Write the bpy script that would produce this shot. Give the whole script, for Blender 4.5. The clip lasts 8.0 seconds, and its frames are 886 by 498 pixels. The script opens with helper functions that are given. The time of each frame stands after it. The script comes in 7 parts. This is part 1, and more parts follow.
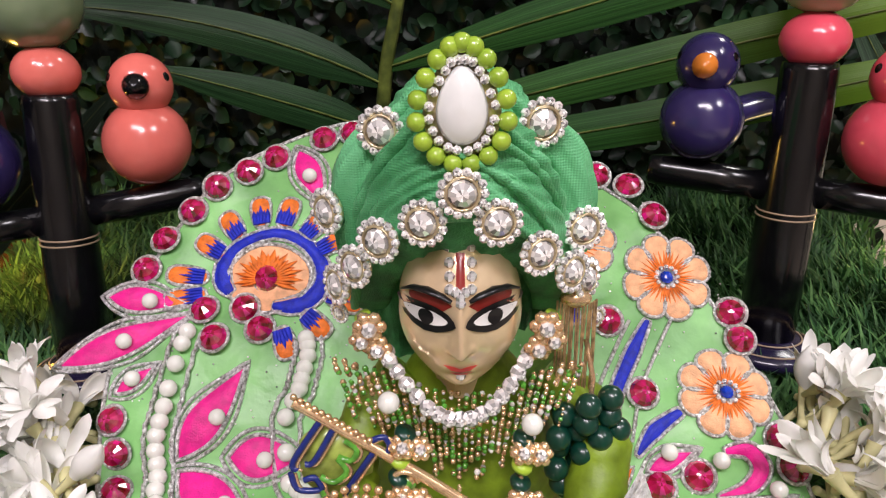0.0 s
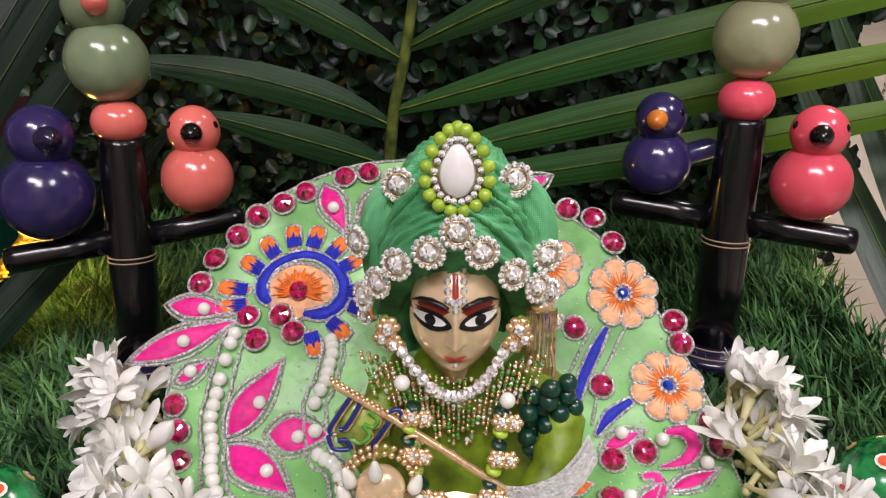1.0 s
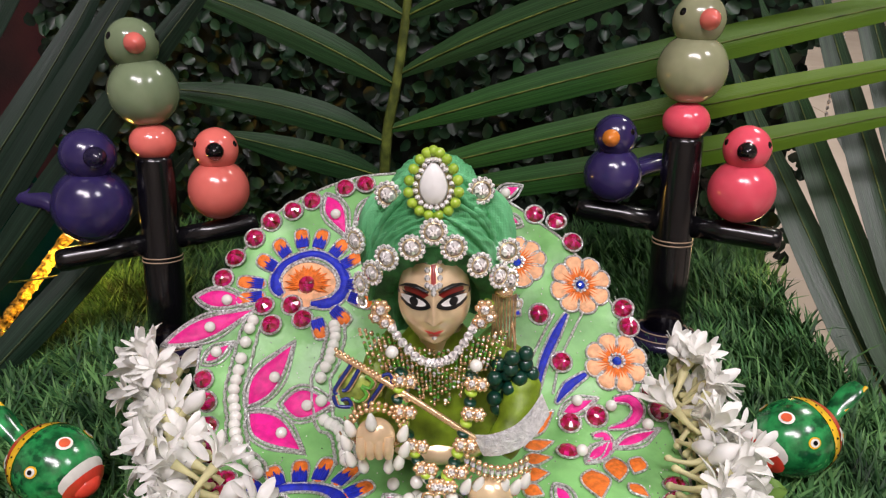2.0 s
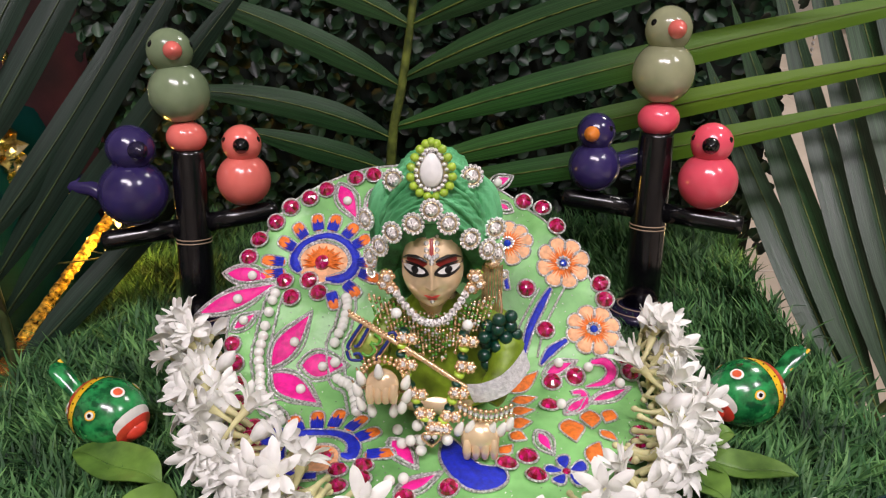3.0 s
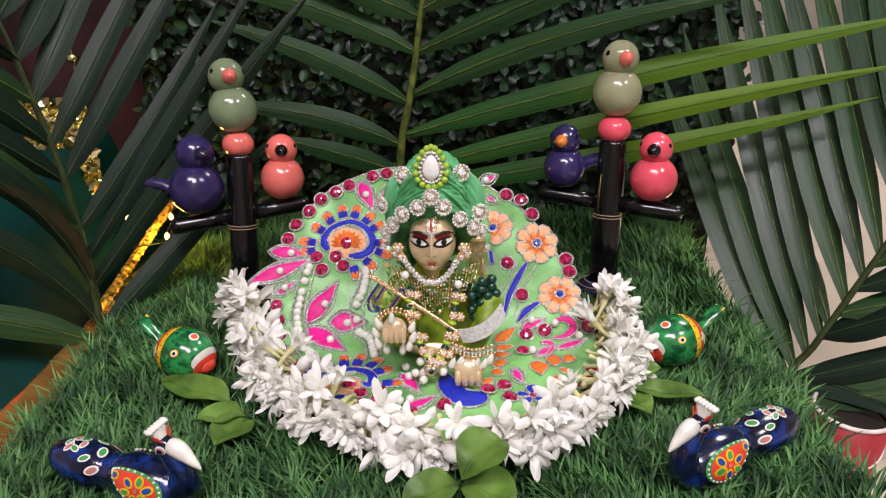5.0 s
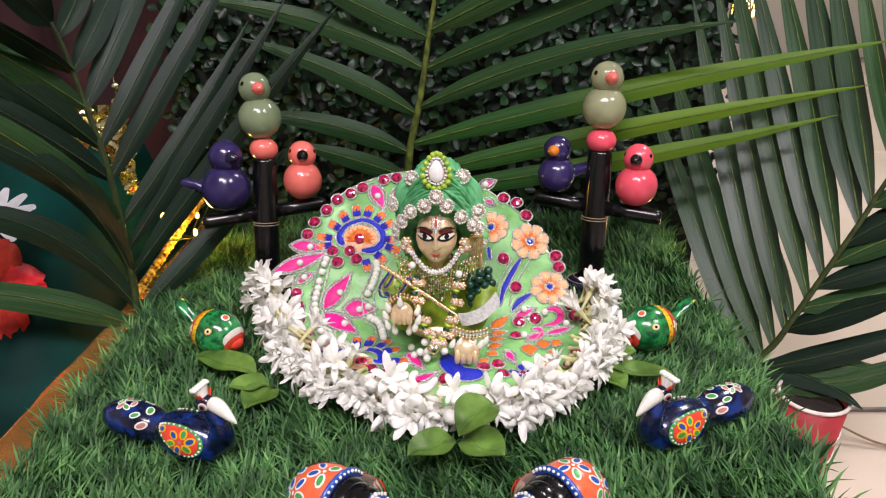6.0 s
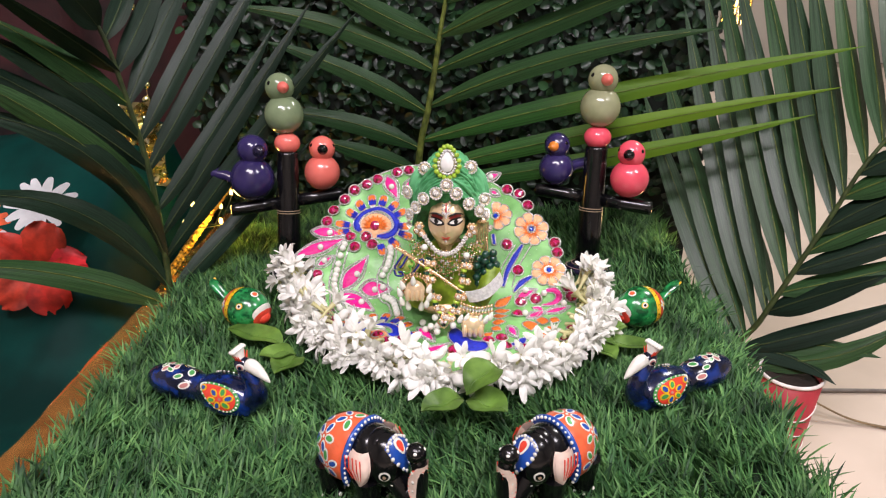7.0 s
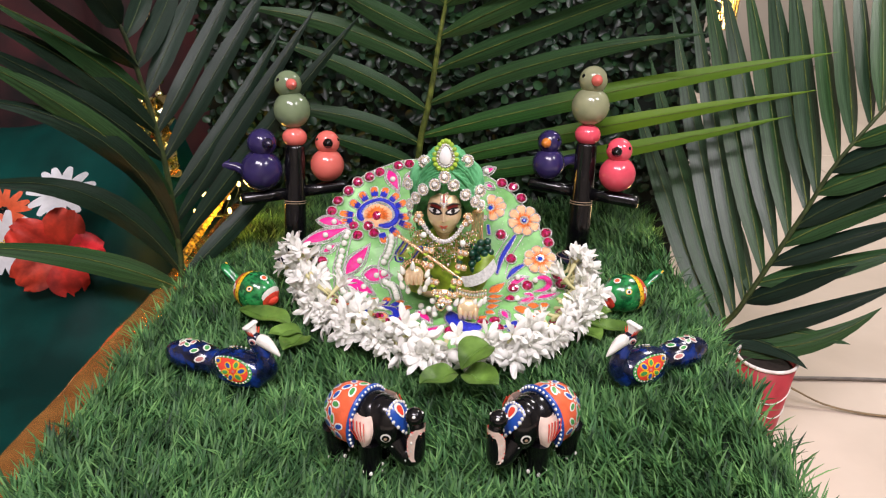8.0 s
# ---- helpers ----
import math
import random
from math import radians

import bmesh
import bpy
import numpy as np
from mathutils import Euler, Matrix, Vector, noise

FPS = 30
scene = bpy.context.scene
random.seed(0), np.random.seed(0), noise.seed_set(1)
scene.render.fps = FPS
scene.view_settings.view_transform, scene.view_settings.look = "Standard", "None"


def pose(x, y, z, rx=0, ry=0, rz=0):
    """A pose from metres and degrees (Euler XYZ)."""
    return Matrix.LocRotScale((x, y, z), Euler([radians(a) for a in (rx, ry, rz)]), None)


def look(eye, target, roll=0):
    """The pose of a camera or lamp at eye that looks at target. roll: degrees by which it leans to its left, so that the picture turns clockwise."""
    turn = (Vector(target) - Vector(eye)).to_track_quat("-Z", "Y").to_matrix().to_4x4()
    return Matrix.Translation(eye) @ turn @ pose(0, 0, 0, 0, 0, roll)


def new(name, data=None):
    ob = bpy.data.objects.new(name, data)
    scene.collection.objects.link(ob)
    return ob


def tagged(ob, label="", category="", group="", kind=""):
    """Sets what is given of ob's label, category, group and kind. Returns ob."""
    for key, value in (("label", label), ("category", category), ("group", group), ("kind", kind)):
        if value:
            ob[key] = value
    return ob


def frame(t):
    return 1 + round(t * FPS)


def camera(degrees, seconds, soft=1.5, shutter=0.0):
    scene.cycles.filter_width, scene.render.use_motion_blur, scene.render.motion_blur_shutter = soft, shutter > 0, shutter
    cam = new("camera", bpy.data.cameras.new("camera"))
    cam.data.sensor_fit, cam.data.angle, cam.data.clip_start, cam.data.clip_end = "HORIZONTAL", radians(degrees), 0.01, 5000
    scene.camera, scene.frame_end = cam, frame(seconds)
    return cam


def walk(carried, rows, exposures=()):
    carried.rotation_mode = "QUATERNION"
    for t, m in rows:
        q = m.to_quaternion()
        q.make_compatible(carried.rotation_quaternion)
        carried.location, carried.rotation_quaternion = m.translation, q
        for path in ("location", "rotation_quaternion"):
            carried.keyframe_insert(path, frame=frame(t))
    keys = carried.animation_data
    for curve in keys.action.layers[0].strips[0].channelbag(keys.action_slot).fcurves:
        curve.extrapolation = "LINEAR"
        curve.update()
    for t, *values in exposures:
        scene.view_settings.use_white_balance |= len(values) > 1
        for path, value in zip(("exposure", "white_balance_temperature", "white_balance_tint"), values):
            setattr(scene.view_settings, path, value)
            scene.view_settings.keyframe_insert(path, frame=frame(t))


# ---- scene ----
cam = camera(63.7, 8.0, soft=1.2)
PATH = [
    (0, (0.039, 0.043, 0.224), (0.006, 1.826, -0.682), -0.8),
    (0.5, (0.041, 0.008, 0.245), (0.02, 1.798, -0.645), -0.5),
    (1, (0.039, -0.022, 0.26), (0.015, 1.779, -0.609), -0.2),
    (1.5, (0.043, -0.055, 0.275), (0.029, 1.753, -0.581), -0.4),
    (3, (0.055, -0.152, 0.3), (0.015, 1.661, -0.545), -0.6),
    (3.5, (0.056, -0.18, 0.306), (0.018, 1.63, -0.545), -0.7),
    (4, (0.06, -0.214, 0.312), (0.001, 1.59, -0.549), -1.0),
    (4.5, (0.064, -0.25, 0.324), (0.001, 1.561, -0.524), -1.0),
    (5.8, (0.068, -0.347, 0.355), (0.005, 1.483, -0.448), -0.2),
    (6, (0.069, -0.363, 0.357), (-0.002, 1.469, -0.443), -0.1),
    (6.5, (0.065, -0.405, 0.366), (-0.006, 1.432, -0.422), 0.3),
    (7, (0.065, -0.432, 0.367), (-0.013, 1.402, -0.426), 0.2),
    (7.5, (0.065, -0.457, 0.369), (-0.012, 1.376, -0.428), 0.5),
    (8, (0.067, -0.482, 0.376), (-0.004, 1.352, -0.42), 0.9),
]
walk(cam, [(t, look(eye, target, roll)) for t, eye, target, roll in PATH], exposures=[(0, -0.45), (1, -0.55), (3.5, -0.52), (4.5, -0.52), (6, -0.28), (8, -0.22)])

# ---- light: a white indoor room with ceiling lamps, an added rear fill, and warm fairy lights behind the platform ----
world = bpy.data.worlds.new("room_air")
scene.world = world
world.use_nodes = True
world.node_tree.nodes["Background"].inputs[0].default_value = (0.9, 0.95, 1.0, 1)
world.node_tree.nodes["Background"].inputs[1].default_value = 0.003


def area_lamp(name, eye, target, sx, sy, watts, colour):
    data = bpy.data.lights.new(name, "AREA")
    data.shape, data.size, data.size_y, data.energy, data.color = "RECTANGLE", sx, sy, watts, colour
    ob = new(name, data)
    ob.matrix_world = look(eye, target)
    return ob


def point_lamp(name, at, watts, colour, size):
    data = bpy.data.lights.new(name, "POINT")
    data.energy, data.color, data.shadow_soft_size = watts, colour, size
    ob = new(name, data)
    ob.location = at
    return ob


area_lamp("ceiling_tube_light", (-0.20, -0.95, 2.05), (0.05, 0.15, 0.0), 1.2, 0.30, 52.0, (1.03, 0.925, 1.01))
area_lamp("ceiling_panel_light", (1.5, -0.7, 2.2), (0.1, 0.2, 0.0), 0.5, 0.5, 28.0, (1.0, 0.94, 1.0))
# unseen fill, added so the brass mirrors a brighter room
area_lamp("rear_fill_light", (0.35, -1.75, 2.40), (0.30, -2.2, 0.3), 0.6, 0.6, 46.0, (1.04, 0.93, 0.97))
area_lamp("far_ceiling_light", (1.7, 1.6, 2.3), (1.2, 1.4, 0.0), 0.6, 0.6, 50.0, (1.0, 0.97, 0.92))
point_lamp("warm_point_glow", (-0.262, 0.432, 0.048), 0.50, (1.0, 0.56, 0.10), 0.012)
# faint warm fill added on the right, where no fairy bulb hangs
point_lamp("warm_point_glow", (0.335, 0.47, 0.02), 0.05, (1.0, 0.68, 0.25), 0.012)


# ---- materials ----
def mat(name, colour, rough=0.5, metal=0.0, vary=0.12, scale=60.0, bump=0.0, bump_scale=400.0, coat=0.0, second=None, sheen=0.0,
        island=0.0, per_object=0.0, stretch=None, subsurface=0.0, through_light=0.0, ior=1.45, spec=0.5, blotch=None, tip=None):
    m = bpy.data.materials.new(name)
    m.use_nodes = True
    nt = m.node_tree
    n, l = nt.nodes, nt.links
    b = n["Principled BSDF"]
    b.inputs["Roughness"].default_value = rough
    b.inputs["Metallic"].default_value = metal
    b.inputs["Coat Weight"].default_value = coat
    b.inputs["Coat Roughness"].default_value = 0.12
    b.inputs["Sheen Weight"].default_value = sheen
    b.inputs["IOR"].default_value = ior
    b.inputs["Specular IOR Level"].default_value = spec
    if subsurface:
        b.inputs["Subsurface Weight"].default_value = subsurface
        b.inputs["Subsurface Radius"].default_value = (0.004, 0.004, 0.003)
        b.inputs["Subsurface Scale"].default_value = 1.0
    tc = n.new("ShaderNodeTexCoord")
    coord = tc.outputs["Object"]
    if stretch:
        mp = n.new("ShaderNodeMapping")
        mp.inputs["Scale"].default_value = stretch
        l.new(tc.outputs["UV"], mp.inputs["Vector"])
        coord = mp.outputs["Vector"]
    ns = n.new("ShaderNodeTexNoise")
    ns.inputs["Scale"].default_value = 1.0 if stretch else scale
    ns.inputs["Detail"].default_value = 5
    l.new(coord, ns.inputs["Vector"])
    ramp = n.new("ShaderNodeValToRGB")
    dark = tuple(c * (1 - 2.2 * vary) for c in colour)
    lite = second or tuple(min(1, c * (1 + 1.6 * vary)) for c in colour)
    ramp.color_ramp.elements[0].position, ramp.color_ramp.elements[1].position = 0.32, 0.68
    ramp.color_ramp.elements[0].color, ramp.color_ramp.elements[1].color = (*dark, 1), (*lite, 1)
    l.new(ns.outputs["Fac"], ramp.inputs["Fac"])
    out = ramp.outputs["Color"]
    if blotch:
        nb = n.new("ShaderNodeTexNoise")
        nb.inputs["Scale"].default_value = blotch[1]
        nb.inputs["Detail"].default_value = 3
        l.new(tc.outputs["Object"], nb.inputs["Vector"])
        rb = n.new("ShaderNodeMapRange")
        rb.inputs["From Min"].default_value, rb.inputs["From Max"].default_value = 0.5, 0.62
        l.new(nb.outputs["Fac"], rb.inputs["Value"])
        mx = n.new("ShaderNodeMix")
        mx.data_type = "RGBA"
        l.new(rb.outputs["Result"], mx.inputs["Factor"])
        l.new(out, mx.inputs["A"])
        mx.inputs["B"].default_value = (*blotch[0], 1)
        out = mx.outputs["Result"]
    if tip:
        sp = n.new("ShaderNodeSeparateXYZ")
        l.new(tc.outputs["UV"], sp.inputs[0])
        rt = n.new("ShaderNodeMapRange")
        rt.interpolation_type = "SMOOTHSTEP"
        rt.inputs["From Min"].default_value, rt.inputs["From Max"].default_value = 0.30, 0.62
        l.new(sp.outputs["X"], rt.inputs["Value"])
        mt = n.new("ShaderNodeMix")
        mt.data_type = "RGBA"
        l.new(rt.outputs["Result"], mt.inputs["Factor"])
        l.new(out, mt.inputs["A"])
        mt.inputs["B"].default_value = (*tip, 1)
        out = mt.outputs["Result"]
    if island or per_object:
        src = n.new("ShaderNodeNewGeometry").outputs["Random Per Island"] if island else n.new("ShaderNodeObjectInfo").outputs["Random"]
        k = island or per_object
        hs = n.new("ShaderNodeHueSaturation")
        mr = n.new("ShaderNodeMapRange")
        mr.inputs["To Min"].default_value, mr.inputs["To Max"].default_value = 1 - k, 1 + k
        l.new(src, mr.inputs["Value"])
        l.new(mr.outputs["Result"], hs.inputs["Value"])
        mh = n.new("ShaderNodeMapRange")
        mh.inputs["To Min"].default_value, mh.inputs["To Max"].default_value = 0.5 + 0.04 * k, 0.5 - 0.04 * k
        l.new(src, mh.inputs["Value"])
        l.new(mh.outputs["Result"], hs.inputs["Hue"])
        l.new(out, hs.inputs["Color"])
        out = hs.outputs["Color"]
    l.new(out, b.inputs["Base Color"])
    if bump:
        nb = n.new("ShaderNodeTexNoise")
        nb.inputs["Scale"].default_value = bump_scale if not stretch else 1.0
        nb.inputs["Detail"].default_value = 4
        l.new(coord if stretch else tc.outputs["Object"], nb.inputs["Vector"])
        bp = n.new("ShaderNodeBump")
        bp.inputs["Strength"].default_value = bump
        bp.inputs["Distance"].default_value = 0.001
        l.new(nb.outputs["Fac"], bp.inputs["Height"])
        l.new(bp.outputs["Normal"], b.inputs["Normal"])
    if through_light:
        tr = n.new("ShaderNodeBsdfTranslucent")
        l.new(out, tr.inputs["Color"])
        mix = n.new("ShaderNodeMixShader")
        mix.inputs[0].default_value = through_light
        l.new(b.outputs[0], mix.inputs[1])
        l.new(tr.outputs[0], mix.inputs[2])
        l.new(mix.outputs[0], n["Material Output"].inputs["Surface"])
    return m


def weave(m, pitch, strength):
    """Adds the relief of a fine open weave to a cloth."""
    n, l = m.node_tree.nodes, m.node_tree.links
    tc = n.new("ShaderNodeTexCoord")
    total = None
    for axis in ("X", "Z"):
        w = n.new("ShaderNodeTexWave")
        w.bands_direction = axis
        w.inputs["Scale"].default_value = 0.314 / pitch
        w.inputs["Distortion"].default_value = 2.5
        w.inputs["Detail"].default_value = 1.0
        w.inputs["Detail Scale"].default_value = 0.3
        l.new(tc.outputs["Object"], w.inputs["Vector"])
        if total is None:
            total = w.outputs["Fac"]
        else:
            add = n.new("ShaderNodeMath")
            add.operation = "ADD"
            l.new(total, add.inputs[0])
            l.new(w.outputs["Fac"], add.inputs[1])
            total = add.outputs[0]
    bp = n.new("ShaderNodeBump")
    bp.inputs["Strength"].default_value = strength
    bp.inputs["Distance"].default_value = 0.0004
    l.new(total, bp.inputs["Height"])
    l.new(bp.outputs["Normal"], n["Principled BSDF"].inputs["Normal"])
    return m


def glow(name, colour, strength):
    m = bpy.data.materials.new(name)
    m.use_nodes = True
    b = m.node_tree.nodes["Principled BSDF"]
    b.inputs["Base Color"].default_value = (*colour, 1)
    b.inputs["Emission Color"].default_value = (*colour, 1)
    b.inputs["Emission Strength"].default_value = strength
    return m


M_GRASS = mat("artificial_grass", (0.028, 0.100, 0.033), 0.52, spec=0.3, vary=0.25, scale=30, island=0.6, second=(0.108, 0.275, 0.085), through_light=0.2)
M_MAT = mat("mat_backing", (0.012, 0.03, 0.012), 0.9, bump=0.6)
M_PALM = mat("palm_leaf", (0.014, 0.046, 0.014), 0.36, spec=0.32, vary=0.22, stretch=(2, 34, 1), second=(0.034, 0.092, 0.030), bump=0.35, per_object=0.25, through_light=0.12)
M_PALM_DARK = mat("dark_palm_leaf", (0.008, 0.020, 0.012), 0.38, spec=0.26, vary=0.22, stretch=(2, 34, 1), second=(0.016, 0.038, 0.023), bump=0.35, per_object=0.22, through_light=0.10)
M_PALM_YELLOW = mat("yellowing_palm_leaf", (0.022, 0.078, 0.018), 0.38, spec=0.3, vary=0.22, stretch=(2, 30, 1), second=(0.042, 0.135, 0.028), tip=(0.105, 0.205, 0.014), bump=0.35, per_object=0.2, through_light=0.15)
# lighter copy of the palm leaf: bright haze and reflected light put into its colour
M_PALM_HAZE = mat("hazed_palm_leaf", (0.027, 0.064, 0.031), 0.33, spec=0.42, vary=0.22, stretch=(2, 34, 1), second=(0.054, 0.110, 0.053), bump=0.35, per_object=0.25, through_light=0.2)
M_ENAMEL_NAVY = mat("navy_enamel", (0.012, 0.025, 0.17), 0.25, coat=0.5)
M_PLATE_LIME = mat("robe_lime_plate", (0.30, 0.38, 0.07), 0.3, coat=0.4, vary=0.2, scale=200)
M_STEM = mat("palm_stem", (0.06, 0.09, 0.015), 0.45, scale=90, vary=0.2, second=(0.15, 0.19, 0.035))
M_STEM_DARK = mat("dark_palm_stem", (0.035, 0.055, 0.016), 0.45, scale=90, vary=0.2)
M_HEDGE = mat("plastic_box_leaf", (0.006, 0.019, 0.009), 0.40, spec=0.35, vary=0.25, scale=40, island=0.7, second=(0.017, 0.050, 0.023))
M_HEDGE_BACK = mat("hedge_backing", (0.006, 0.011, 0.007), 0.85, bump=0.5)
M_TILE = mat("cream_floor_tile", (0.62, 0.52, 0.42), 0.22, vary=0.04, scale=5, second=(0.68, 0.58, 0.48), bump=0.03, per_object=0.03)
M_GROUT = mat("tile_joint", (0.22, 0.18, 0.14), 0.9)
M_WALL = mat("cream_wall_paint", (0.42, 0.38, 0.33), 0.7, vary=0.04, scale=3, bump=0.1)
M_CEIL = mat("white_ceiling_paint", (0.48, 0.47, 0.45), 0.8, vary=0.02, scale=3)
M_GOLD_CLOTH = mat("copper_gold_foil", (0.74, 0.31, 0.07), 0.2, metal=0.62, vary=0.3, scale=28, bump=0.8, bump_scale=60)
M_RIBBON = mat("copper_gold_ribbon", (0.92, 0.40, 0.11), 0.16, metal=0.82, vary=0.14, scale=40, bump=0.8, bump_scale=34)
M_TEAL = mat("dark_teal_satin", (0.0008, 0.034, 0.028), 0.6, vary=0.25, scale=9, bump=0.15, spec=0.15)
M_MAROON = mat("maroon_cloth", (0.030, 0.005, 0.006), 0.8, vary=0.4, scale=14, bump=0.4)
M_FOIL = mat("crumpled_gold_foil", (0.95, 0.74, 0.40), 0.18, metal=1.0, vary=0.2, scale=70)
M_BLACK = mat("black_lacquer", (0.004, 0.004, 0.005), 0.2, coat=0.25, vary=0.2, bump=0.04, bump_scale=90)
M_BASE = mat("violet_black_lacquer", (0.013, 0.010, 0.035), 0.25, coat=0.4)
M_RING = mat("turned_wood_ring", (0.36, 0.26, 0.17), 0.4)
M_SAGE = mat("sage_lacquer", (0.170, 0.225, 0.125), 0.2, coat=0.5, vary=0.09, scale=35, bump=0.04, bump_scale=120)
M_SAGE_PALE = mat("pale_sage_lacquer", (0.27, 0.285, 0.165), 0.2, coat=0.5, vary=0.09, scale=35, bump=0.04, bump_scale=120)
M_CORAL = mat("coral_lacquer", (0.72, 0.16, 0.13), 0.2, coat=0.5, vary=0.07, scale=35, bump=0.04, bump_scale=120)
M_PINK = mat("pink_lacquer", (0.75, 0.085, 0.13), 0.2, coat=0.5, vary=0.07, scale=35, bump=0.04, bump_scale=120)
M_VIOLET = mat("violet_lacquer", (0.028, 0.020, 0.092), 0.2, coat=0.5, vary=0.12, scale=35, bump=0.04, bump_scale=120)
M_ORANGE = mat("orange_lacquer", (0.70, 0.22, 0.03), 0.25, coat=0.5)
M_GOWN = mat("lime_green_satin", (0.190, 0.50, 0.140), 0.36, vary=0.20, scale=30, second=(0.27, 0.62, 0.20), bump=0.9, bump_scale=75, sheen=0.1)
M_MAGENTA = mat("magenta_satin", (0.78, 0.012, 0.26), 0.42, vary=0.10, scale=200, bump=0.4, bump_scale=1500, per_object=0.06)
M_BLUE = mat("royal_blue_thread", (0.008, 0.022, 0.46), 0.5, vary=0.15, scale=300, bump=0.5, bump_scale=1600)
M_EMB_ORANGE = mat("orange_embroidery", (0.85, 0.19, 0.02), 0.55, vary=0.15, scale=300, bump=0.5, bump_scale=1600)
M_PEACH = mat("peach_embroidery", (0.87, 0.46, 0.24), 0.55, vary=0.10, scale=260, bump=0.5, bump_scale=1600)
M_CORD = mat("silver_cord", (0.90, 0.86, 0.78), 0.28, metal=0.6, vary=0.34, scale=700, bump=1.0, bump_scale=1500)
# island: sparkle painted as random light and dark facets
M_RUBY = mat("ruby_glass_stone", (0.38, 0.003, 0.045), 0.06, vary=0.3, scale=150, coat=1.0, second=(0.62, 0.01, 0.12), spec=0.8, island=0.6)
M_PEARL = mat("pearl", (0.78, 0.79, 0.72), 0.2, vary=0.06, coat=1.0, scale=100)
M_PEARL_WHITE = mat("white_drop_pearl", (0.88, 0.89, 0.86), 0.16, vary=0.04, coat=1.0, scale=60)
# glints put into the colour: each facet or bead gets its own brightness
M_CRYSTAL = mat("clear_rhinestone", (1.0, 0.96, 0.93), 0.05, metal=0.45, vary=0.04, scale=300, island=0.75, coat=0.5)
M_BLUE_GEM = mat("blue_rhinestone", (0.01, 0.05, 0.5), 0.05, coat=1.0, vary=0.3, scale=200)
M_SETTING = mat("gilded_setting", (0.88, 0.70, 0.46), 0.28, metal=0.8, vary=0.15, scale=300)
M_GOLD = mat("polished_gold", (0.98, 0.62, 0.36), 0.24, metal=0.74, vary=0.12, scale=200, bump=0.1, bump_scale=300)
M_BRASS = mat("polished_brass", (0.94, 0.70, 0.44), 0.25, metal=0.52, vary=0.08, scale=70, bump=0.05, bump_scale=500)
M_TURBAN = mat("green_gauze", (0.085, 0.43, 0.155), 0.5, vary=0.16, scale=26, second=(0.19, 0.62, 0.29), bump=0.35, bump_scale=2600)
M_TURBAN_NET = mat("dark_green_net", (0.055, 0.27, 0.088), 0.6, vary=0.3, scale=90, bump=0.6, bump_scale=1800)
M_CREST_BEAD = mat("lime_bead", (0.34, 0.52, 0.045), 0.3, coat=0.4, vary=0.08, per_object=0.1)
weave(M_TURBAN, 0.0008, 0.35)
M_ROBE = mat("yellow_green_satin", (0.17, 0.26, 0.014), 0.46, vary=0.3, scale=60, bump=0.8, bump_scale=110)
M_GRAPE = mat("bottle_green_bead", (0.003, 0.040, 0.024), 0.3, coat=0.4, vary=0.15, scale=120)
M_GREEN_STONE = mat("green_stone", (0.10, 0.36, 0.04), 0.1, coat=1.0, vary=0.2, scale=300)
M_SILVER = mat("crinkled_silver_foil", (0.96, 0.96, 0.97), 0.22, metal=0.25, vary=0.15, scale=350, bump=1.0, bump_scale=700)
M_TASSEL = mat("golden_thread", (0.50, 0.34, 0.17), 0.4, metal=0.5, vary=0.25, scale=400, island=0.25)
M_PETAL = mat("white_petal", (0.91, 0.91, 0.86), 0.42, vary=0.03, scale=120, through_light=0.22, per_object=0.04)
M_TUBE = mat("cream_flower_tube", (0.66, 0.63, 0.33), 0.5, vary=0.08, scale=120, through_light=0.1)
M_LEAF = mat("fresh_green_leaf", (0.085, 0.20, 0.028), 0.42, vary=0.25, scale=45, second=(0.16, 0.30, 0.05), bump=0.2, bump_scale=150, through_light=0.15)
M_DAISY = mat("white_cloth_petal", (0.62, 0.64, 0.66), 0.6, vary=0.05, scale=80)
M_HIBISCUS = mat("red_petal", (0.66, 0.040, 0.030), 0.50, vary=0.3, scale=40, per_object=0.18, bump=0.2, bump_scale=120, through_light=0.2)
M_T_RED = mat("red_toy_paint", (0.68, 0.055, 0.03), 0.28, coat=0.5, vary=0.08, scale=150)
M_T_ORANGE = mat("vermilion_toy_paint", (0.76, 0.13, 0.05), 0.28, coat=0.5, vary=0.08, scale=150)
M_T_GREEN = mat("green_toy_paint", (0.012, 0.20, 0.05), 0.22, coat=0.6, vary=0.3, scale=110, second=(0.03, 0.34, 0.09), blotch=((0.004, 0.07, 0.02), 130))
M_T_LIGHT = mat("light_green_toy_paint", (0.06, 0.30, 0.07), 0.3, coat=0.4)
M_T_NAVY = mat("navy_toy_paint", (0.003, 0.004, 0.014), 0.2, coat=0.6, vary=0.3, scale=110, second=(0.005, 0.012, 0.055), blotch=((0.006, 0.03, 0.19), 60))
M_T_BLUE = mat("blue_toy_paint", (0.015, 0.07, 0.34), 0.28, coat=0.5)
M_T_WHITE = mat("white_toy_paint", (0.78, 0.77, 0.70), 0.35, coat=0.3)
M_T_YELLOW = mat("yellow_toy_paint", (0.78, 0.48, 0.02), 0.3, coat=0.4)
M_T_PINK = mat("pale_pink_toy_paint", (0.84, 0.66, 0.56), 0.35, coat=0.3)
M_CUP = mat("red_paper_cup", (0.36, 0.035, 0.045), 0.4, vary=0.08, scale=50)
M_CUP_WHITE = mat("white_paper_rim", (0.75, 0.70, 0.66), 0.5)
M_SOIL = mat("dark_soil", (0.02, 0.014, 0.01), 0.95, bump=1.0, bump_scale=200)
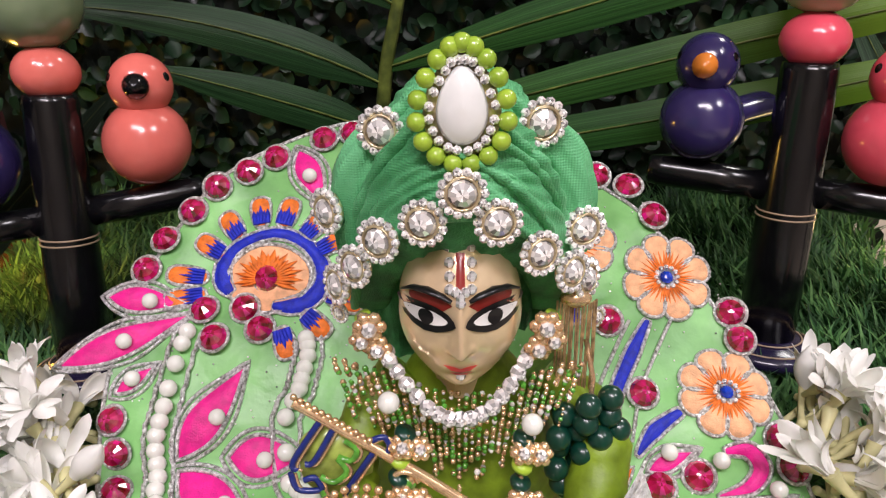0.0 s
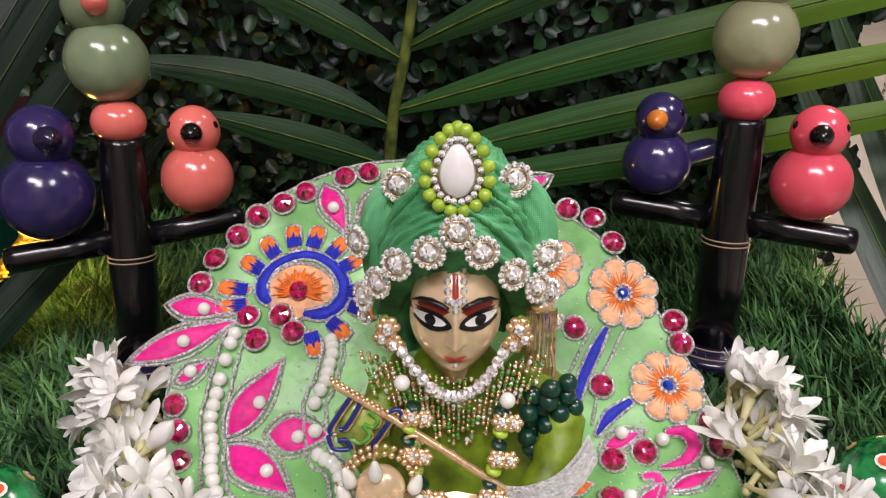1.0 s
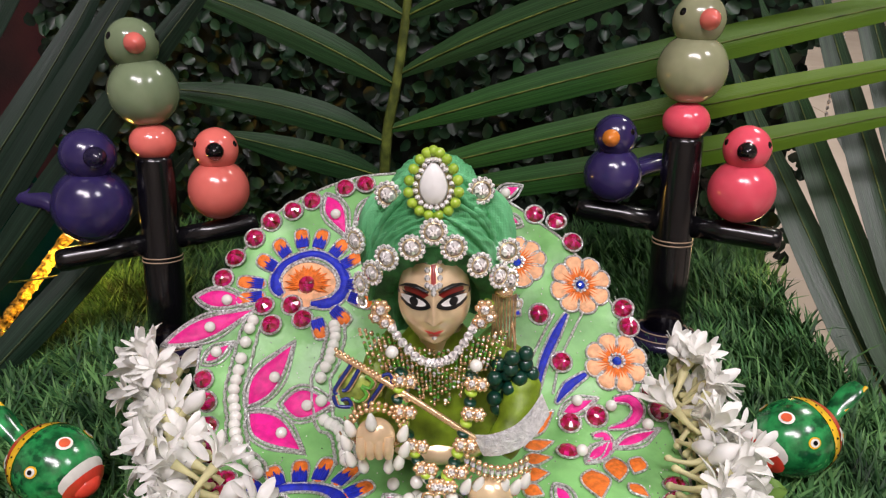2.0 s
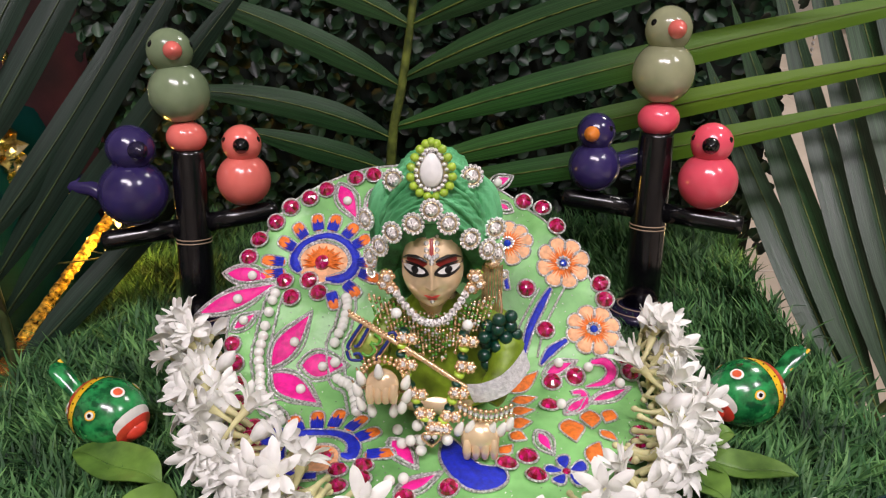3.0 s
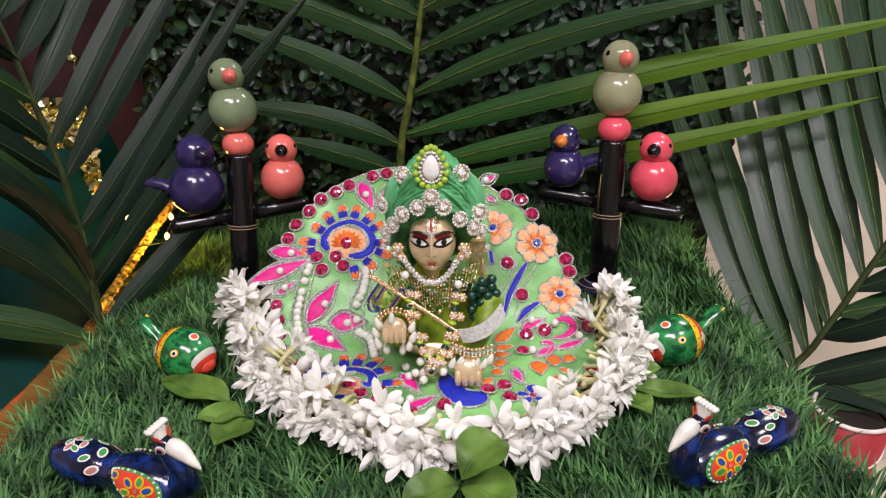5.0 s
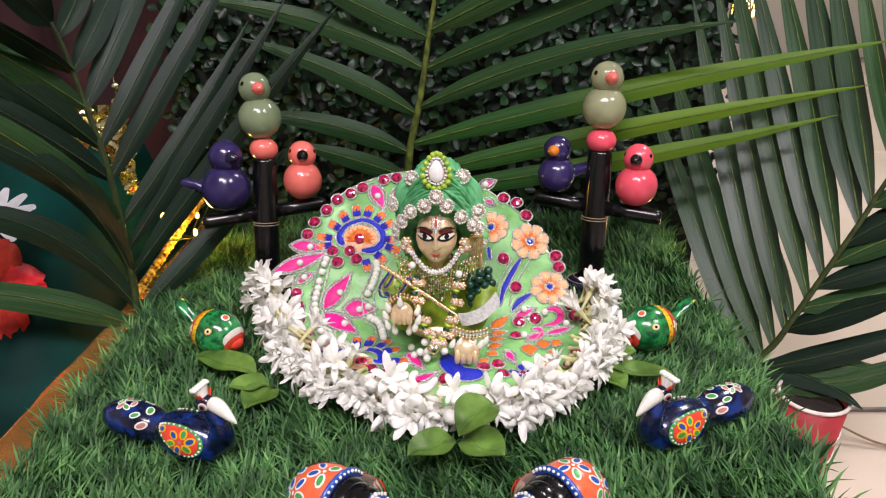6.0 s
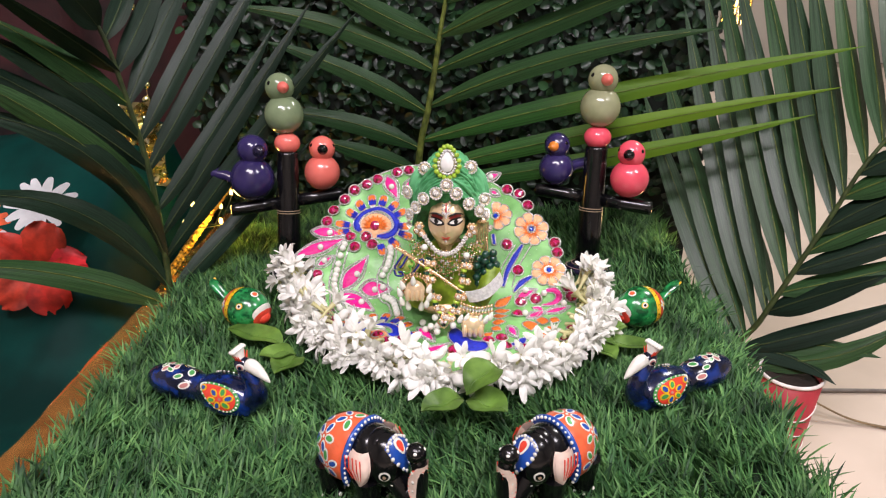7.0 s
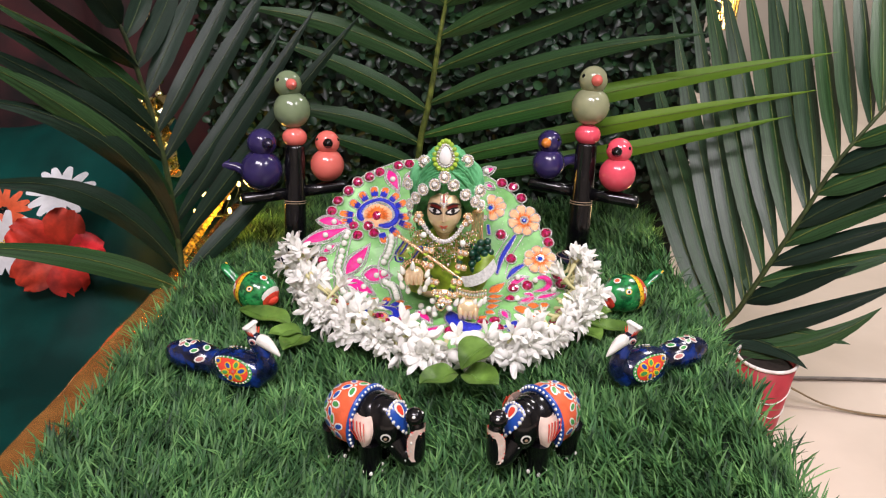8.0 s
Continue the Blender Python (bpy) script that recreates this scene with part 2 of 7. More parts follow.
M_CABLE = mat("grey_cable", (0.16, 0.14, 0.12), 0.5)
M_DRY = mat("dry_leaf_strip", (0.20, 0.13, 0.06), 0.6)
M_BULB = glow("warm_bulb", (1.0, 0.60, 0.18), 9.0)
M_LACE = mat("gold_lace", (0.62, 0.36, 0.06), 0.38, metal=0.8, vary=0.45, scale=240, bump=1.0, bump_scale=420)
M_T_ROSE = mat("dusty_rose_toy_paint", (0.50, 0.20, 0.18), 0.35, coat=0.3)


# ---- mesh building ----
class Geo:
    """Collects vertices, faces and material slots of one mesh."""

    def __init__(self):
        self.v, self.f, self.m, self.uv = [], [], [], []

    def add(self, verts, faces, mi=0, uv=None):
        k = len(self.v)
        self.v += [tuple(p) for p in verts]
        self.f += [tuple(i + k for i in q) for q in faces]
        self.m += [mi] * len(faces)
        self.uv += uv or [(0.0, 0.0)] * len(verts)
        return self

    def grid(self, rows, mi=0, wrap=False, uv=False):
        nu, nv = len(rows), len(rows[0])
        faces = []
        for i in range(nu - 1):
            for j in range(nv if wrap else nv - 1):
                k = (j + 1) % nv
                faces.append((i * nv + j, i * nv + k, (i + 1) * nv + k, (i + 1) * nv + j))
        flat = [p for r in rows for p in r]
        uvs = [(i / max(1, nu - 1), j / max(1, nv - 1)) for i in range(nu) for j in range(nv)] if uv else None
        return self.add(flat, faces, mi, uvs)

    def ball(self, c, r, seg=12, rings=8, mi=0, turn=None):
        rx, ry, rz = (r, r, r) if isinstance(r, (int, float)) else r
        rows = []
        for i in range(rings + 1):
            a = math.pi * min(max(i / rings, 0.004), 0.996)
            row = []
            for j in range(seg):
                b = 2 * math.pi * j / seg
                p = Vector((rx * math.sin(a) * math.cos(b), ry * math.sin(a) * math.sin(b), -rz * math.cos(a)))
                row.append((turn @ p if turn else p) + Vector(c))
            rows.append(row)
        return self.grid(rows, mi, wrap=True)

    def lathe(self, profile, seg=24, mi=0, m=None):
        rows = [[(m or Matrix()) @ Vector((max(r, 1e-5) * math.cos(2 * math.pi * j / seg), max(r, 1e-5) * math.sin(2 * math.pi * j / seg), z)) for j in range(seg)] for r, z in profile]
        return self.grid(rows, mi, wrap=True)

    def tube(self, pts, rad, n=8, mi=0, closed=False, flat=1.0):
        pts = [Vector(p) for p in pts]
        k = len(pts)
        rows = []
        prev = None
        for i, p in enumerate(pts):
            a = pts[i - 1] if (i or closed) else p
            b = pts[(i + 1) % k] if (i < k - 1 or closed) else p
            t = (b - a).normalized() if (b - a).length > 1e-9 else Vector((0, 0, 1))
            ref = prev or (Vector((0, 0, 1)) if abs(t.z) < 0.9 else Vector((1, 0, 0)))
            s = t.cross(ref).normalized()
            u = s.cross(t).normalized()
            prev = u
            r = rad[i] if isinstance(rad, (list, tuple)) else rad
            rows.append([p + s * (r * math.cos(2 * math.pi * j / n)) + u * (r * flat * math.sin(2 * math.pi * j / n)) for j in range(n)])
        if closed:
            rows.append(rows[0])
        self.grid(rows, mi, wrap=True)
        if not closed:
            for row in (rows[0], rows[-1]):
                self.add(row, [tuple(range(n))], mi)
        return self

    def mesh(self, name, mats, smooth=True, inverse=None):
        me = bpy.data.meshes.new(name)
        v = [inverse @ Vector(p) for p in self.v] if inverse else self.v
        me.from_pydata([tuple(p) for p in v], [], self.f)
        for m in mats if isinstance(mats, (list, tuple)) else [mats]:
            me.materials.append(m)
        me.polygons.foreach_set("material_index", self.m)
        me.polygons.foreach_set("use_smooth", [smooth] * len(self.f))
        if any(a or b for a, b in self.uv):
            layer = me.uv_layers.new(name="UVMap")
            idx = np.zeros(len(me.loops), dtype=np.int32)
            me.loops.foreach_get("vertex_index", idx)
            layer.data.foreach_set("uv", np.array(self.uv, dtype=np.float32)[idx].ravel())
        me.update()
        return me


def split(g):
    """Gives each facet vertices of its own, so that painted sparkle differs from facet to facet."""
    v, f = [], []
    for q in g.f:
        f.append(tuple(range(len(v), len(v) + len(q))))
        v += [g.v[i] for i in q]
    g.v, g.f, g.uv = v, f, [(0.0, 0.0)] * len(v)
    return g


WORLD = {}


def thing(name, m, label, category, group="", kind=""):
    """An empty at the base of a thing made of parts."""
    ob = new(name)
    ob.empty_display_size = 0.02
    ob.matrix_world = m
    WORLD[ob] = m.copy()
    return tagged(ob, label, category, group, kind)


def solid(name, geo, mats, label, category, group="", kind="", smooth=True, m=None):
    """A thing that is one mesh."""
    ob = new(name, geo.mesh(name, mats, smooth))
    ob.matrix_world = m or Matrix()
    WORLD[ob] = (m or Matrix()).copy()
    return tagged(ob, label, category, group, kind)


def put(name, mesh, parent, local=None, label=""):
    ob = new(name, mesh)
    ob.parent = parent
    ob.matrix_basis = local or Matrix()
    WORLD[ob] = WORLD[parent] @ (local or Matrix())
    if label:
        tagged(ob, label)
    return ob


def part(name, geo, mats, parent, label="", smooth=True, in_world=True):
    """Links a Geo as one mesh object under a thing or a part."""
    return put(name, geo.mesh(name, mats, smooth, WORLD[parent].inverted() if in_world else None), parent, None, label)


def at_world(parent, world):
    return WORLD[parent].inverted() @ world


def box(g, x0, x1, y0, y1, z0, z1, mi=0):
    v = [(x, y, z) for x in (x0, x1) for y in (y0, y1) for z in (z0, z1)]
    return g.add(v, [(0, 1, 3, 2), (4, 6, 7, 5), (0, 4, 5, 1), (2, 3, 7, 6), (0, 2, 6, 4), (1, 5, 7, 3)], mi)


def bezier(a, b, c, n):
    a, b, c = Vector(a), Vector(b), Vector(c)
    return [a * (1 - t) ** 2 + b * (2 * t * (1 - t)) + c * t * t for t in [i / (n - 1) for i in range(n)]]


def smooth_path(pts, n):
    """n points on a soft curve through pts."""
    pts = [Vector(p) for p in pts]
    out = []
    k = len(pts) - 1
    for i in range(n):
        t = i / (n - 1) * k
        j = min(int(t), k - 1)
        f = t - j
        p0, p1, p2, p3 = pts[max(j - 1, 0)], pts[j], pts[j + 1], pts[min(j + 2, k)]
        out.append(0.5 * ((2 * p1) + (p2 - p0) * f + (2 * p0 - 5 * p1 + 4 * p2 - p3) * f * f + (3 * p1 - p0 - 3 * p2 + p3) * f ** 3))
    return out


def frame_of(normal, up=(0, 0, 1)):
    """A rotation whose z looks along normal."""
    z = Vector(normal).normalized()
    x = Vector(up).cross(z)
    x = x.normalized() if x.length > 1e-6 else Vector((1, 0, 0))
    return Matrix((x, z.cross(x), z)).transposed().to_4x4()


# ---- the room ----
FLOOR_Z = -0.2
g = Geo()
box(g, -2.2, 3.4, -2.6, 3.4, FLOOR_Z - 0.06, FLOOR_Z - 0.003)
floor = solid("floor", g, M_GROUT, "cream vitrified tile floor with thin dark joints", "floor", kind="structure", smooth=False)
for nm, lim in (("wall_north", (-2.3, 3.5, 3.4, 3.52)), ("wall_south", (-2.3, 3.5, -2.72, -2.6)), ("wall_west", (-2.32, -2.2, -2.6, 3.4)), ("wall_east", (3.4, 3.52, -2.6, 3.4))):
    g = Geo()
    box(g, *lim, FLOOR_Z, 2.5)
    solid(nm, g, M_WALL, "plain cream painted wall of the room", "wall", kind="structure", smooth=False)
g = Geo()
box(g, -2.3, 3.5, -2.7, 3.5, 2.5, 2.6)
solid("ceiling", g, M_CEIL, "plain white ceiling over the room", "ceiling", kind="structure", smooth=False)

# ---- the platform with its grass mat ----
GX0, GX1, GY0, GY1, MAT_Z = -0.270, 0.335, -0.20, 0.585, -0.020
g = Geo()
box(g, -0.313, 0.330, -0.21, 0.60, FLOOR_Z, -0.034)
box(g, -0.317, 0.331, -0.215, 0.60, -0.034, -0.027, 1)
platform = solid("platform", g, [M_GOLD_CLOTH, M_GOLD_CLOTH], "low platform wrapped in copper gold foil under the grass", "platform", smooth=False)
g = Geo()
rf = random.Random(31)
rows = []
for i in range(110):
    f = i / 109
    y = -0.21 + 0.8 * f
    w = 0.0012 * math.sin(f * 23) + 0.0007 * math.sin(f * 61) + 0.0004 * math.sin(f * 143 + 1)
    pucker = 0.0016 * max(0.0, math.sin(f * 9.2 + 0.6)) ** 24 + (0.0012 * math.sin(f * 210) if f > 0.62 else 0.0)
    row = [(-0.3185 + w, y, -0.040), (-0.3190 + w, y, -0.030), (-0.3180 + w, y, -0.0245), (-0.3160 + w, y, -0.0222), (-0.3130 + w, y, -0.0216)]
    for k in range(1, 9):
        x = -0.3130 + 0.0080 * k
        row.append((x + 0.6 * w, y, -0.0222 - 0.0012 * k / 8 + 0.8 * w * math.cos(70 * x) + pucker * math.sin(0.5 * k) + rf.uniform(-0.00012, 0.00012)))
    rows.append(row + [(-0.244, y, -0.026)])
g.grid(rows)
solid("ribbon_edging", g, M_RIBBON, "crinkled copper gold ribbon along the platform edge", "ribbon")

g = Geo()
box(g, GX0, GX1, GY0, GY1, -0.0265, MAT_Z)
grass_mat = solid("grass_mat", g, M_MAT, "artificial grass mat lying on the platform", "grass mat", smooth=False)


# dress outline and surface: a round skirt laid flat in front, leaning back behind the statue
CU, CS, LEAN_BACK, CREASE_Y, CREASE_Z = 0.034, 0.018, radians(42), 0.250, 0.006


def rim_radius(phi):
    return 0.149 + 0.015 * math.cos(2 * (phi - radians(118)))


ST_S, ST_Y, ST_Z = [-0.2], [CREASE_Y - 0.2], [CREASE_Z]
while ST_S[-1] < 0.26:
    q = min(max((ST_S[-1] + 0.025) / 0.05, 0), 1)
    a = LEAN_BACK * q * q * (3 - 2 * q)
    ST_S.append(ST_S[-1] + 0.002)
    ST_Y.append(ST_Y[-1] + 0.002 * math.cos(a))
    ST_Z.append(ST_Z[-1] + 0.002 * math.sin(a))


def cloth(u, s, h=0.0):
    """The place on the skirt at (u, s), h above it."""
    y, z = float(np.interp(s, ST_S, ST_Y)), float(np.interp(s, ST_S, ST_Z))
    q = min(max((s + 0.025) / 0.05, 0), 1)
    a = LEAN_BACK * q * q * (3 - 2 * q)
    r = math.hypot(u - CU, s - CS)
    phi = math.atan2(s - CS, u - CU)
    h += 0.0009 * math.sin(70 * u + 25 * s) * math.sin(55 * s - 20 * u) + 0.0005 * math.sin(160 * u - 90 * s)
    h += (0.0018 * math.sin(9 * phi + 0.5) + 0.001 * math.sin(17 * phi)) * min(1, r / 0.12) ** 2
    return Vector((u, y - h * math.sin(a), z + h * math.cos(a)))


def in_skirt(x, y):
    s = y - CREASE_Y if y < CREASE_Y else (y - CREASE_Y) / math.cos(LEAN_BACK)
    return math.hypot(x - CU, s - CS) < rim_radius(math.atan2(s - CS, x - CU)) + 0.004


def grass(name, count, seed, label):
    rng = np.random.default_rng(seed)
    n_tuft = count // 7
    tx, ty = rng.uniform(GX0, GX1, n_tuft), rng.uniform(GY0, GY1, n_tuft)
    lean = rng.uniform(0, 2 * np.pi, n_tuft)
    flow = 1.0 + 0.9 * np.sin(tx * 9 + ty * 13) + 0.5 * np.sin(tx * 31 - ty * 23)
    V, F = [], []
    for k in range(n_tuft):
        x0, y0 = tx[k], ty[k]
        flatten = in_skirt(x0, y0) and y0 < 0.31
        for b in range(3 if flatten else 7):
            a = lean[k] * 0.35 + flow[k] + rng.normal(0, 0.9)
            ln = rng.uniform(0.017, 0.037) * (0.35 if flatten else 1.0)
            lay = rng.uniform(0.35, 0.95)
            w = rng.uniform(0.0007, 0.0013)
            x, y = x0 + rng.normal(0, 0.0025), y0 + rng.normal(0, 0.0025)
            dx, dy = math.cos(a), math.sin(a)
            sx, sy = -dy * w, dx * w
            i = len(V)
            for q in (0.0, 0.4, 0.75):
                out, up = ln * lay * q ** 1.5, ln * (q - 0.32 * q * q * lay)
                px, py, pz = x + dx * out, y + dy * out, MAT_Z + up
                t = 1.0 - 0.35 * q
                V.append((px - sx * t, py - sy * t, pz))
                V.append((px + sx * t, py + sy * t, pz + 0.0003))
            V.append((x + dx * ln * lay, y + dy * ln * lay, MAT_Z + ln * (1 - 0.32 * lay)))
            F += [(i, i + 1, i + 3, i + 2), (i + 2, i + 3, i + 5, i + 4), (i + 4, i + 5, i + 6)]
    g = Geo()
    g.add(V, F)
    return solid(name, g, M_GRASS, label, "grass", kind="stuff")


grass("grass_blades", 57000, 3, "dense plastic grass blades of the green mat")
MID_RIGHT = [(0.297, 0.161, 0.360, 0.369, 0.005), (0.257, 0.229, 0.360, 0.364, 0.002), (0.211, 0.321, 0.360, 0.354, 0.002), (0.165, 0.326, 0.360, 0.284, 0.015), (0.116, 0.476, 0.360, 0.267, 0.007), (0.080, 0.462, 0.360, 0.224, 0.005), (0.046, 0.438, 0.360, 0.194, -0.007)]
MID_LEFT = [(0.297, -0.074, 0.450, 0.358, 0.006), (0.252, -0.130, 0.450, 0.331, -0.003), (0.209, -0.229, 0.450, 0.295, 0.015), (0.160, -0.193, 0.450, 0.256, 0.008), (0.109, -0.200, 0.450, 0.169, 0.012), (0.080, -0.142, 0.450, 0.136, 0.002), (0.345, -0.072, 0.450, 0.414, -0.003)]
LEFT_RIGHT = [(0.271, -0.333, 0.440, 0.361, -0.007), (0.237, -0.285, 0.440, 0.361, -0.003), (0.206, -0.251, 0.440, 0.355, 0.003), (0.169, -0.210, 0.440, 0.356, -0.001), (0.130, -0.176, 0.440, 0.344, -0.000), (0.092, -0.174, 0.440, 0.275, -0.006), (0.056, -0.130, 0.440, 0.299, -0.001), (0.034, -0.075, 0.440, 0.290, 0.003), (-0.013, -0.140, 0.440, 0.135, -0.002)]
LEFT_LEFT = [(0.283, -0.278, 0.150, 0.351, 0.003), (0.244, -0.347, 0.150, 0.350, 0.002), (0.204, -0.380, 0.150, 0.336, 0.007), (0.167, -0.390, 0.150, 0.317, 0.015), (0.134, -0.396, 0.150, 0.294, 0.010), (0.092, -0.395, 0.150, 0.279, 0.016), (0.029, -0.411, 0.150, 0.239, 0.048), (-0.003, -0.447, 0.150, 0.145, 0.049), (-0.041, -0.469, 0.150, 0.085, 0.017)]
RIGHT_UP = [(-0.077, 0.300, 0.580, 0.178, -0.005), (-0.062, 0.319, 0.580, 0.227, -0.002), (-0.042, 0.342, 0.580, 0.289, -0.002), (-0.026, 0.361, 0.580, 0.326, -0.000), (0.016, 0.376, 0.580, 0.348, -0.001), (-0.010, 0.399, 0.560, 0.110, -0.009), (0.035, 0.392, 0.560, 0.349, 0.000), (0.061, 0.421, 0.560, 0.357, -0.003), (0.093, 0.454, 0.560, 0.357, -0.000), (0.121, 0.482, 0.560, 0.365, -0.000), (0.155, 0.511, 0.560, 0.365, -0.000), (0.170, 0.541, 0.560, 0.365, -0.000), (0.194, 0.565, 0.560, 0.373, -0.001), (0.216, 0.597, 0.560, 0.373, 0.000)]
RIGHT_DOWN = [(-0.079, 0.462, 0.235, -0.072, 0.012), (-0.077, 0.505, 0.240, -0.040, 0.010), (-0.078, 0.550, 0.250, 0.035, -0.006), (-0.084, 0.534, 0.250, 0.003, -0.022), (-0.030, 0.496, 0.250, 0.054, -0.000), (-0.006, 0.561, 0.250, 0.083, -0.003), (0.028, 0.558, 0.250, 0.116, 0.000), (0.047, 0.557, 0.250, 0.141, 0.008), (0.080, 0.551, 0.250, 0.162, 0.009), (0.114, 0.550, 0.250, 0.184, 0.003), (0.145, 0.551, 0.250, 0.201, 0.006), (0.172, 0.550, 0.250, 0.224, 0.002)]


# ---- palm fronds ----
def leaflet(base, tip, bow, width, face, name, parent, material, seg=12, twist=0.0):
    base, tip = Vector(base), Vector(tip)
    chord = tip - base
    face = Vector(face)
    side = chord.cross(face).normalized()
    if side.z < 0:
        side = -side
    mid = (base + tip) / 2 + side * (2 * bow)
    line = bezier(base, mid, tip, seg)
    rows = []
    for i, p in enumerate(line):
        f = i / (seg - 1)
        d = (line[min(i + 1, seg - 1)] - line[max(i - 1, 0)]).normalized()
        s = d.cross(face).normalized()
        nrm = s.cross(d).normalized()
        a = twist * f
        s, nrm = s * math.cos(a) + nrm * math.sin(a), nrm * math.cos(a) - s * math.sin(a)
        w = width * (0.22 + 0.78 * min(1, f / 0.22) ** 0.8) * max(0.0, 1 - max(0, (f - 0.35) / 0.65) ** 1.9) + 0.0004
        rows.append([p + s * (w * q / 2) + nrm * (0.16 * w * (abs(q) - 0.5) * -1) for q in (-1, -0.5, 0, 0.5, 1)])
    g = Geo()
    g.grid(rows, 0, uv=True)
    rows2 = [[p + Vector((0, 0.0004, -0.0002)) for p in r] for r in rows]
    g.grid([list(reversed(r)) for r in rows2], 0, uv=True)
    g.tube([r[2] + Vector((0, -0.0003, 0.0002)) for r in rows[:-1]], [0.0006 * (1 - i / seg) + 0.0002 for i in range(seg - 1)], 5, 1)
    return part(name, g, [material, M_STEM_DARK if material == M_PALM_DARK else M_STEM], parent)


def frond(label, stem_pts, stem_r, sides, mats_stem, face):
    base = Vector(stem_pts[0])
    root = thing("palm_frond", Matrix.Translation(base), label, "palm frond", "palm fronds round the platform")
    path = smooth_path(stem_pts, 40)
    g = Geo()
    g.tube(path, [stem_r * (1 - 0.6 * i / 39) for i in range(40)], 8)
    part("stem", g, mats_stem, root)
    rng = random.Random(11)
    for rows, width, material, fc in sides:
        for k, (bz, tx, ty, tz, bow) in enumerate(rows):
            at = min(path, key=lambda p: abs(p.z - bz))
            mt = material[k % len(material)] if isinstance(material, list) else material
            leaflet(at, (tx, ty, tz), bow, width * rng.uniform(0.9, 1.08), fc or face, "leaflet", root, mt, twist=rng.uniform(-0.25, 0.25))
    return root


frond("green areca palm frond standing before the leafy hedge panel",
      [(-0.016, 0.512, -0.02), (-0.007, 0.505, 0.103), (0.004, 0.505, 0.158), (0.013, 0.505, 0.209), (0.020, 0.505, 0.257), (0.028, 0.505, 0.304), (0.045, 0.50, 0.42)], 0.0052,
      [(MID_RIGHT, 0.026, [M_PALM, M_PALM, M_PALM, M_PALM, M_PALM_YELLOW, M_PALM_YELLOW, M_PALM_YELLOW], (0.1, -1, 0.35)), (MID_LEFT, 0.026, M_PALM, (-0.1, -1, 0.35))], M_STEM, (0, -1, 0.3))
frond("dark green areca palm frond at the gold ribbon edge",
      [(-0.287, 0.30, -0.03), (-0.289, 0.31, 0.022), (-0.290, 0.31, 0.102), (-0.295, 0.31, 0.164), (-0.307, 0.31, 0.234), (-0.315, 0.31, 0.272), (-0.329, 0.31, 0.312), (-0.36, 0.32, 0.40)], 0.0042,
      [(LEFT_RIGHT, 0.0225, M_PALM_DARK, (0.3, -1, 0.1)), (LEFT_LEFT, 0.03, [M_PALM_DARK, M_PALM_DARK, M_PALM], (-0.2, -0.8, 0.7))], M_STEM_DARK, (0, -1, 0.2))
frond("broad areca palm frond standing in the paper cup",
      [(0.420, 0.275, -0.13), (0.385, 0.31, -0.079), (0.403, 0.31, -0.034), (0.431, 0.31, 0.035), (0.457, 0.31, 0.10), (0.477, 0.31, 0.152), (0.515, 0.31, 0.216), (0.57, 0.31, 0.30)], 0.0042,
      [(RIGHT_UP, 0.031, [M_PALM_HAZE, M_PALM, M_PALM_HAZE], (0.1, -1, 0.15)), (RIGHT_DOWN, 0.027, [M_PALM_DARK, M_PALM], (0.0, -0.7, 0.8))], M_STEM_DARK, (0, -1, 0.3))

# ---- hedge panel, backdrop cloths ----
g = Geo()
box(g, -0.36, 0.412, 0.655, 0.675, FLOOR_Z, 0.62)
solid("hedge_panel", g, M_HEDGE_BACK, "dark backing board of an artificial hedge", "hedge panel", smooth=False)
rng = np.random.default_rng(5)
V, F = [], []
for k in range(5500):
    c = Vector((rng.uniform(-0.36, 0.42), 0.65 - abs(rng.normal(0, 0.016)), rng.uniform(-0.06, 0.60)))
    nrm = Vector((rng.normal(0, 0.42), -1, rng.normal(0.20, 0.42))).normalized()
    rot = frame_of(nrm) @ Matrix.Rotation(rng.uniform(0, 6.28), 4, "Z")
    L, W = rng.uniform(0.012, 0.019), rng.uniform(0.010, 0.0150)
    i = len(V)
    ring = [(0, -L * 0.5), (W * 0.42, -L * 0.22), (W * 0.5, 0.1 * L), (W * 0.3, 0.4 * L), (0, 0.5 * L), (-W * 0.3, 0.4 * L), (-W * 0.5, 0.1 * L), (-W * 0.42, -L * 0.22)]
    V += [tuple(rot @ Vector((x, y, 0.0028 * (abs(x) / W) * 2)) + c) for x, y in ring] + [tuple(rot @ Vector((0, 0, -0.0006)) + c)]
    F += [(i + j, i + (j + 1) % 8, i + 8) for j in range(8)]
g = Geo()
g.add(V, F)
solid("hedge_leaves", g, M_HEDGE, "small glossy dark green plastic box leaves on the hedge panel", "hedge", kind="stuff")


def drape(name, fn, nu, nv, material, label, category):
    g = Geo()
    rows = [[fn(i / (nu - 1), j / (nv - 1)) for j in range(nv)] for i in range(nu)]
    g.grid(rows)
    back = [[p + Vector((0.0, 0.003, -0.004)) for p in reversed(r)] for r in rows]
    g.grid(back)
    return solid(name, g, material, label, category)


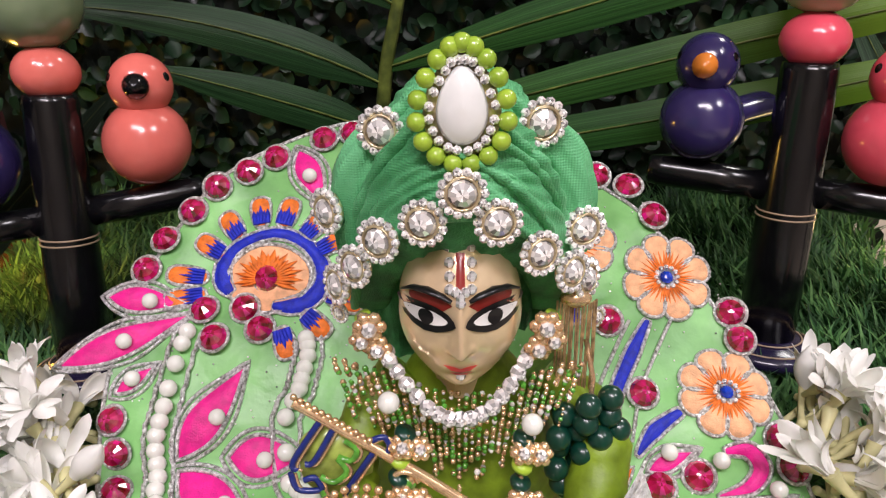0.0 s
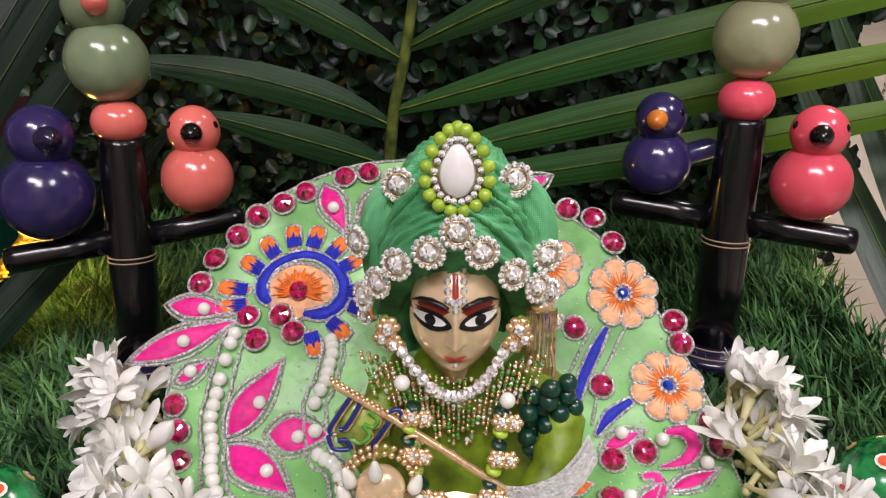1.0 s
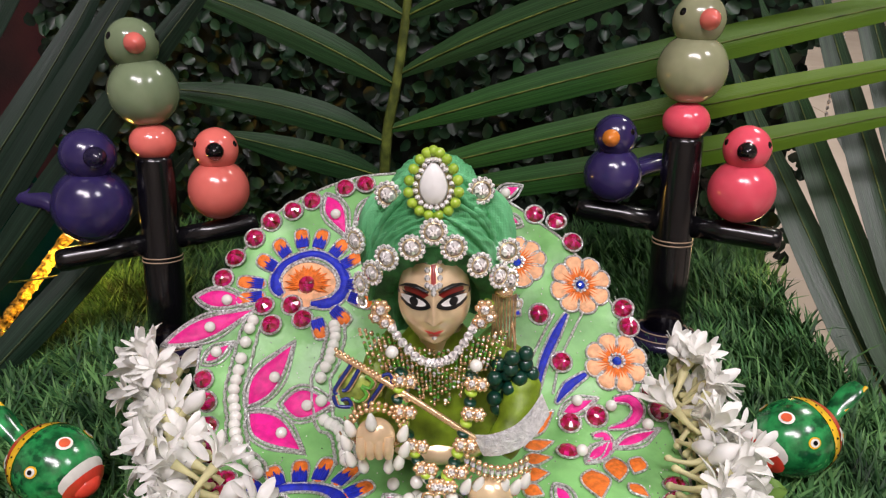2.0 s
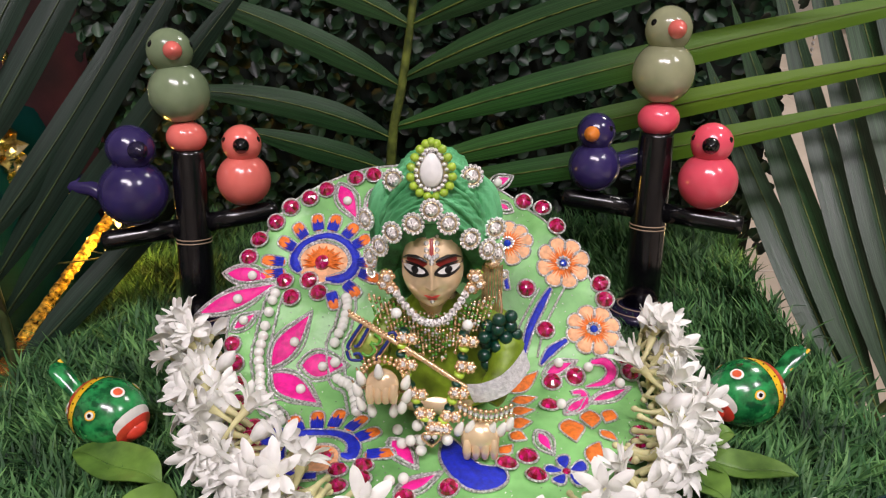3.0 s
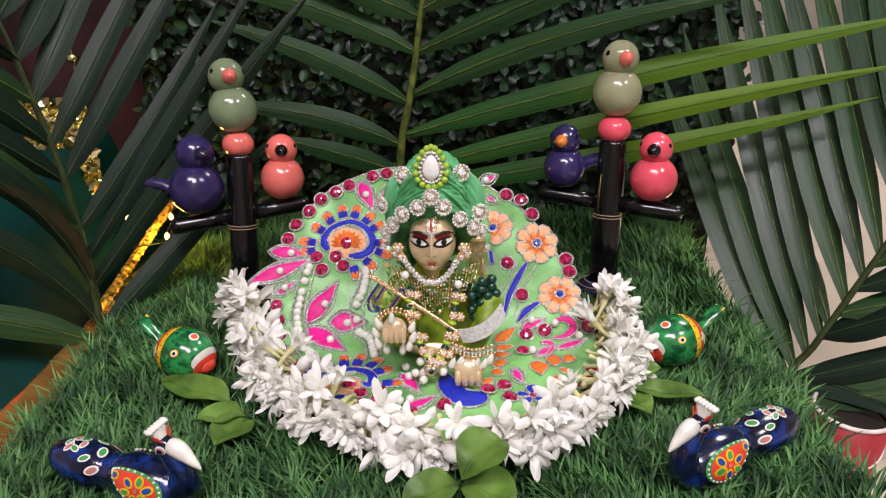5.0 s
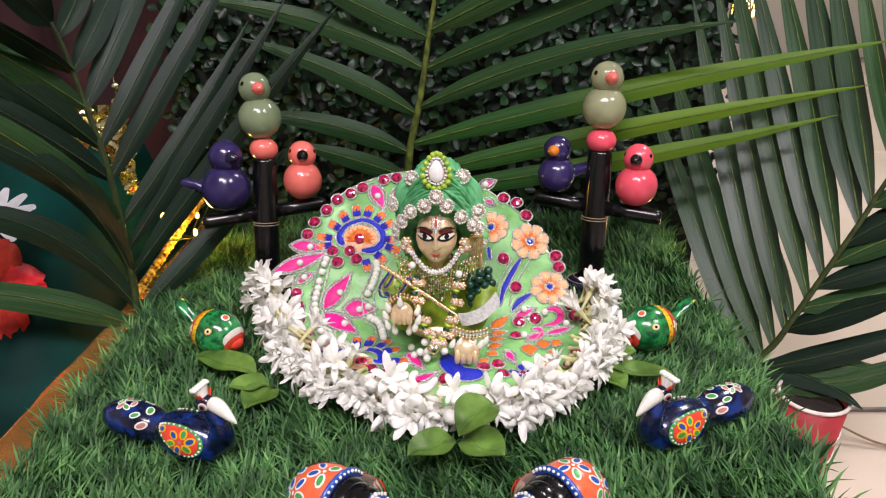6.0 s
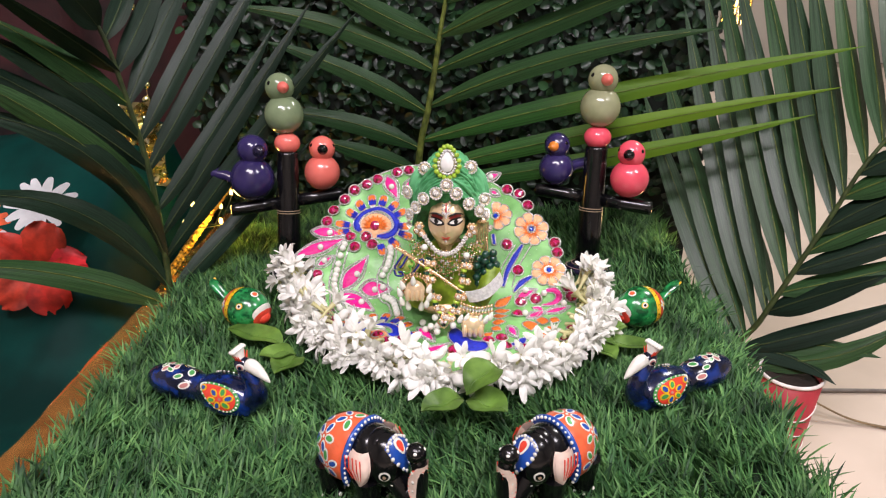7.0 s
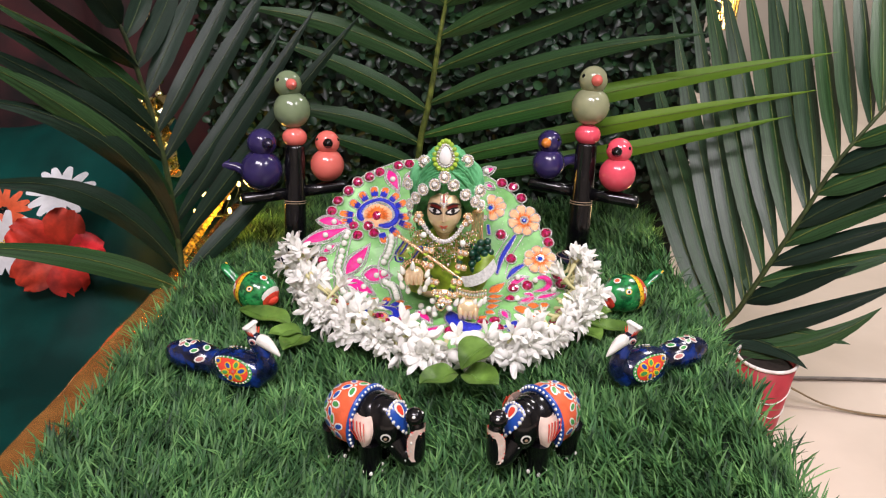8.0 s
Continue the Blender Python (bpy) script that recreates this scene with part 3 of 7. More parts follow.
drape("backdrop_cloth", lambda a, b: Vector((-1.5 + 1.16 * a, 0.70 - 0.10 * (1 - a) + 0.02 * math.sin(a * 34) + 0.01 * math.sin(a * 71 + b * 3), FLOOR_Z + 0.002 + 0.95 * b)), 80, 16, M_MAROON, "dark maroon cloth hanging in folds behind the palms", "backdrop cloth")
drape("teal_cloth", lambda a, b: Vector((-1.3 + 0.978 * a, -0.75 + 1.33 * b, -0.075 - 0.05 * (1 - a) + 0.012 * math.sin(a * 9 + b * 6) + 0.005 * math.sin(a * 27 - b * 14) + 0.20 * max(0.0, min(1.0, (b - 0.70) / 0.25)) * min(1.0, (1.0 - a) / 0.07))), 60, 50, M_TEAL, "dark teal satin cloth spread beside the platform", "cloth")
g = Geo()
box(g, -1.28, -0.335, -0.74, 0.57, FLOOR_Z, -0.15)
solid("side_table", g, M_TEAL, "low table wholly hidden beneath dark teal cloth", "table", smooth=False)

# ---- paper cup ----
cup = thing("paper_cup", Matrix.Translation((0.429, 0.268, FLOOR_Z)) @ Matrix.Diagonal((0.86, 0.86, 1.0, 1)), "red paper cup with white rim holding a palm frond", "cup")
g = Geo()
g.lathe([(0.0, 0.002), (0.027, 0.002), (0.027, 0.0), (0.0285, 0.004), (0.0395, 0.121), (0.0375, 0.121), (0.0365, 0.110), (0.0, 0.110)], 36)
part("body", g, M_CUP, cup, "red printed paper", in_world=False)
g = Geo()
g.lathe([(0.039 + 0.0022 * math.cos(a), 0.122 + 0.0022 * math.sin(a)) for a in [i * math.pi / 5 for i in range(11)]], 36)
part("rim", g, M_CUP_WHITE, cup, "white rolled paper rim", in_world=False)
g = Geo()
g.lathe([(0.0367, 0.112), (0.028, 0.1145), (0.015, 0.113), (0.0, 0.115)], 24)
part("soil", g, M_SOIL, cup, "dark potting soil", in_world=False)
for k in range(3):
    g = Geo()
    pts = []
    for i in range(14):
        a = 3.5 + 0.22 * i
        z = 0.038 + 0.022 * k + 0.006 * math.sin(i * 0.5 + k)
        r = 0.0285 + (z - 0.004) * 0.094 + 0.0004
        pts.append((r * math.cos(a), r * math.sin(a), z))
    g.tube(pts, 0.0012, 5, 0, flat=0.4)
    part("stripe", g, M_CUP_WHITE, cup, "white printed swirl", in_world=False)

g = Geo()
g.tube(smooth_path([(0.455, 0.405, FLOOR_Z + 0.004), (0.62, 0.412, FLOOR_Z + 0.004), (0.9, 0.42, FLOOR_Z + 0.004), (1.6, 0.5, FLOOR_Z + 0.004)], 30), 0.0028, 8)
solid("cable", g, M_CABLE, "thin grey cable lying across the floor tiles", "cable")
g = Geo()
g.tube(smooth_path([(0.46, 0.36, FLOOR_Z + 0.03), (0.50, 0.36, FLOOR_Z + 0.026), (0.56, 0.34, FLOOR_Z + 0.006), (0.64, 0.325, FLOOR_Z + 0.003), (0.75, 0.33, FLOOR_Z + 0.003)], 24), [0.004] * 8 + [0.003] * 16, 6, 0, flat=0.3)
solid("dry_leaf", g, M_DRY, "narrow dry brown leaf strip beside the paper cup", "leaf")


# ---- lacquered bird stands ----
def bird(parent, at, yaw, rb, rh, body, beak, long_tail=False, beak_up=0.0, eyes=True, lean=0.0, tail_turn=0.0):
    """A turned wooden toy bird: one mesh."""
    m = Matrix.Translation(at) @ Matrix.Rotation(radians(yaw), 4, "Z")
    g = Geo()
    prof = [(0.0, -rb * 0.97), (rb * 0.30, -rb * 0.95)]
    for i in range(2, 15):
        a = -math.pi / 2 + math.pi * i / 16
        prof.append((rb * math.cos(a), rb * math.sin(a)))
    prof.append((rh * 0.62, rb * 0.93))
    g.lathe(prof, 28, 0, m)
    hc = Vector((lean, 0, 0)) + m @ Vector((0, -rb * 0.10, rb * 0.80 + rh * 0.72))
    g.ball(hc, rh, 24, 16)
    mr = m.to_3x3()
    f = mr @ Vector((0, -1, beak_up)).normalized()
    rot = frame_of(f)
    g.lathe([(rh * 0.40, rh * 0.80), (rh * 0.40, rh * 1.0), (rh * 0.34, rh * 1.14), (rh * 0.22, rh * 1.30), (rh * 0.10, rh * 1.40), (0.0, rh * 1.43)], 16, 1, Matrix.Translation(hc) @ rot)
    for sx in (-1, 1) if eyes else ():
        d = (mr @ Vector((sx * 0.86, -0.42, 0.28))).normalized()
        g.lathe([(rh * 0.15, rh * 0.985), (rh * 0.10, rh * 1.02), (0.0, rh * 1.025)], 10, 2, Matrix.Translation(hc) @ frame_of(d))
    tl = 2.3 if long_tail else 1.35
    tail = [m @ Matrix.Rotation(radians(tail_turn), 4, "Z") @ Vector((0, rb * q, z * rb)) for q, z in ((0.80, -0.05), (1.1, 0.10), (tl, 0.28))]
    if long_tail:
        g.tube(tail, [rb * 0.50, rb * 0.52, rb * 0.56], 14, 0, flat=0.6)
        g.tube([tail[0] + (tail[1] - tail[0]) * q for q in (0.45, 0.65)], [rb * 0.505, rb * 0.50], 14, 3, flat=0.62)
    else:
        g.tube(tail, [rb * 0.42, rb * 0.36, rb * 0.26], 10, 3, flat=0.45)
    return part("bird", g, [body, beak, M_BLACK, M_RING], parent, in_world=False)


def bird_stand(m, arm_yaw, arm_roll, birds, label, arm_z=0.0865, seats=(0.041, 0.041), nod=(0.0, 0.0)):
    root = thing("bird_stand", m, label, "bird stand", "lacquered bird stands")
    g = Geo()
    g.lathe([(0.0, 0.0), (0.026, 0.0), (0.0275, 0.003), (0.0265, 0.0065), (0.021, 0.008), (0.0155, 0.011), (0.0, 0.011)], 36)
    b = part("base", g, M_BASE, root, "dark violet lacquered disc", in_world=False)
    for r, z in ((0.0235, 0.0076), (0.0172, 0.0106)):
        g = Geo()
        g.tube([(r * math.cos(i * math.pi / 18), r * math.sin(i * math.pi / 18), z) for i in range(36)], 0.0005, 5, closed=True)
        part("ring", g, M_RING, b, "pale turned groove", in_world=False)
    g = Geo()
    g.lathe([(0.0, 0.009), (0.0138, 0.009), (0.0136, 0.05), (0.0132, 0.079), (0.0128, 0.12), (0.0125, 0.142), (0.0118, 0.1455), (0.0, 0.1458)], 30)
    post = part("post", g, M_BLACK, root, "black lacquered turned post", in_world=False)
    for z in (0.0735, 0.0763):
        g = Geo()
        g.tube([(0.01335 * math.cos(i * math.pi / 18), 0.01335 * math.sin(i * math.pi / 18), z) for i in range(36)], 0.0005, 5, closed=True)
        part("ring", g, M_RING, post, "thin pale turned line", in_world=False)
    tilt = Matrix.Rotation(radians(arm_yaw), 4, "Z") @ Matrix.Rotation(radians(arm_roll), 4, "Y")
    for sx in (-1, 1):
        g = Geo()
        am = Matrix.Translation((0, 0, arm_z)) @ tilt @ Matrix.Rotation(radians(90 * sx), 4, "Y")
        g.lathe([(0.0, 0.010), (0.0074, 0.010), (0.0077, 0.035), (0.0080, 0.060), (0.0074, 0.0655), (0.0055, 0.0668), (0.0, 0.067)], 20, 0, am)
        part("arm", g, M_BLACK, root, "black lacquered rounded peg", in_world=False)
    g = Geo()
    g.ball((0, 0, 0.1555), (0.0152, 0.0152, 0.0128), 28, 16)
    part("bead", g, birds[3], root, "pink lacquered bead" if birds[3] == M_PINK else "coral lacquered bead", in_world=False)
    bird(root, Vector((nod[0], 0, 0.1885)), *birds[0], lean=nod[1])
    for sx, spec, seat in ((-1, birds[1], seats[0]), (1, birds[2], seats[1])):
        p = Matrix.Translation((0, 0, arm_z)) @ tilt @ Vector((sx * seat, 0, 0.0075 + spec[1]))
        bird(root, p, *spec)
    return root


bird_stand(pose(-0.1545, 0.346, -0.004, -12, 0.5, 0), 22, -7.5,
           [(28, 0.0230, 0.0170, M_SAGE, M_CORAL), (40, 0.0256, 0.0178, M_VIOLET, M_BASE, True, 0.0, False, 0.0, 42), (14, 0.0214, 0.0154, M_CORAL, M_BLACK), M_CORAL],
           "black lacquered stand with sage, violet and coral wooden birds", seats=(0.037, 0.045), nod=(-0.003, -0.005))
bird_stand(pose(0.206, 0.366, -0.004, -9, 1.5, 0) @ Matrix.Scale(1.05, 4), -20, 4.0,
           [(6, 0.0222, 0.0164, M_SAGE_PALE, M_CORAL), (-24, 0.0198, 0.0146, M_VIOLET, M_ORANGE, True, 0.0, True, 0.0, -34), (-22, 0.0212, 0.0149, M_PINK, M_BLACK), M_PINK],
           "black lacquered stand with sage, violet and pink wooden birds", seats=(0.046, 0.037))

# motifs on the skirt: across and along the cloth
RUBIES_LEFT = [(-0.0101, 0.1672), (-0.0236, 0.1638), (-0.0458, 0.1539), (-0.0579, 0.1457), (-0.0715, 0.1375), (-0.0821, 0.1261), (-0.0940, 0.1126), (-0.0999, 0.0974), (-0.0716, 0.0787), (-0.0538, 0.0795), (-0.0461, 0.0699), (-0.0654, 0.0656), (-0.0444, 0.0929)]
RUBIES_RIGHT = [(0.1058, 0.1438), (0.1196, 0.1370), (0.1290, 0.1210), (0.1588, 0.0764), (0.1610, 0.0644), (0.1051, 0.0730), (0.1171, 0.0416), (0.1360, 0.0083), (0.1199, 0.0043), (0.1155, -0.0185), (0.0972, -0.0654), (0.0841, -0.0738), (0.1009, -0.0821), (0.1705, 0.0230), (0.1741, 0.0115)]
RUBIES_LOW = [(-0.1036, 0.0306), (-0.1004, 0.0176), (-0.0982, 0.0030), (-0.0931, -0.0141), (-0.0854, -0.0255), (-0.0749, -0.0403), (-0.0257, -0.0697), (-0.0152, -0.0806), (-0.0006, -0.0758), (-0.0006, -0.0870), (-0.0132, -0.0942), (0.0250, -0.0987), (0.0503, -0.0942)]
PEARL_COLUMN = [(-0.0768, 0.0682), (-0.0792, 0.0595), (-0.0813, 0.0443), (-0.0822, 0.0335), (-0.0837, 0.0254), (-0.0836, 0.0169), (-0.0816, 0.0093), (-0.0808, 0.0014), (-0.0768, -0.0091), (-0.0717, -0.0207), (-0.0626, -0.0289), (-0.0581, -0.0374)]
PEARL_INNER = [(-0.0252, 0.0652), (-0.0240, 0.0587), (-0.0255, 0.0494), (-0.0270, 0.0419), (-0.0315, 0.0307), (-0.0275, 0.0055), (-0.0214, 0.0012), (-0.0164, -0.0044), (-0.0128, -0.0174), (-0.0104, -0.0274)]
PEARLS_LOOSE = [(-0.0285, 0.1422), (-0.0948, 0.0818), (-0.1035, 0.0638), (-0.0975, 0.0477), (-0.0592, 0.0315), (-0.0387, 0.0146), (-0.0511, -0.0052), (0.0160, -0.0896), (0.0239, -0.0868), (0.0176, -0.0468), (0.0213, -0.0594), (0.0304, -0.0547), (0.0863, 0.1589), (0.1248, 0.0173), (0.1449, 0.0138), (0.1655, 0.0021), (0.1232, -0.0197)]
PINK_LEFT = [(-0.0356, 0.1579, -0.0212, 0.1283, 0.0099), (-0.0027, 0.1573, -0.0152, 0.1369, 0.0056), (-0.1148, 0.0844, -0.0802, 0.0817, 0.0093), (-0.1300, 0.0531, -0.0776, 0.0765, 0.0105), (-0.1041, 0.0418, -0.0900, 0.0536, 0.0056), (-0.0747, 0.0153, -0.0509, 0.0528, 0.0124), (-0.0538, 0.0157, -0.0234, 0.0162, 0.0136), (-0.0734, 0.0101, -0.0376, -0.0181, 0.0143), (0.0214, -0.0935, 0.0436, -0.0830, 0.0068), (0.0146, -0.0537, 0.0300, -0.0737, 0.0081)]
PINK_RIGHT = [(0.0820, 0.1580, 0.0961, 0.1648, 0.0062), (0.0872, 0.1409, 0.0952, 0.1366, 0.0037), (0.1163, 0.0106, 0.1354, 0.0181, 0.0056), (0.1448, -0.0123, 0.1710, -0.0003, 0.0056), (0.1053, -0.0463, 0.1123, -0.0608, 0.0050), (0.1261, -0.0255, 0.1409, -0.0086, 0.0050)]
ORANGE_LEAVES = [(0.0915, -0.0057, 0.1106, 0.0121, 0.0068), (0.0909, -0.0150, 0.1083, -0.0088, 0.0062), (0.0894, -0.0251, 0.1054, -0.0233, 0.0068), (0.0887, -0.0354, 0.1023, -0.0365, 0.0068), (0.0878, -0.0437, 0.0979, -0.0501, 0.0062), (0.0806, -0.0645, 0.0888, -0.0543, 0.0056), (0.1264, -0.0335, 0.1273, -0.0566, 0.0105), (0.1413, -0.0219, 0.1392, -0.0434, 0.0087), (0.1561, -0.0218, 0.1495, -0.0351, 0.0068), (0.1442, -0.0450, 0.1528, -0.0544, 0.0062), (0.1335, -0.0725, 0.1412, -0.0576, 0.0074)]
CRESCENT_A = [(0.1471, 0.0178), (0.1569, 0.0182), (0.1614, 0.0115), (0.1557, 0.0044), (0.1424, 0.0005)]
CRESCENT_B = [(0.1323, -0.0056), (0.1393, -0.0043), (0.1398, -0.0129), (0.1329, -0.0220), (0.1248, -0.0267)]
BLUE_STEM_A = [(0.1227, 0.0734), (0.1147, 0.0592), (0.1059, 0.0412), (0.1008, 0.0217)]
BLUE_STEM_B = [(0.1317, 0.0339), (0.1202, 0.0261), (0.1127, 0.0165)]
BLUE_STEM_C = [(0.0895, 0.0843), (0.0912, 0.0712)]
BLUE_TRAIN = [(0.0474, -0.0497), (0.0434, -0.0696), (0.0511, -0.0869), (0.0657, -0.1002), (0.0844, -0.0904), (0.0826, -0.0749), (0.0676, -0.0765), (0.0571, -0.0584)]
for _ in range(2):
    BLUE_TRAIN = [(a[0] * k + b[0] * (1 - k), a[1] * k + b[1] * (1 - k)) for a, b in zip(BLUE_TRAIN, BLUE_TRAIN[1:] + BLUE_TRAIN[:1]) for k in (0.75, 0.25)]
BLOSSOMS = [(0.1328, 0.0927), (0.1508, 0.0413), (0.0923, 0.1086)]
BLUE_BLOSSOM = [(0.1188, -0.0778)]
PEACOCK_ARC = [(-0.0607, 0.0866), (-0.0653, 0.0920), (-0.0660, 0.0997), (-0.0627, 0.1056), (-0.0559, 0.1102), (-0.0413, 0.1139), (-0.0283, 0.1092), (-0.0205, 0.0987), (-0.0203, 0.0884), (-0.0274, 0.0813), (-0.0348, 0.0800), (-0.0414, 0.0804)]
PEACOCK_TIPS = [(-0.0822, 0.0844), (-0.0828, 0.0952), (-0.0732, 0.1093), (-0.0634, 0.1190), (-0.0503, 0.1256), (-0.0373, 0.1251), (-0.0246, 0.1190), (-0.0160, 0.1101), (-0.0114, 0.0929), (-0.0088, 0.0822), (-0.0210, 0.0712), (-0.0344, 0.0626)]
PEACOCK_HEART = [(-0.0444, 0.0929)]
PEACOCK2_ARC = [(-0.0264, -0.0867), (-0.0397, -0.0859), (-0.0507, -0.0704), (-0.0526, -0.0542), (-0.0433, -0.0461), (-0.0293, -0.0444), (-0.0181, -0.0481), (-0.0088, -0.0565), (-0.0090, -0.0676), (-0.0148, -0.0677)]
PEACOCK2_TIPS = [(-0.0664, -0.0553), (-0.0608, -0.0446), (-0.0487, -0.0374), (-0.0352, -0.0333), (-0.0223, -0.0315), (-0.0084, -0.0371), (0.0000, -0.0480), (0.0095, -0.0655)]
PEACOCK2_HEART = [(-0.0311, -0.0702), (-0.0417, -0.0562)]
BRIM_JEWELS = [(0.004, 0.231, 0.117), (0.011, 0.222, 0.128), (0.019, 0.214, 0.140), (0.031, 0.210, 0.147), (0.041, 0.208, 0.156), (0.050, 0.210, 0.147), (0.062, 0.216, 0.135), (0.072, 0.224, 0.125), (0.078, 0.232, 0.118)]


# ---- the embroidered gown ----
gown = thing("gown", Matrix.Translation((CU, CREASE_Y, 0.0)), "lime green satin gown with ruby and pearl embroidery, spread wide", "gown")


def edge_radius(p):
    """The cut edge of the fabric: close round the rubies behind, wider under the garland."""
    return rim_radius(p) + 0.005 - 0.0050 * min(1.0, max(0.0, 2.5 * (math.sin(p) + 0.25)))


g = Geo()
rows, low = [], []
for i in range(34):
    f = i / 33
    ring = [(CU + math.cos(p) * edge_radius(p) * f, CS + math.sin(p) * edge_radius(p) * f) for p in [j * math.pi / 80 for j in range(160)]]
    rows.append([cloth(u, s) for u, s in ring])
    low.append([cloth(u, s, -0.0025) for u, s in ring])
g.grid(rows, 0, wrap=True)
g.grid([list(reversed(r)) for r in low] , 0, wrap=True)
g.grid([rows[-1], low[-1]], 0, wrap=True)
part("fabric", g, M_GOWN, gown)
g = Geo()
g.tube([cloth(CU + math.cos(p) * (edge_radius(p) - 0.0005), CS + math.sin(p) * (edge_radius(p) - 0.0005), 0.0001) for p in [j * math.pi / 90 for j in range(180)]], 0.0010, 6, closed=True)
part("border_cord", g, M_CORD, gown, "twisted silver cord")


def normal_at(u, s):
    return (cloth(u + 0.002, s) - cloth(u - 0.002, s)).cross(cloth(u, s + 0.002) - cloth(u, s - 0.002)).normalized()


def on_cloth(u, s, h, turn=0.0):
    return at_world(gown, Matrix.Translation(cloth(u, s, h)) @ frame_of(normal_at(u, s), (0, 1, 0.01)) @ Matrix.Rotation(turn, 4, "Z"))


def faceted(r, h, n=10, table=0.5):
    g = Geo()
    g.lathe([(r * 0.92, 0.0), (r, h * 0.28), (r * 0.82, h * 0.68), (r * table, h * 0.96), (0.0, h)], n)
    return g


ruby_mesh = split(faceted(0.0060, 0.0052, 12, 0.30)).mesh("ruby", M_RUBY, False)
ring_g = Geo().tube([(0.0066 * math.cos(a), 0.0066 * math.sin(a), 0.0008) for a in [i * math.pi / 10 for i in range(20)]], 0.0008, 5, closed=True)
cord_ring_mesh = ring_g.mesh("cord_ring", M_CORD)
pearl_mesh = Geo().ball((0, 0, 0), 0.0038, 14, 10).mesh("pearl", M_PEARL)
small_pearl_mesh = Geo().ball((0, 0, 0), 0.0035, 14, 10).mesh("pearl_bead", M_PEARL)
rng = random.Random(7)


def ruby(u, s, k=1.0):
    o = put("ruby", ruby_mesh, gown, on_cloth(u, s, 0.0006, rng.uniform(0, 3)) @ pose(0, 0, 0, rng.uniform(-9, 9), rng.uniform(-9, 9), 0) @ Matrix.Scale(k, 4))
    put("cord_ring", cord_ring_mesh, o)


for u, s in RUBIES_LEFT + RUBIES_RIGHT:
    ruby(u, s)
for u, s in RUBIES_LOW:
    ruby(u, s, 0.94)
for k in range(24):
    p = radians(207 + 5.6 * k)
    r = rim_radius(p) - 0.004
    ruby(CU + r * math.cos(p), CS + r * math.sin(p), 0.94)
for rows in (PEARL_COLUMN, PEARL_INNER):
    for q in smooth_path([(u, s, 0) for u, s in rows], 17):
        put("pearl", pearl_mesh, gown, on_cloth(q.x, q.y, 0.0030))
    path = smooth_path([(u, s, 0) for u, s in rows], 60)
    for off in (-0.0058, 0.0058):
        pts = []
        for i, p in enumerate(path):
            d = path[min(i + 1, 59)] - path[max(i - 1, 0)]
            nn = Vector((-d.y, d.x, 0)).normalized()
            q = p + nn * (off + 0.0004 * math.sin(i * 2.1))
            pts.append(cloth(q.x, q.y, 0.0010))
        part("cord", Geo().tube(pts, 0.0011, 6), M_CORD, gown, "silver cord beside the pearls")


def outline_leaf(au, as_, bu, bs, w, n=18, full=0.85):
    a, b = Vector((au, as_)), Vector((bu, bs))
    d = b - a
    nn = Vector((-d.y, d.x)).normalized()
    up, dn = [], []
    for i in range(n + 1):
        f = i / n
        k = math.sin(math.pi * f) ** full * (0.5 + 0.16 * math.cos(math.pi * f))
        up.append(a + d * f + nn * (w * k))
        dn.append(a + d * f - nn * (w * k))
    return up + dn[-2:0:-1]


def patch(name, outline, material, label="", height=0.0016, cord=0.0011, parent=None, cord_skip=False):
    c = sum(outline, Vector((0, 0))) / len(outline)
    g = Geo()
    n = len(outline)
    v = []
    for k, h in ((1.0, 0.0003), (0.93, height * 0.8), (0.5, height * 1.1)):
        v += [cloth(*(c + (p - c) * k), h) for p in outline]
    v.append(cloth(c.x, c.y, height * 1.15))
    f = [(r * n + i, r * n + (i + 1) % n, (r + 1) * n + (i + 1) % n, (r + 1) * n + i) for r in range(2) for i in range(n)]
    f += [(2 * n + i, 2 * n + (i + 1) % n, 3 * n) for i in range(n)]
    g.add(v, f)
    ob = part(name, g, material, parent or gown, label)
    if not cord_skip:
        part("cord", Geo().tube([cloth(*(c + (p - c) * 1.03), 0.0009) for p in outline], cord, 5, closed=True), M_CORD, ob, "silver cord outline")
    if material == M_MAGENTA and not cord_skip:
        part("cord", Geo().tube([cloth(*(c + (p - c).normalized() * ((p - c).length * 1.03 + 0.0028)), 0.0006) for p in outline], 0.0009, 5, closed=True), M_CORD, ob, "outer silver cord outline")
    return ob


for row in PINK_LEFT + PINK_RIGHT:
    patch("petal", outline_leaf(*row[:4], row[4] * 1.22), M_MAGENTA, "magenta satin petal with silver cord")
for row in ORANGE_LEAVES:
    patch("leaf_motif", outline_leaf(*row[:4], row[4] * 1.4), M_EMB_ORANGE, "orange embroidered leaf with silver cord", cord=0.0008)
for u, s in PEARLS_LOOSE:
    put("pearl_bead", small_pearl_mesh, gown, on_cloth(u, s, 0.0036))


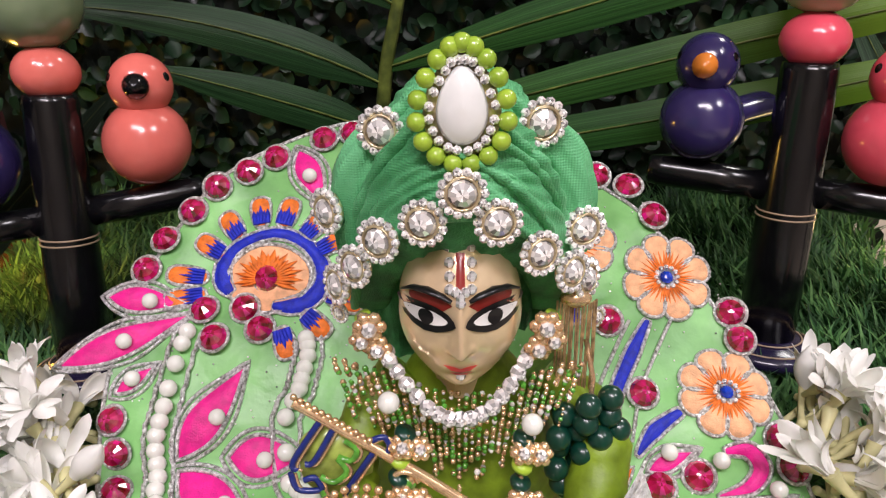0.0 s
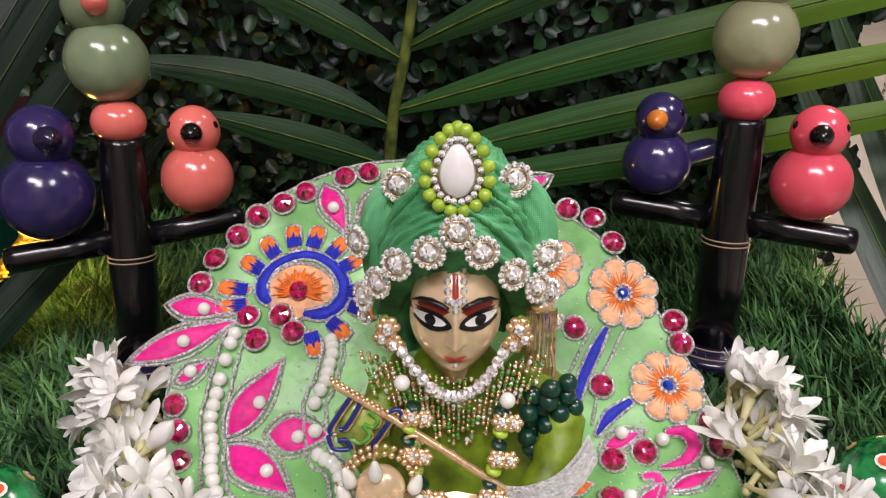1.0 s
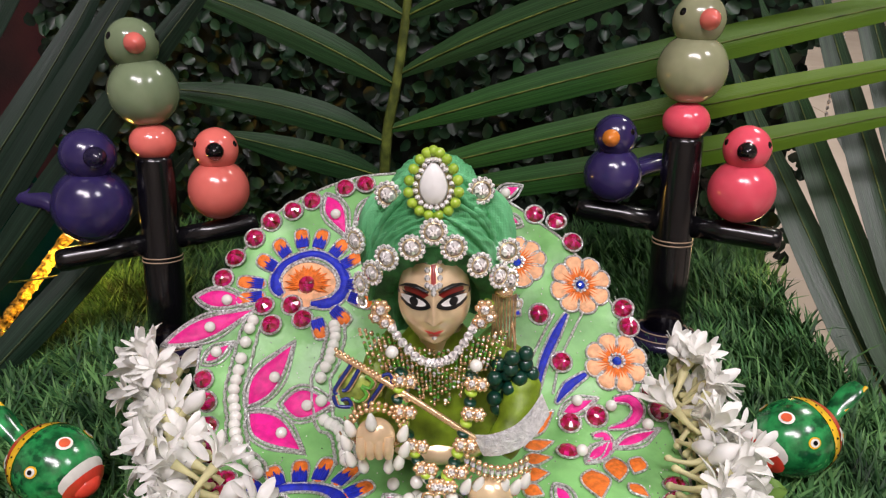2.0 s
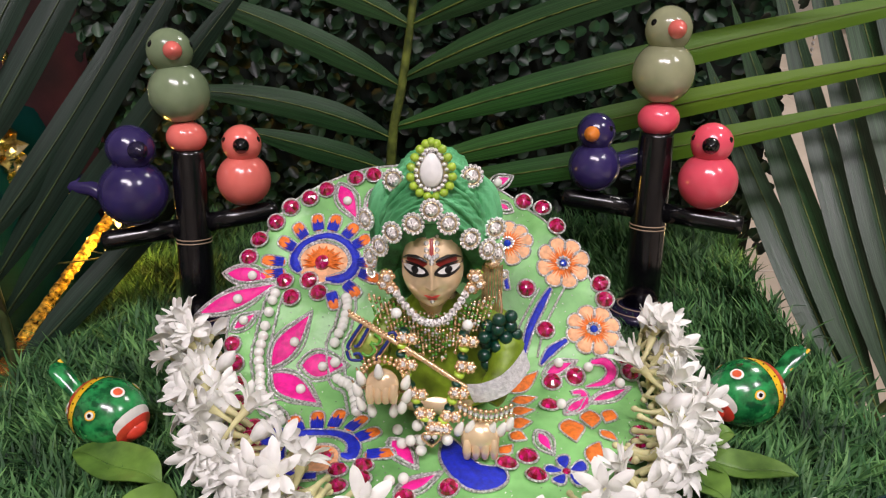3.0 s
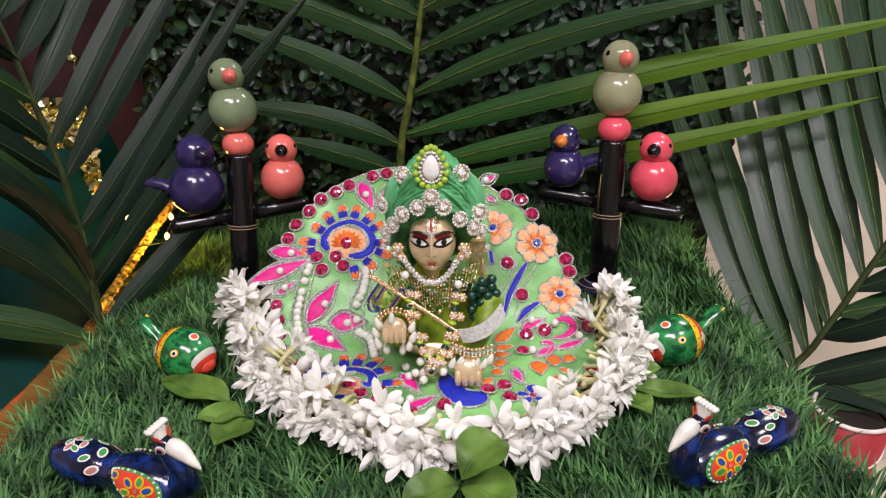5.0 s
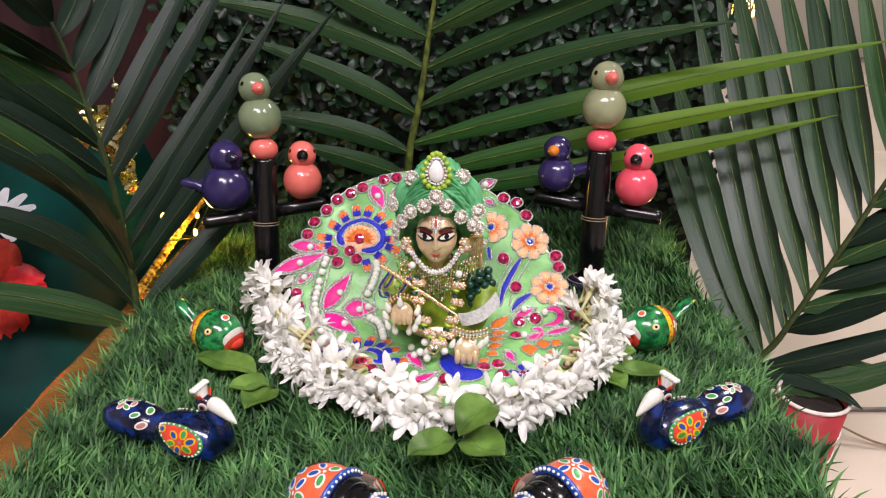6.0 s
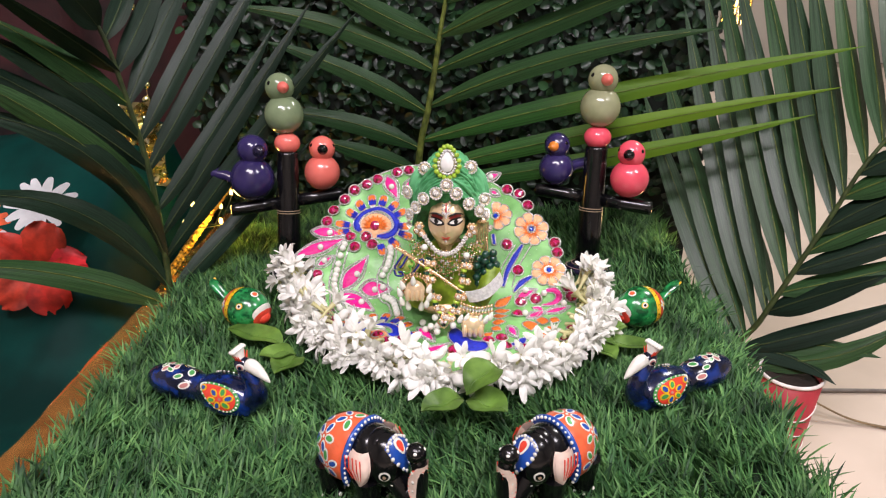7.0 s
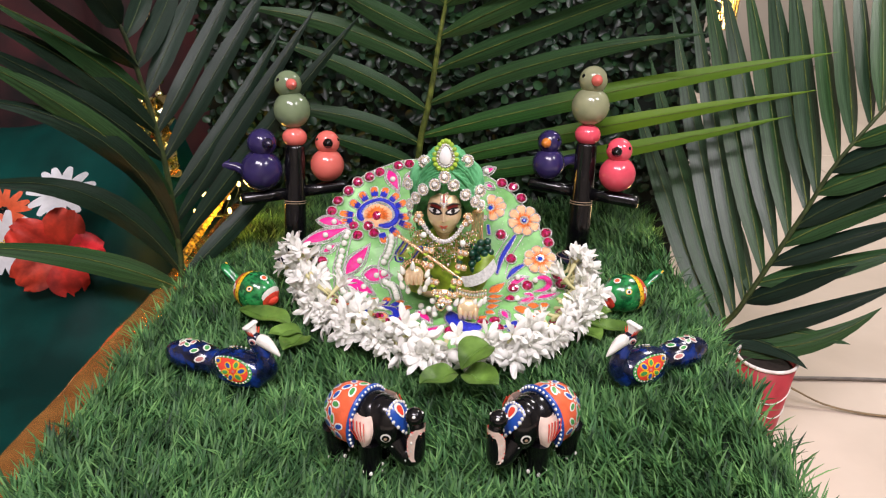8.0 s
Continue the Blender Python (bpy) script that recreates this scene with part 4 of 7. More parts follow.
def ribbon_patch(name, pts, widths, material, label, height=0.0015):
    path = smooth_path([(u, s, 0) for u, s in pts], 28)
    up, dn = [], []
    for i, p in enumerate(path):
        d = path[min(i + 1, 27)] - path[max(i - 1, 0)]
        nn = Vector((-d.y, d.x, 0)).normalized()
        f = i / 27 * (len(widths) - 1)
        j = min(int(f), len(widths) - 2)
        w = widths[j] + (widths[j + 1] - widths[j]) * (f - j)
        up.append(p + nn * w / 2)
        dn.append(p - nn * w / 2)
    g = Geo()
    rows = [[cloth(a.x, a.y, 0.0003), cloth(*(a * 0.75 + b * 0.25).xy, height), cloth(*((a + b) / 2).xy, height * 1.15), cloth(*(a * 0.25 + b * 0.75).xy, height), cloth(b.x, b.y, 0.0003)] for a, b in zip(up, dn)]
    g.grid(rows)
    ob = part(name, g, material, gown, label)
    part("cord", Geo().tube([cloth(p.x, p.y, 0.0009) for p in up + dn[::-1]], 0.0009, 5, closed=True), M_CORD, ob, "silver cord outline")
    return ob


ribbon_patch("crescent", CRESCENT_A, [0.003, 0.007, 0.008, 0.006, 0.001], M_MAGENTA, "magenta satin crescent")
ribbon_patch("crescent", CRESCENT_B, [0.003, 0.006, 0.007, 0.005, 0.001], M_MAGENTA, "magenta satin crescent")
ribbon_patch("blue_stem", BLUE_STEM_A, [0.003, 0.0065, 0.006, 0.003], M_BLUE, "royal blue embroidered stem")
ribbon_patch("blue_stem", BLUE_STEM_B, [0.004, 0.007, 0.002], M_BLUE, "royal blue embroidered stem")
ribbon_patch("blue_stem", BLUE_STEM_C, [0.004, 0.004], M_BLUE, "royal blue embroidered stem")
patch("blue_train", [Vector(p) for p in BLUE_TRAIN], M_BLUE, "royal blue embroidered train")
for dx in (-0.008, 0.010):
    pts = [cloth(u + dx, s, 0.0010) for u, s in [(p.x, p.y) for p in smooth_path([(u, s, 0) for u, s in BLUE_STEM_A], 30)]]
    part("cord", Geo().tube(pts, 0.0009, 5), M_CORD, gown, "silver cord vine")

blue_gem_mesh = faceted(0.0029, 0.0026, 10).mesh("blue_gem", M_BLUE_GEM, False)
g = Geo()
for i in range(12):
    a = i * math.pi / 6
    g.add(*(lambda q: (q.v, q.f))(Geo().ball((0.0046 * math.cos(a), 0.0046 * math.sin(a), 0.0010), 0.0012, 6, 4)))
crystal_ring_mesh = split(g).mesh("crystal_ring", M_CRYSTAL, False)


def blossom(u, s, radius, angles, petal_mat, gem=True):
    for a in angles:
        d = Vector((math.cos(a), math.sin(a)))
        c = Vector((u, s))
        nn = Vector((-d.y, d.x))
        pts = []
        for i in range(20):
            t = 2 * math.pi * i / 20
            rr = 0.5 + 0.5 * math.cos(t)
            pts.append(c + d * radius * (0.16 + 0.84 * (1 - rr) ** 0.75) + nn * (radius * 0.37 * math.sin(t) * (0.55 + 0.45 * (1 - rr))))
        ob = patch("blossom_petal", pts, petal_mat, "peach embroidered petal with silver cord" if petal_mat == M_PEACH else "blue embroidered petal", cord=0.0009)
        if petal_mat == M_PEACH:
            g = Geo()
            for k in (-0.24, -0.12, 0.0, 0.12, 0.24):
                e = c + d * radius * (0.72 - abs(k) * 0.8) + nn * radius * k * 1.1
                b = c + d * radius * 0.20 + nn * radius * k * 0.35
                g.tube([cloth(*(b + (e - b) * q), 0.0017) for q in (0, 0.5, 1)], [0.0008, 0.0006, 0.0001], 5, flat=0.5)
            part("stitches", g, M_EMB_ORANGE, ob, "orange thread rays")
    if gem:
        o = put("blue_gem", blue_gem_mesh, gown, on_cloth(u, s, 0.0016), "faceted blue rhinestone")
        put("crystal_ring", crystal_ring_mesh, o, None, "ring of clear rhinestones")


eight = [i * math.pi / 4 + 0.25 for i in range(8)]
blossom(*BLOSSOMS[0], 0.0195, eight, M_PEACH)
blossom(*BLOSSOMS[1], 0.0190, eight, M_PEACH)
blossom(*BLOSSOMS[2], 0.0185, [radians(a) for a in (-75, -35, 5, 45, 85)], M_PEACH)
blossom(*BLUE_BLOSSOM[0], 0.013, [radians(a) for a in (20, 95, 165, 235, 310)], M_BLUE, gem=False)
ruby(BLUE_BLOSSOM[0][0], BLUE_BLOSSOM[0][1], 0.45)


def peacock(heart, arc, tips, fan_r, squash, widths):
    c = Vector(heart)
    pts = [c + Vector((fan_r * math.cos(a), fan_r * squash * math.sin(a))) for a in [i * math.pi / 12 for i in range(24)]]
    fan = patch("fan", pts, M_PEACH, "peach embroidered fan")
    g = Geo()
    for i in range(22):
        a = -0.5 + i * 0.19
        d = Vector((math.cos(a), squash * math.sin(a)))
        ln = fan_r * (0.70 if i % 2 else 0.85)
        g.tube([cloth(*(c + d * fan_r * 0.15), 0.0021), cloth(*(c + d * ln * 0.6), 0.0022), cloth(*(c + d * ln), 0.0019)], [0.0021, 0.0023, 0.0001], 5, flat=0.3)
    part("stitches", g, M_EMB_ORANGE, fan, "orange thread rays")
    ribbon_patch("blue_crescent", arc, widths, M_BLUE, "royal blue embroidered peacock curve", 0.0022)
    for t in tips:
        d = (Vector(t) - c)
        a = c + d * 0.74
        e = c + d * 1.20
        n2 = Vector((-d.y, d.x)).normalized()
        w = 0.0098
        pts = []
        for i in range(20):
            q = 2 * math.pi * i / 20
            al = 0.5 - 0.5 * math.copysign(abs(math.cos(q)) ** 0.75, math.cos(q))
            pts.append(a + (e - a) * al + n2 * (0.5 * w * math.copysign(abs(math.sin(q)) ** 0.75, math.sin(q)) * (0.78 + 0.24 * al)))
        ob = patch("feather", pts, M_EMB_ORANGE, "orange and blue embroidered feather", cord=0.0009)
        g = Geo()
        for k in (-0.32, -0.16, 0.0, 0.16, 0.32):
            b0 = a + (e - a) * 0.08 + n2 * w * k * 0.85
            e0 = a + (e - a) * (0.70 - 0.45 * abs(k) - 0.10 * (abs(k) == 0.16)) + n2 * w * k * 1.05
            g.tube([cloth(*(b0 + (e0 - b0) * q), 0.0019) for q in (0, 0.6, 1)], [0.0014, 0.0013, 0.0001], 5, flat=0.4)
        part("stitches", g, M_BLUE, ob, "royal blue stitches")


peacock(PEACOCK_HEART[0], PEACOCK_ARC, PEACOCK_TIPS, 0.0190, 0.80, [0.005, 0.009, 0.008, 0.006, 0.0055, 0.006, 0.007, 0.008, 0.009, 0.008, 0.004])
peacock(PEACOCK2_HEART[0], PEACOCK2_ARC, PEACOCK2_TIPS, 0.0155, 0.95, [0.006, 0.008, 0.006, 0.005, 0.0055, 0.006, 0.007, 0.009, 0.009, 0.004])
o = put("blue_gem", blue_gem_mesh, gown, on_cloth(*PEACOCK2_HEART[1], 0.0022))
put("crystal_ring", crystal_ring_mesh, o)
g = Geo()
rs = random.Random(21)
for k in range(800):
    p, r = rs.uniform(0, 6.283), 0.145 * math.sqrt(rs.uniform(0.05, 1))
    u, s = CU + r * math.cos(p), CS + r * math.sin(p)
    q = Geo().ball(cloth(u, s, 0.0006), 0.00045, 5, 3)
    g.add(q.v, q.f)
tagged(part("glitter", g, M_CRYSTAL, gown, "scattered silver glitter specks", smooth=False), kind="stuff")


# ---- the brass statue: one mesh ----
HEAD, HR = Vector((0.0405, 0.2245, 0.1150)), Vector((0.0178, 0.0175, 0.0240))


def relief(dx, dz):
    """How far the features stand out of the plain oval of the face."""
    def hump(cx, cz, sx, sz):
        return math.exp(-((dx - cx) / sx) ** 2 - ((dz - cz) / sz) ** 2)
    ax = abs(dx)
    nose = min(1.0, max(0.0, (0.0085 - dz) / 0.0145)) if dz > -0.0062 else max(0.0, 1 - (-0.0062 - dz) / 0.0022)
    r = (0.0010 + 0.0046 * nose) * math.exp(-(dx / (0.0013 + 0.0009 * nose)) ** 2) * (nose > 0)
    r += 0.0011 * math.exp(-((ax - 0.0026) / 0.0013) ** 2 - ((dz + 0.0060) / 0.0016) ** 2)
    r -= 0.0011 * math.exp(-((ax - 0.0085) / 0.0050) ** 2 - ((dz - 0.0045) / 0.0035) ** 2)
    r += 0.0007 * math.exp(-((ax - 0.0090) / 0.0070) ** 2 - ((dz - 0.0110) / 0.0026) ** 2)
    r += 0.0010 * math.exp(-((ax - 0.0095) / 0.0045) ** 2 - ((dz + 0.0065) / 0.0050) ** 2)
    r += 0.0012 * hump(0, -0.0140, 0.0050, 0.0022) - 0.0006 * hump(0, -0.0175, 0.0040, 0.0010) + 0.0022 * hump(0, -0.0215, 0.0050, 0.0030)
    return r


def face_width(dz):
    low = max(0.0, -dz / (1.14 * HR.z))
    return HR.x * (1.02 + 0.03 * math.sin(math.pi * min(1.0, 1.6 * low)) - 0.17 * low * low)


def face_at(dx, dz, eps=0.0):
    hz = HR.z * (1.14 if dz < 0 else 1.0)
    k = max(0.02, 1 - (dx / face_width(dz)) ** 2 - (dz / hz) ** 2)
    return HEAD + Vector((dx, -HR.y * math.sqrt(k) - relief(dx, dz) * min(1.0, 2.5 * k) - eps, dz))


def face_patch(g, outline, eps, mi):
    n = len(outline)
    cx, cz = sum(p[0] for p in outline) / n, sum(p[1] for p in outline) / n
    v = [face_at(cx + (x - cx) * k, cz + (z - cz) * k, eps) for k in (1, 0.6, 0.25) for x, z in outline] + [face_at(cx, cz, eps)]
    f = [(r * n + i, r * n + (i + 1) % n, (r + 1) * n + (i + 1) % n, (r + 1) * n + i) for r in (0, 1) for i in range(n)]
    f += [(2 * n + i, 2 * n + (i + 1) % n, 3 * n) for i in range(n)]
    g.add(v, f, mi)


def almond(cx, cz, w, h, tilt, sx, n=16):
    pts = []
    for i in range(n):
        t = 2 * math.pi * i / n
        x, z = w / 2 * math.cos(t), h / 2 * math.sin(t) * (abs(math.sin(t)) ** 0.25)
        pts.append((cx + sx * (x * math.cos(tilt) - z * math.sin(tilt)), cz + x * math.sin(tilt) + z * math.cos(tilt)))
    return pts


g = Geo()
g.ball(HEAD, HR, 132, 96)
for i, (x, y, z) in enumerate(g.v):
    dz = (z - HEAD.z) * (1.14 if z < HEAD.z else 1.0)
    dx = (x - HEAD.x) * face_width(dz) / HR.x
    front = max(0.0, (HEAD.y - y) / HR.y)
    g.v[i] = (HEAD.x + dx, y - relief(dx, dz) * min(1.0, 2.5 * front * front), HEAD.z + dz)
for sx in (-1, 1):
    cx = sx * 0.0098
    lid = [(0.0022, 0.0078), (0.0060, 0.0100), (0.0098, 0.0106), (0.0138, 0.0094), (0.0168, 0.0072), (0.0150, 0.0052), (0.0098, 0.0066), (0.0050, 0.0056)]
    face_patch(g, [(sx * x, z) for x, z in lid], 0.0003, 3)
    face_patch(g, almond(cx, 0.0034, 0.0170, 0.0080, 0.10, sx), 0.0006, 1)
    face_patch(g, almond(cx, 0.0036, 0.0128, 0.0041, 0.10, sx), 0.0009, 2)
    face_patch(g, [(cx - sx * 0.0002 + 0.0022 * math.cos(t), 0.0037 + 0.0022 * math.sin(t)) for t in [i * math.pi / 6 for i in range(12)]], 0.0012, 1)
    brow = [(0.0024, 0.0090), (0.0050, 0.0105), (0.0090, 0.0114), (0.0130, 0.0104), (0.0166, 0.0070)]
    g.tube([face_at(sx * x, z, 0.0002) for x, z in brow], [0.0011, 0.0020, 0.0024, 0.0020, 0.0008], 6, 1, flat=0.4)
upper = [(-0.0050, -0.0122), (-0.0018, -0.0124), (0.0, -0.0130), (0.0018, -0.0124), (0.0050, -0.0122), (0.0028, -0.0140), (0.0, -0.0145), (-0.0028, -0.0140)]
lower = [(-0.0034, -0.0146), (0.0, -0.0150), (0.0034, -0.0146), (0.0018, -0.0164), (0.0, -0.0167), (-0.0018, -0.0164)]
face_patch(g, upper, 0.0004, 4)
face_patch(g, lower, 0.0006, 4)
face_patch(g, [(x, z) for x, z in ((-0.0012, 0.0125), (0.0012, 0.0125), (0.0012, 0.0205), (-0.0012, 0.0205))], 0.0006, 3)
g.tube([(0.0405, 0.232, 0.100), (0.0405, 0.234, 0.080)], 0.0105, 16)
g.ball((0.0415, 0.240, 0.052), (0.026, 0.018, 0.040), 24, 16)
g.ball((0.0415, 0.238, 0.018), (0.034, 0.026, 0.012), 28, 12)
# folded arms
for c, sc, tip in (((0.0115, 0.189, 0.054), (0.0098, 0.0075, 0.0105), 0.0), ((0.0685, 0.186, 0.018), (0.0118, 0.0095, 0.0125), 0.3)):
    g.ball(c, sc, 20, 14)
    for k in range(4):
        x = c[0] + sc[0] * (-0.67 + 0.45 * k)
        g.tube([(x, c[1] - sc[1] * 0.55, c[2] + 0.003), (x, c[1] - sc[1] * 0.98, c[2] - 0.002), (x, c[1] - sc[1] * 0.86, c[2] - 0.0070)], [0.0024, 0.0028, 0.0022], 10)
M_FACE_BLACK = mat("black_enamel", (0.005, 0.005, 0.006), 0.3, coat=0.3)
M_FACE_WHITE = mat("white_enamel", (0.78, 0.77, 0.74), 0.35, coat=0.3)
M_FACE_LIP = mat("lip_enamel", (0.72, 0.06, 0.05), 0.35, coat=0.3)
M_FACE_RED = mat("red_enamel", (0.24, 0.016, 0.012), 0.35, coat=0.3)
solid("statue", g, [M_BRASS, M_FACE_BLACK, M_FACE_WHITE, M_FACE_RED, M_FACE_LIP], "small polished brass seated statue with painted eyes and folded arms", "statue")

# ---- robe ----
robe = thing("robe", Matrix.Translation((0.0415, 0.238, 0.012)), "yellow-green satin robe on the brass statue", "robe")
g = Geo()
rows = []
for i in range(16):
    f = i / 15
    z = 0.089 - 0.073 * f
    rx = 0.0135 + 0.015 * min(1, f * 2.5) ** 0.7 + 0.012 * f * f
    ry = 0.011 + 0.010 * f
    rows.append([(0.0415 + rx * math.cos(a) * (1 + 0.02 * math.sin(7 * a + 3 * f)), 0.236 + ry * math.sin(a) * (1 + 0.04 * math.sin(9 * a)), z) for a in [j * math.pi / 20 for j in range(40)]])
g.grid(rows, 0, wrap=True)
part("bodice", g, M_ROBE, robe)
for pts, rr in (([(0.066, 0.234, 0.084), (0.084, 0.226, 0.066), (0.084, 0.213, 0.052), (0.073, 0.198, 0.036)], [0.0085, 0.0098, 0.0098, 0.0080]),
                ([(0.022, 0.234, 0.084), (0.010, 0.226, 0.070), (0.006, 0.210, 0.058), (0.011, 0.198, 0.055)], [0.007, 0.0085, 0.0085, 0.0080])):
    g = Geo()
    path = smooth_path(pts, 14)
    g.tube(path, [(1 + 0.09 * math.sin(i * 2.3)) * q for i, q in enumerate([rr[min(int(i / 13 * 3), 2)] * (1 - (i / 13 * 3) % 1) + rr[min(int(i / 13 * 3) + 1, 3)] * ((i / 13 * 3) % 1) if i < 13 else rr[3] for i in range(14)])], 18)
    part("sleeve", g, M_ROBE, robe)
g = Geo()
path = smooth_path([(0.0625, 0.190, 0.0475), (0.0705, 0.188, 0.0495), (0.081, 0.189, 0.0535), (0.089, 0.193, 0.0590), (0.0960, 0.201, 0.0645)], 22)
g.grid([[p + Vector((-0.35 * k, -0.0015 + 0.0003 * math.sin(i * 3 + k * 900), 0.9 * k)) for k in (-0.0058, -0.003, 0, 0.003, 0.0058)] for i, p in enumerate(path)])
g.grid([[p + Vector((-0.35 * k, 0.002, 0.9 * k)) for k in (0.0058, 0.003, 0, -0.003, -0.0058)] for i, p in enumerate(path)])
part("cuff", g, M_SILVER, robe, "crinkled silver foil cuff")

# ---- turban ----
turban = thing("turban", Matrix.Translation((0.041, 0.250, 0.112)), "pleated green gauze turban set with rhinestone flowers", "turban")


def turban_at(a, f, out=0.0):
    """a: degrees round from the front; f: 0 at the brim, 1 at the crown."""
    r = radians(a)
    zb = max(0.100, 0.1475 - 0.060 * (1 - math.cos(r)))
    c = math.cos(f * math.pi / 2) ** 0.9
    lap = 7.5 * f + (0.040 if a < 0 else 0.030) * abs(a) + 0.35 * math.sin(0.06 * a + 3 * f)
    saw = lap - math.floor(lap)
    crease = 0.0026 * (saw ** 0.6 - 0.55) * (1 - max(0.0, (saw - 0.86) / 0.14) ** 2) * min(1.0, 6 * f)
    fine = 0.0007 * math.sin(46 * f + 0.31 * abs(a) + 2 * math.sin(0.05 * a)) + 0.0004 * math.sin(97 * f - 0.22 * a)
    fold = crease + fine * min(1.0, 5 * f)
    rx, ry = (0.0325 + out + fold) * c + 0.003, (0.0365 + out + fold) * c + 0.003
    return Vector((0.041 + rx * math.sin(r), 0.252 - ry * math.cos(r), zb + (0.177 - zb) * math.sin(f * math.pi / 2) + 0.4 * fold))


g = Geo()
g.grid([[turban_at(a * 3, f / 90) for a in range(-60, 60)] for f in range(91)], 0, wrap=True)
part("cap", g, M_TURBAN, turban)
g = Geo()
rows = []
for a in range(-104, 105, 4):
    r = radians(a)
    p, w = turban_at(a, 0.0), 0.0008 * math.sin(a * 0.31) + 0.0005 * math.sin(a * 0.83)
    drop = 0.0125 * max(0.0, math.cos(r)) ** 1.5
    rows.append([p + Vector((-math.sin(r) * 0.0115 * k, math.cos(r) * 0.0035 * k + w * k, -drop * k - 0.0012 * math.sin(math.pi * k))) for k in (0, 0.15, 0.35, 0.6, 0.85, 1.0)]
                + [p + Vector((-math.sin(r) * 0.0105, math.cos(r) * 0.0075 + 0.004, -drop * 0.8 + 0.003))])
g.grid(rows)
part("lining", g, M_TURBAN_NET, turban, "dark green net lining folded under the brim")
for k, (a0, a1, f0, f1, r) in enumerate(((-100, 100, 0.0, 0.0, 0.0022), (-84, -14, 0.10, 0.60, 0.0030), (82, 20, 0.08, 0.52, 0.0030), (-86, -30, 0.30, 0.80, 0.0034), (86, 26, 0.28, 0.78, 0.0034), (50, -2, 0.07, 0.34, 0.0026), (70, 12, 0.20, 0.44, 0.0024))):
    g = Geo()
    n = 30
    g.tube([turban_at(a0 + (a1 - a0) * i / (n - 1), f0 + (f1 - f0) * i / (n - 1), 0.0002) for i in range(n)], [r * (0.55 + 0.45 * math.sin(math.pi * i / (n - 1))) * (1 + 0.10 * math.sin(i * 1.9 + k)) for i in range(n)], 12, flat=0.55)
    part("fold", g, M_TURBAN, turban)
for sx, pts in ((-1, [(0.026, 0.242, 0.1655), (0.017, 0.241, 0.159), (0.010, 0.241, 0.149), (0.0075, 0.241, 0.136), (0.0075, 0.239, 0.122)]), (1, [(0.056, 0.242, 0.1665), (0.066, 0.241, 0.160), (0.0725, 0.241, 0.150), (0.0755, 0.241, 0.138), (0.0755, 0.239, 0.124)])):
    path = smooth_path(pts, 30)
    rows = []
    for i, p in enumerate(path):
        f = i / 29
        d = (path[min(i + 1, 29)] - path[max(i - 1, 0)]).normalized()
        s_ = d.cross(Vector((0, -1, 0))).normalized()
        u_ = s_.cross(d)
        rad = 0.0030 + 0.0036 * math.sin(math.pi * (i + 2) / 33)
        rows.append([p + (s_ * math.cos(t) + u_ * math.sin(t)) * rad * (1 + 0.10 * math.sin(5 * t + 7 * f) + 0.06 * math.sin(9 * t - 11 * f + sx)) for t in [j * math.pi / 16 for j in range(32)]])
    g = Geo()
    g.grid(rows, 0, wrap=True)
    part("side_roll", g, M_TURBAN, turban, "puffed roll of green gauze")
g = Geo()
rows = [[Vector((0.039 + 0.0335 * math.sin(radians(a)) * (1 - 0.10 * f * f), 0.252 - 0.012 * math.cos(radians(a)) + 0.002 * math.sin(a * 0.35), 0.132 - (0.050 if a < 0 else 0.040) * f)) for a in range(-110, 111, 5)] for f in [i / 10 for i in range(11)]]
g.grid(rows)
part("hood", g, M_TURBAN_NET, turban, "green gauze hood behind the head")
g = Geo()
g.lathe([(0.0, -0.0006), (0.0052, -0.0006), (0.0056, 0.0004), (0.0040, 0.0012), (0.0, 0.0012)], 18)
g.tube([(0.0040 * math.cos(i * math.pi / 10), 0.0040 * math.sin(i * math.pi / 10), 0.0018) for i in range(20)], 0.00035, 5, closed=True)
setting_mesh = g.mesh("setting", M_SETTING)
g = Geo()
for i in range(14):
    a = i * math.pi / 7
    q = Geo().ball((0.0052 * math.cos(a), 0.0052 * math.sin(a), 0.0012), (0.00125, 0.00125, 0.0012), 7, 5)
    g.add(q.v, q.f)
halo_mesh = split(g).mesh("halo", M_CRYSTAL, False)
stone_mesh = split(faceted(0.0036, 0.0028, 13, 0.42)).mesh("stone", M_CRYSTAL, False)


def brooch(at, normal, k=1.14):
    o = put("rhinestone_flower", setting_mesh, turban, at_world(turban, Matrix.Translation(at) @ frame_of(normal) @ Matrix.Rotation(rng.uniform(0, 1), 4, "Z") @ Matrix.Scale(k, 4)), "rhinestone flower in a gilded setting")
    put("halo", halo_mesh, o, None, "ring of small clear stones")
    put("stone", stone_mesh, o, pose(0, 0, 0.0006), "large faceted clear stone")


for k, (x, y, z) in enumerate(BRIM_JEWELS):
    a = math.asin(max(-1, min(1, (x - 0.041) / 0.047)))
    brooch((x, y, z), (math.sin(a) * 0.9, -math.cos(a), 0.12), 1.06)
for x, y, z, nx in ((0.019, 0.238, 0.164, -0.25), (0.063, 0.238, 0.166, 0.25), (0.002, 0.240, 0.139, -0.95), (0.077, 0.240, 0.133, 0.35)):
    brooch((x, y - 0.004, z), (nx, -1, 0.12))
brooch((0.003, 0.234, 0.105), (-0.7, -1, 0), 0.6)
brooch((0.083, 0.234, 0.103), (0.7, -1, 0), 0.6)

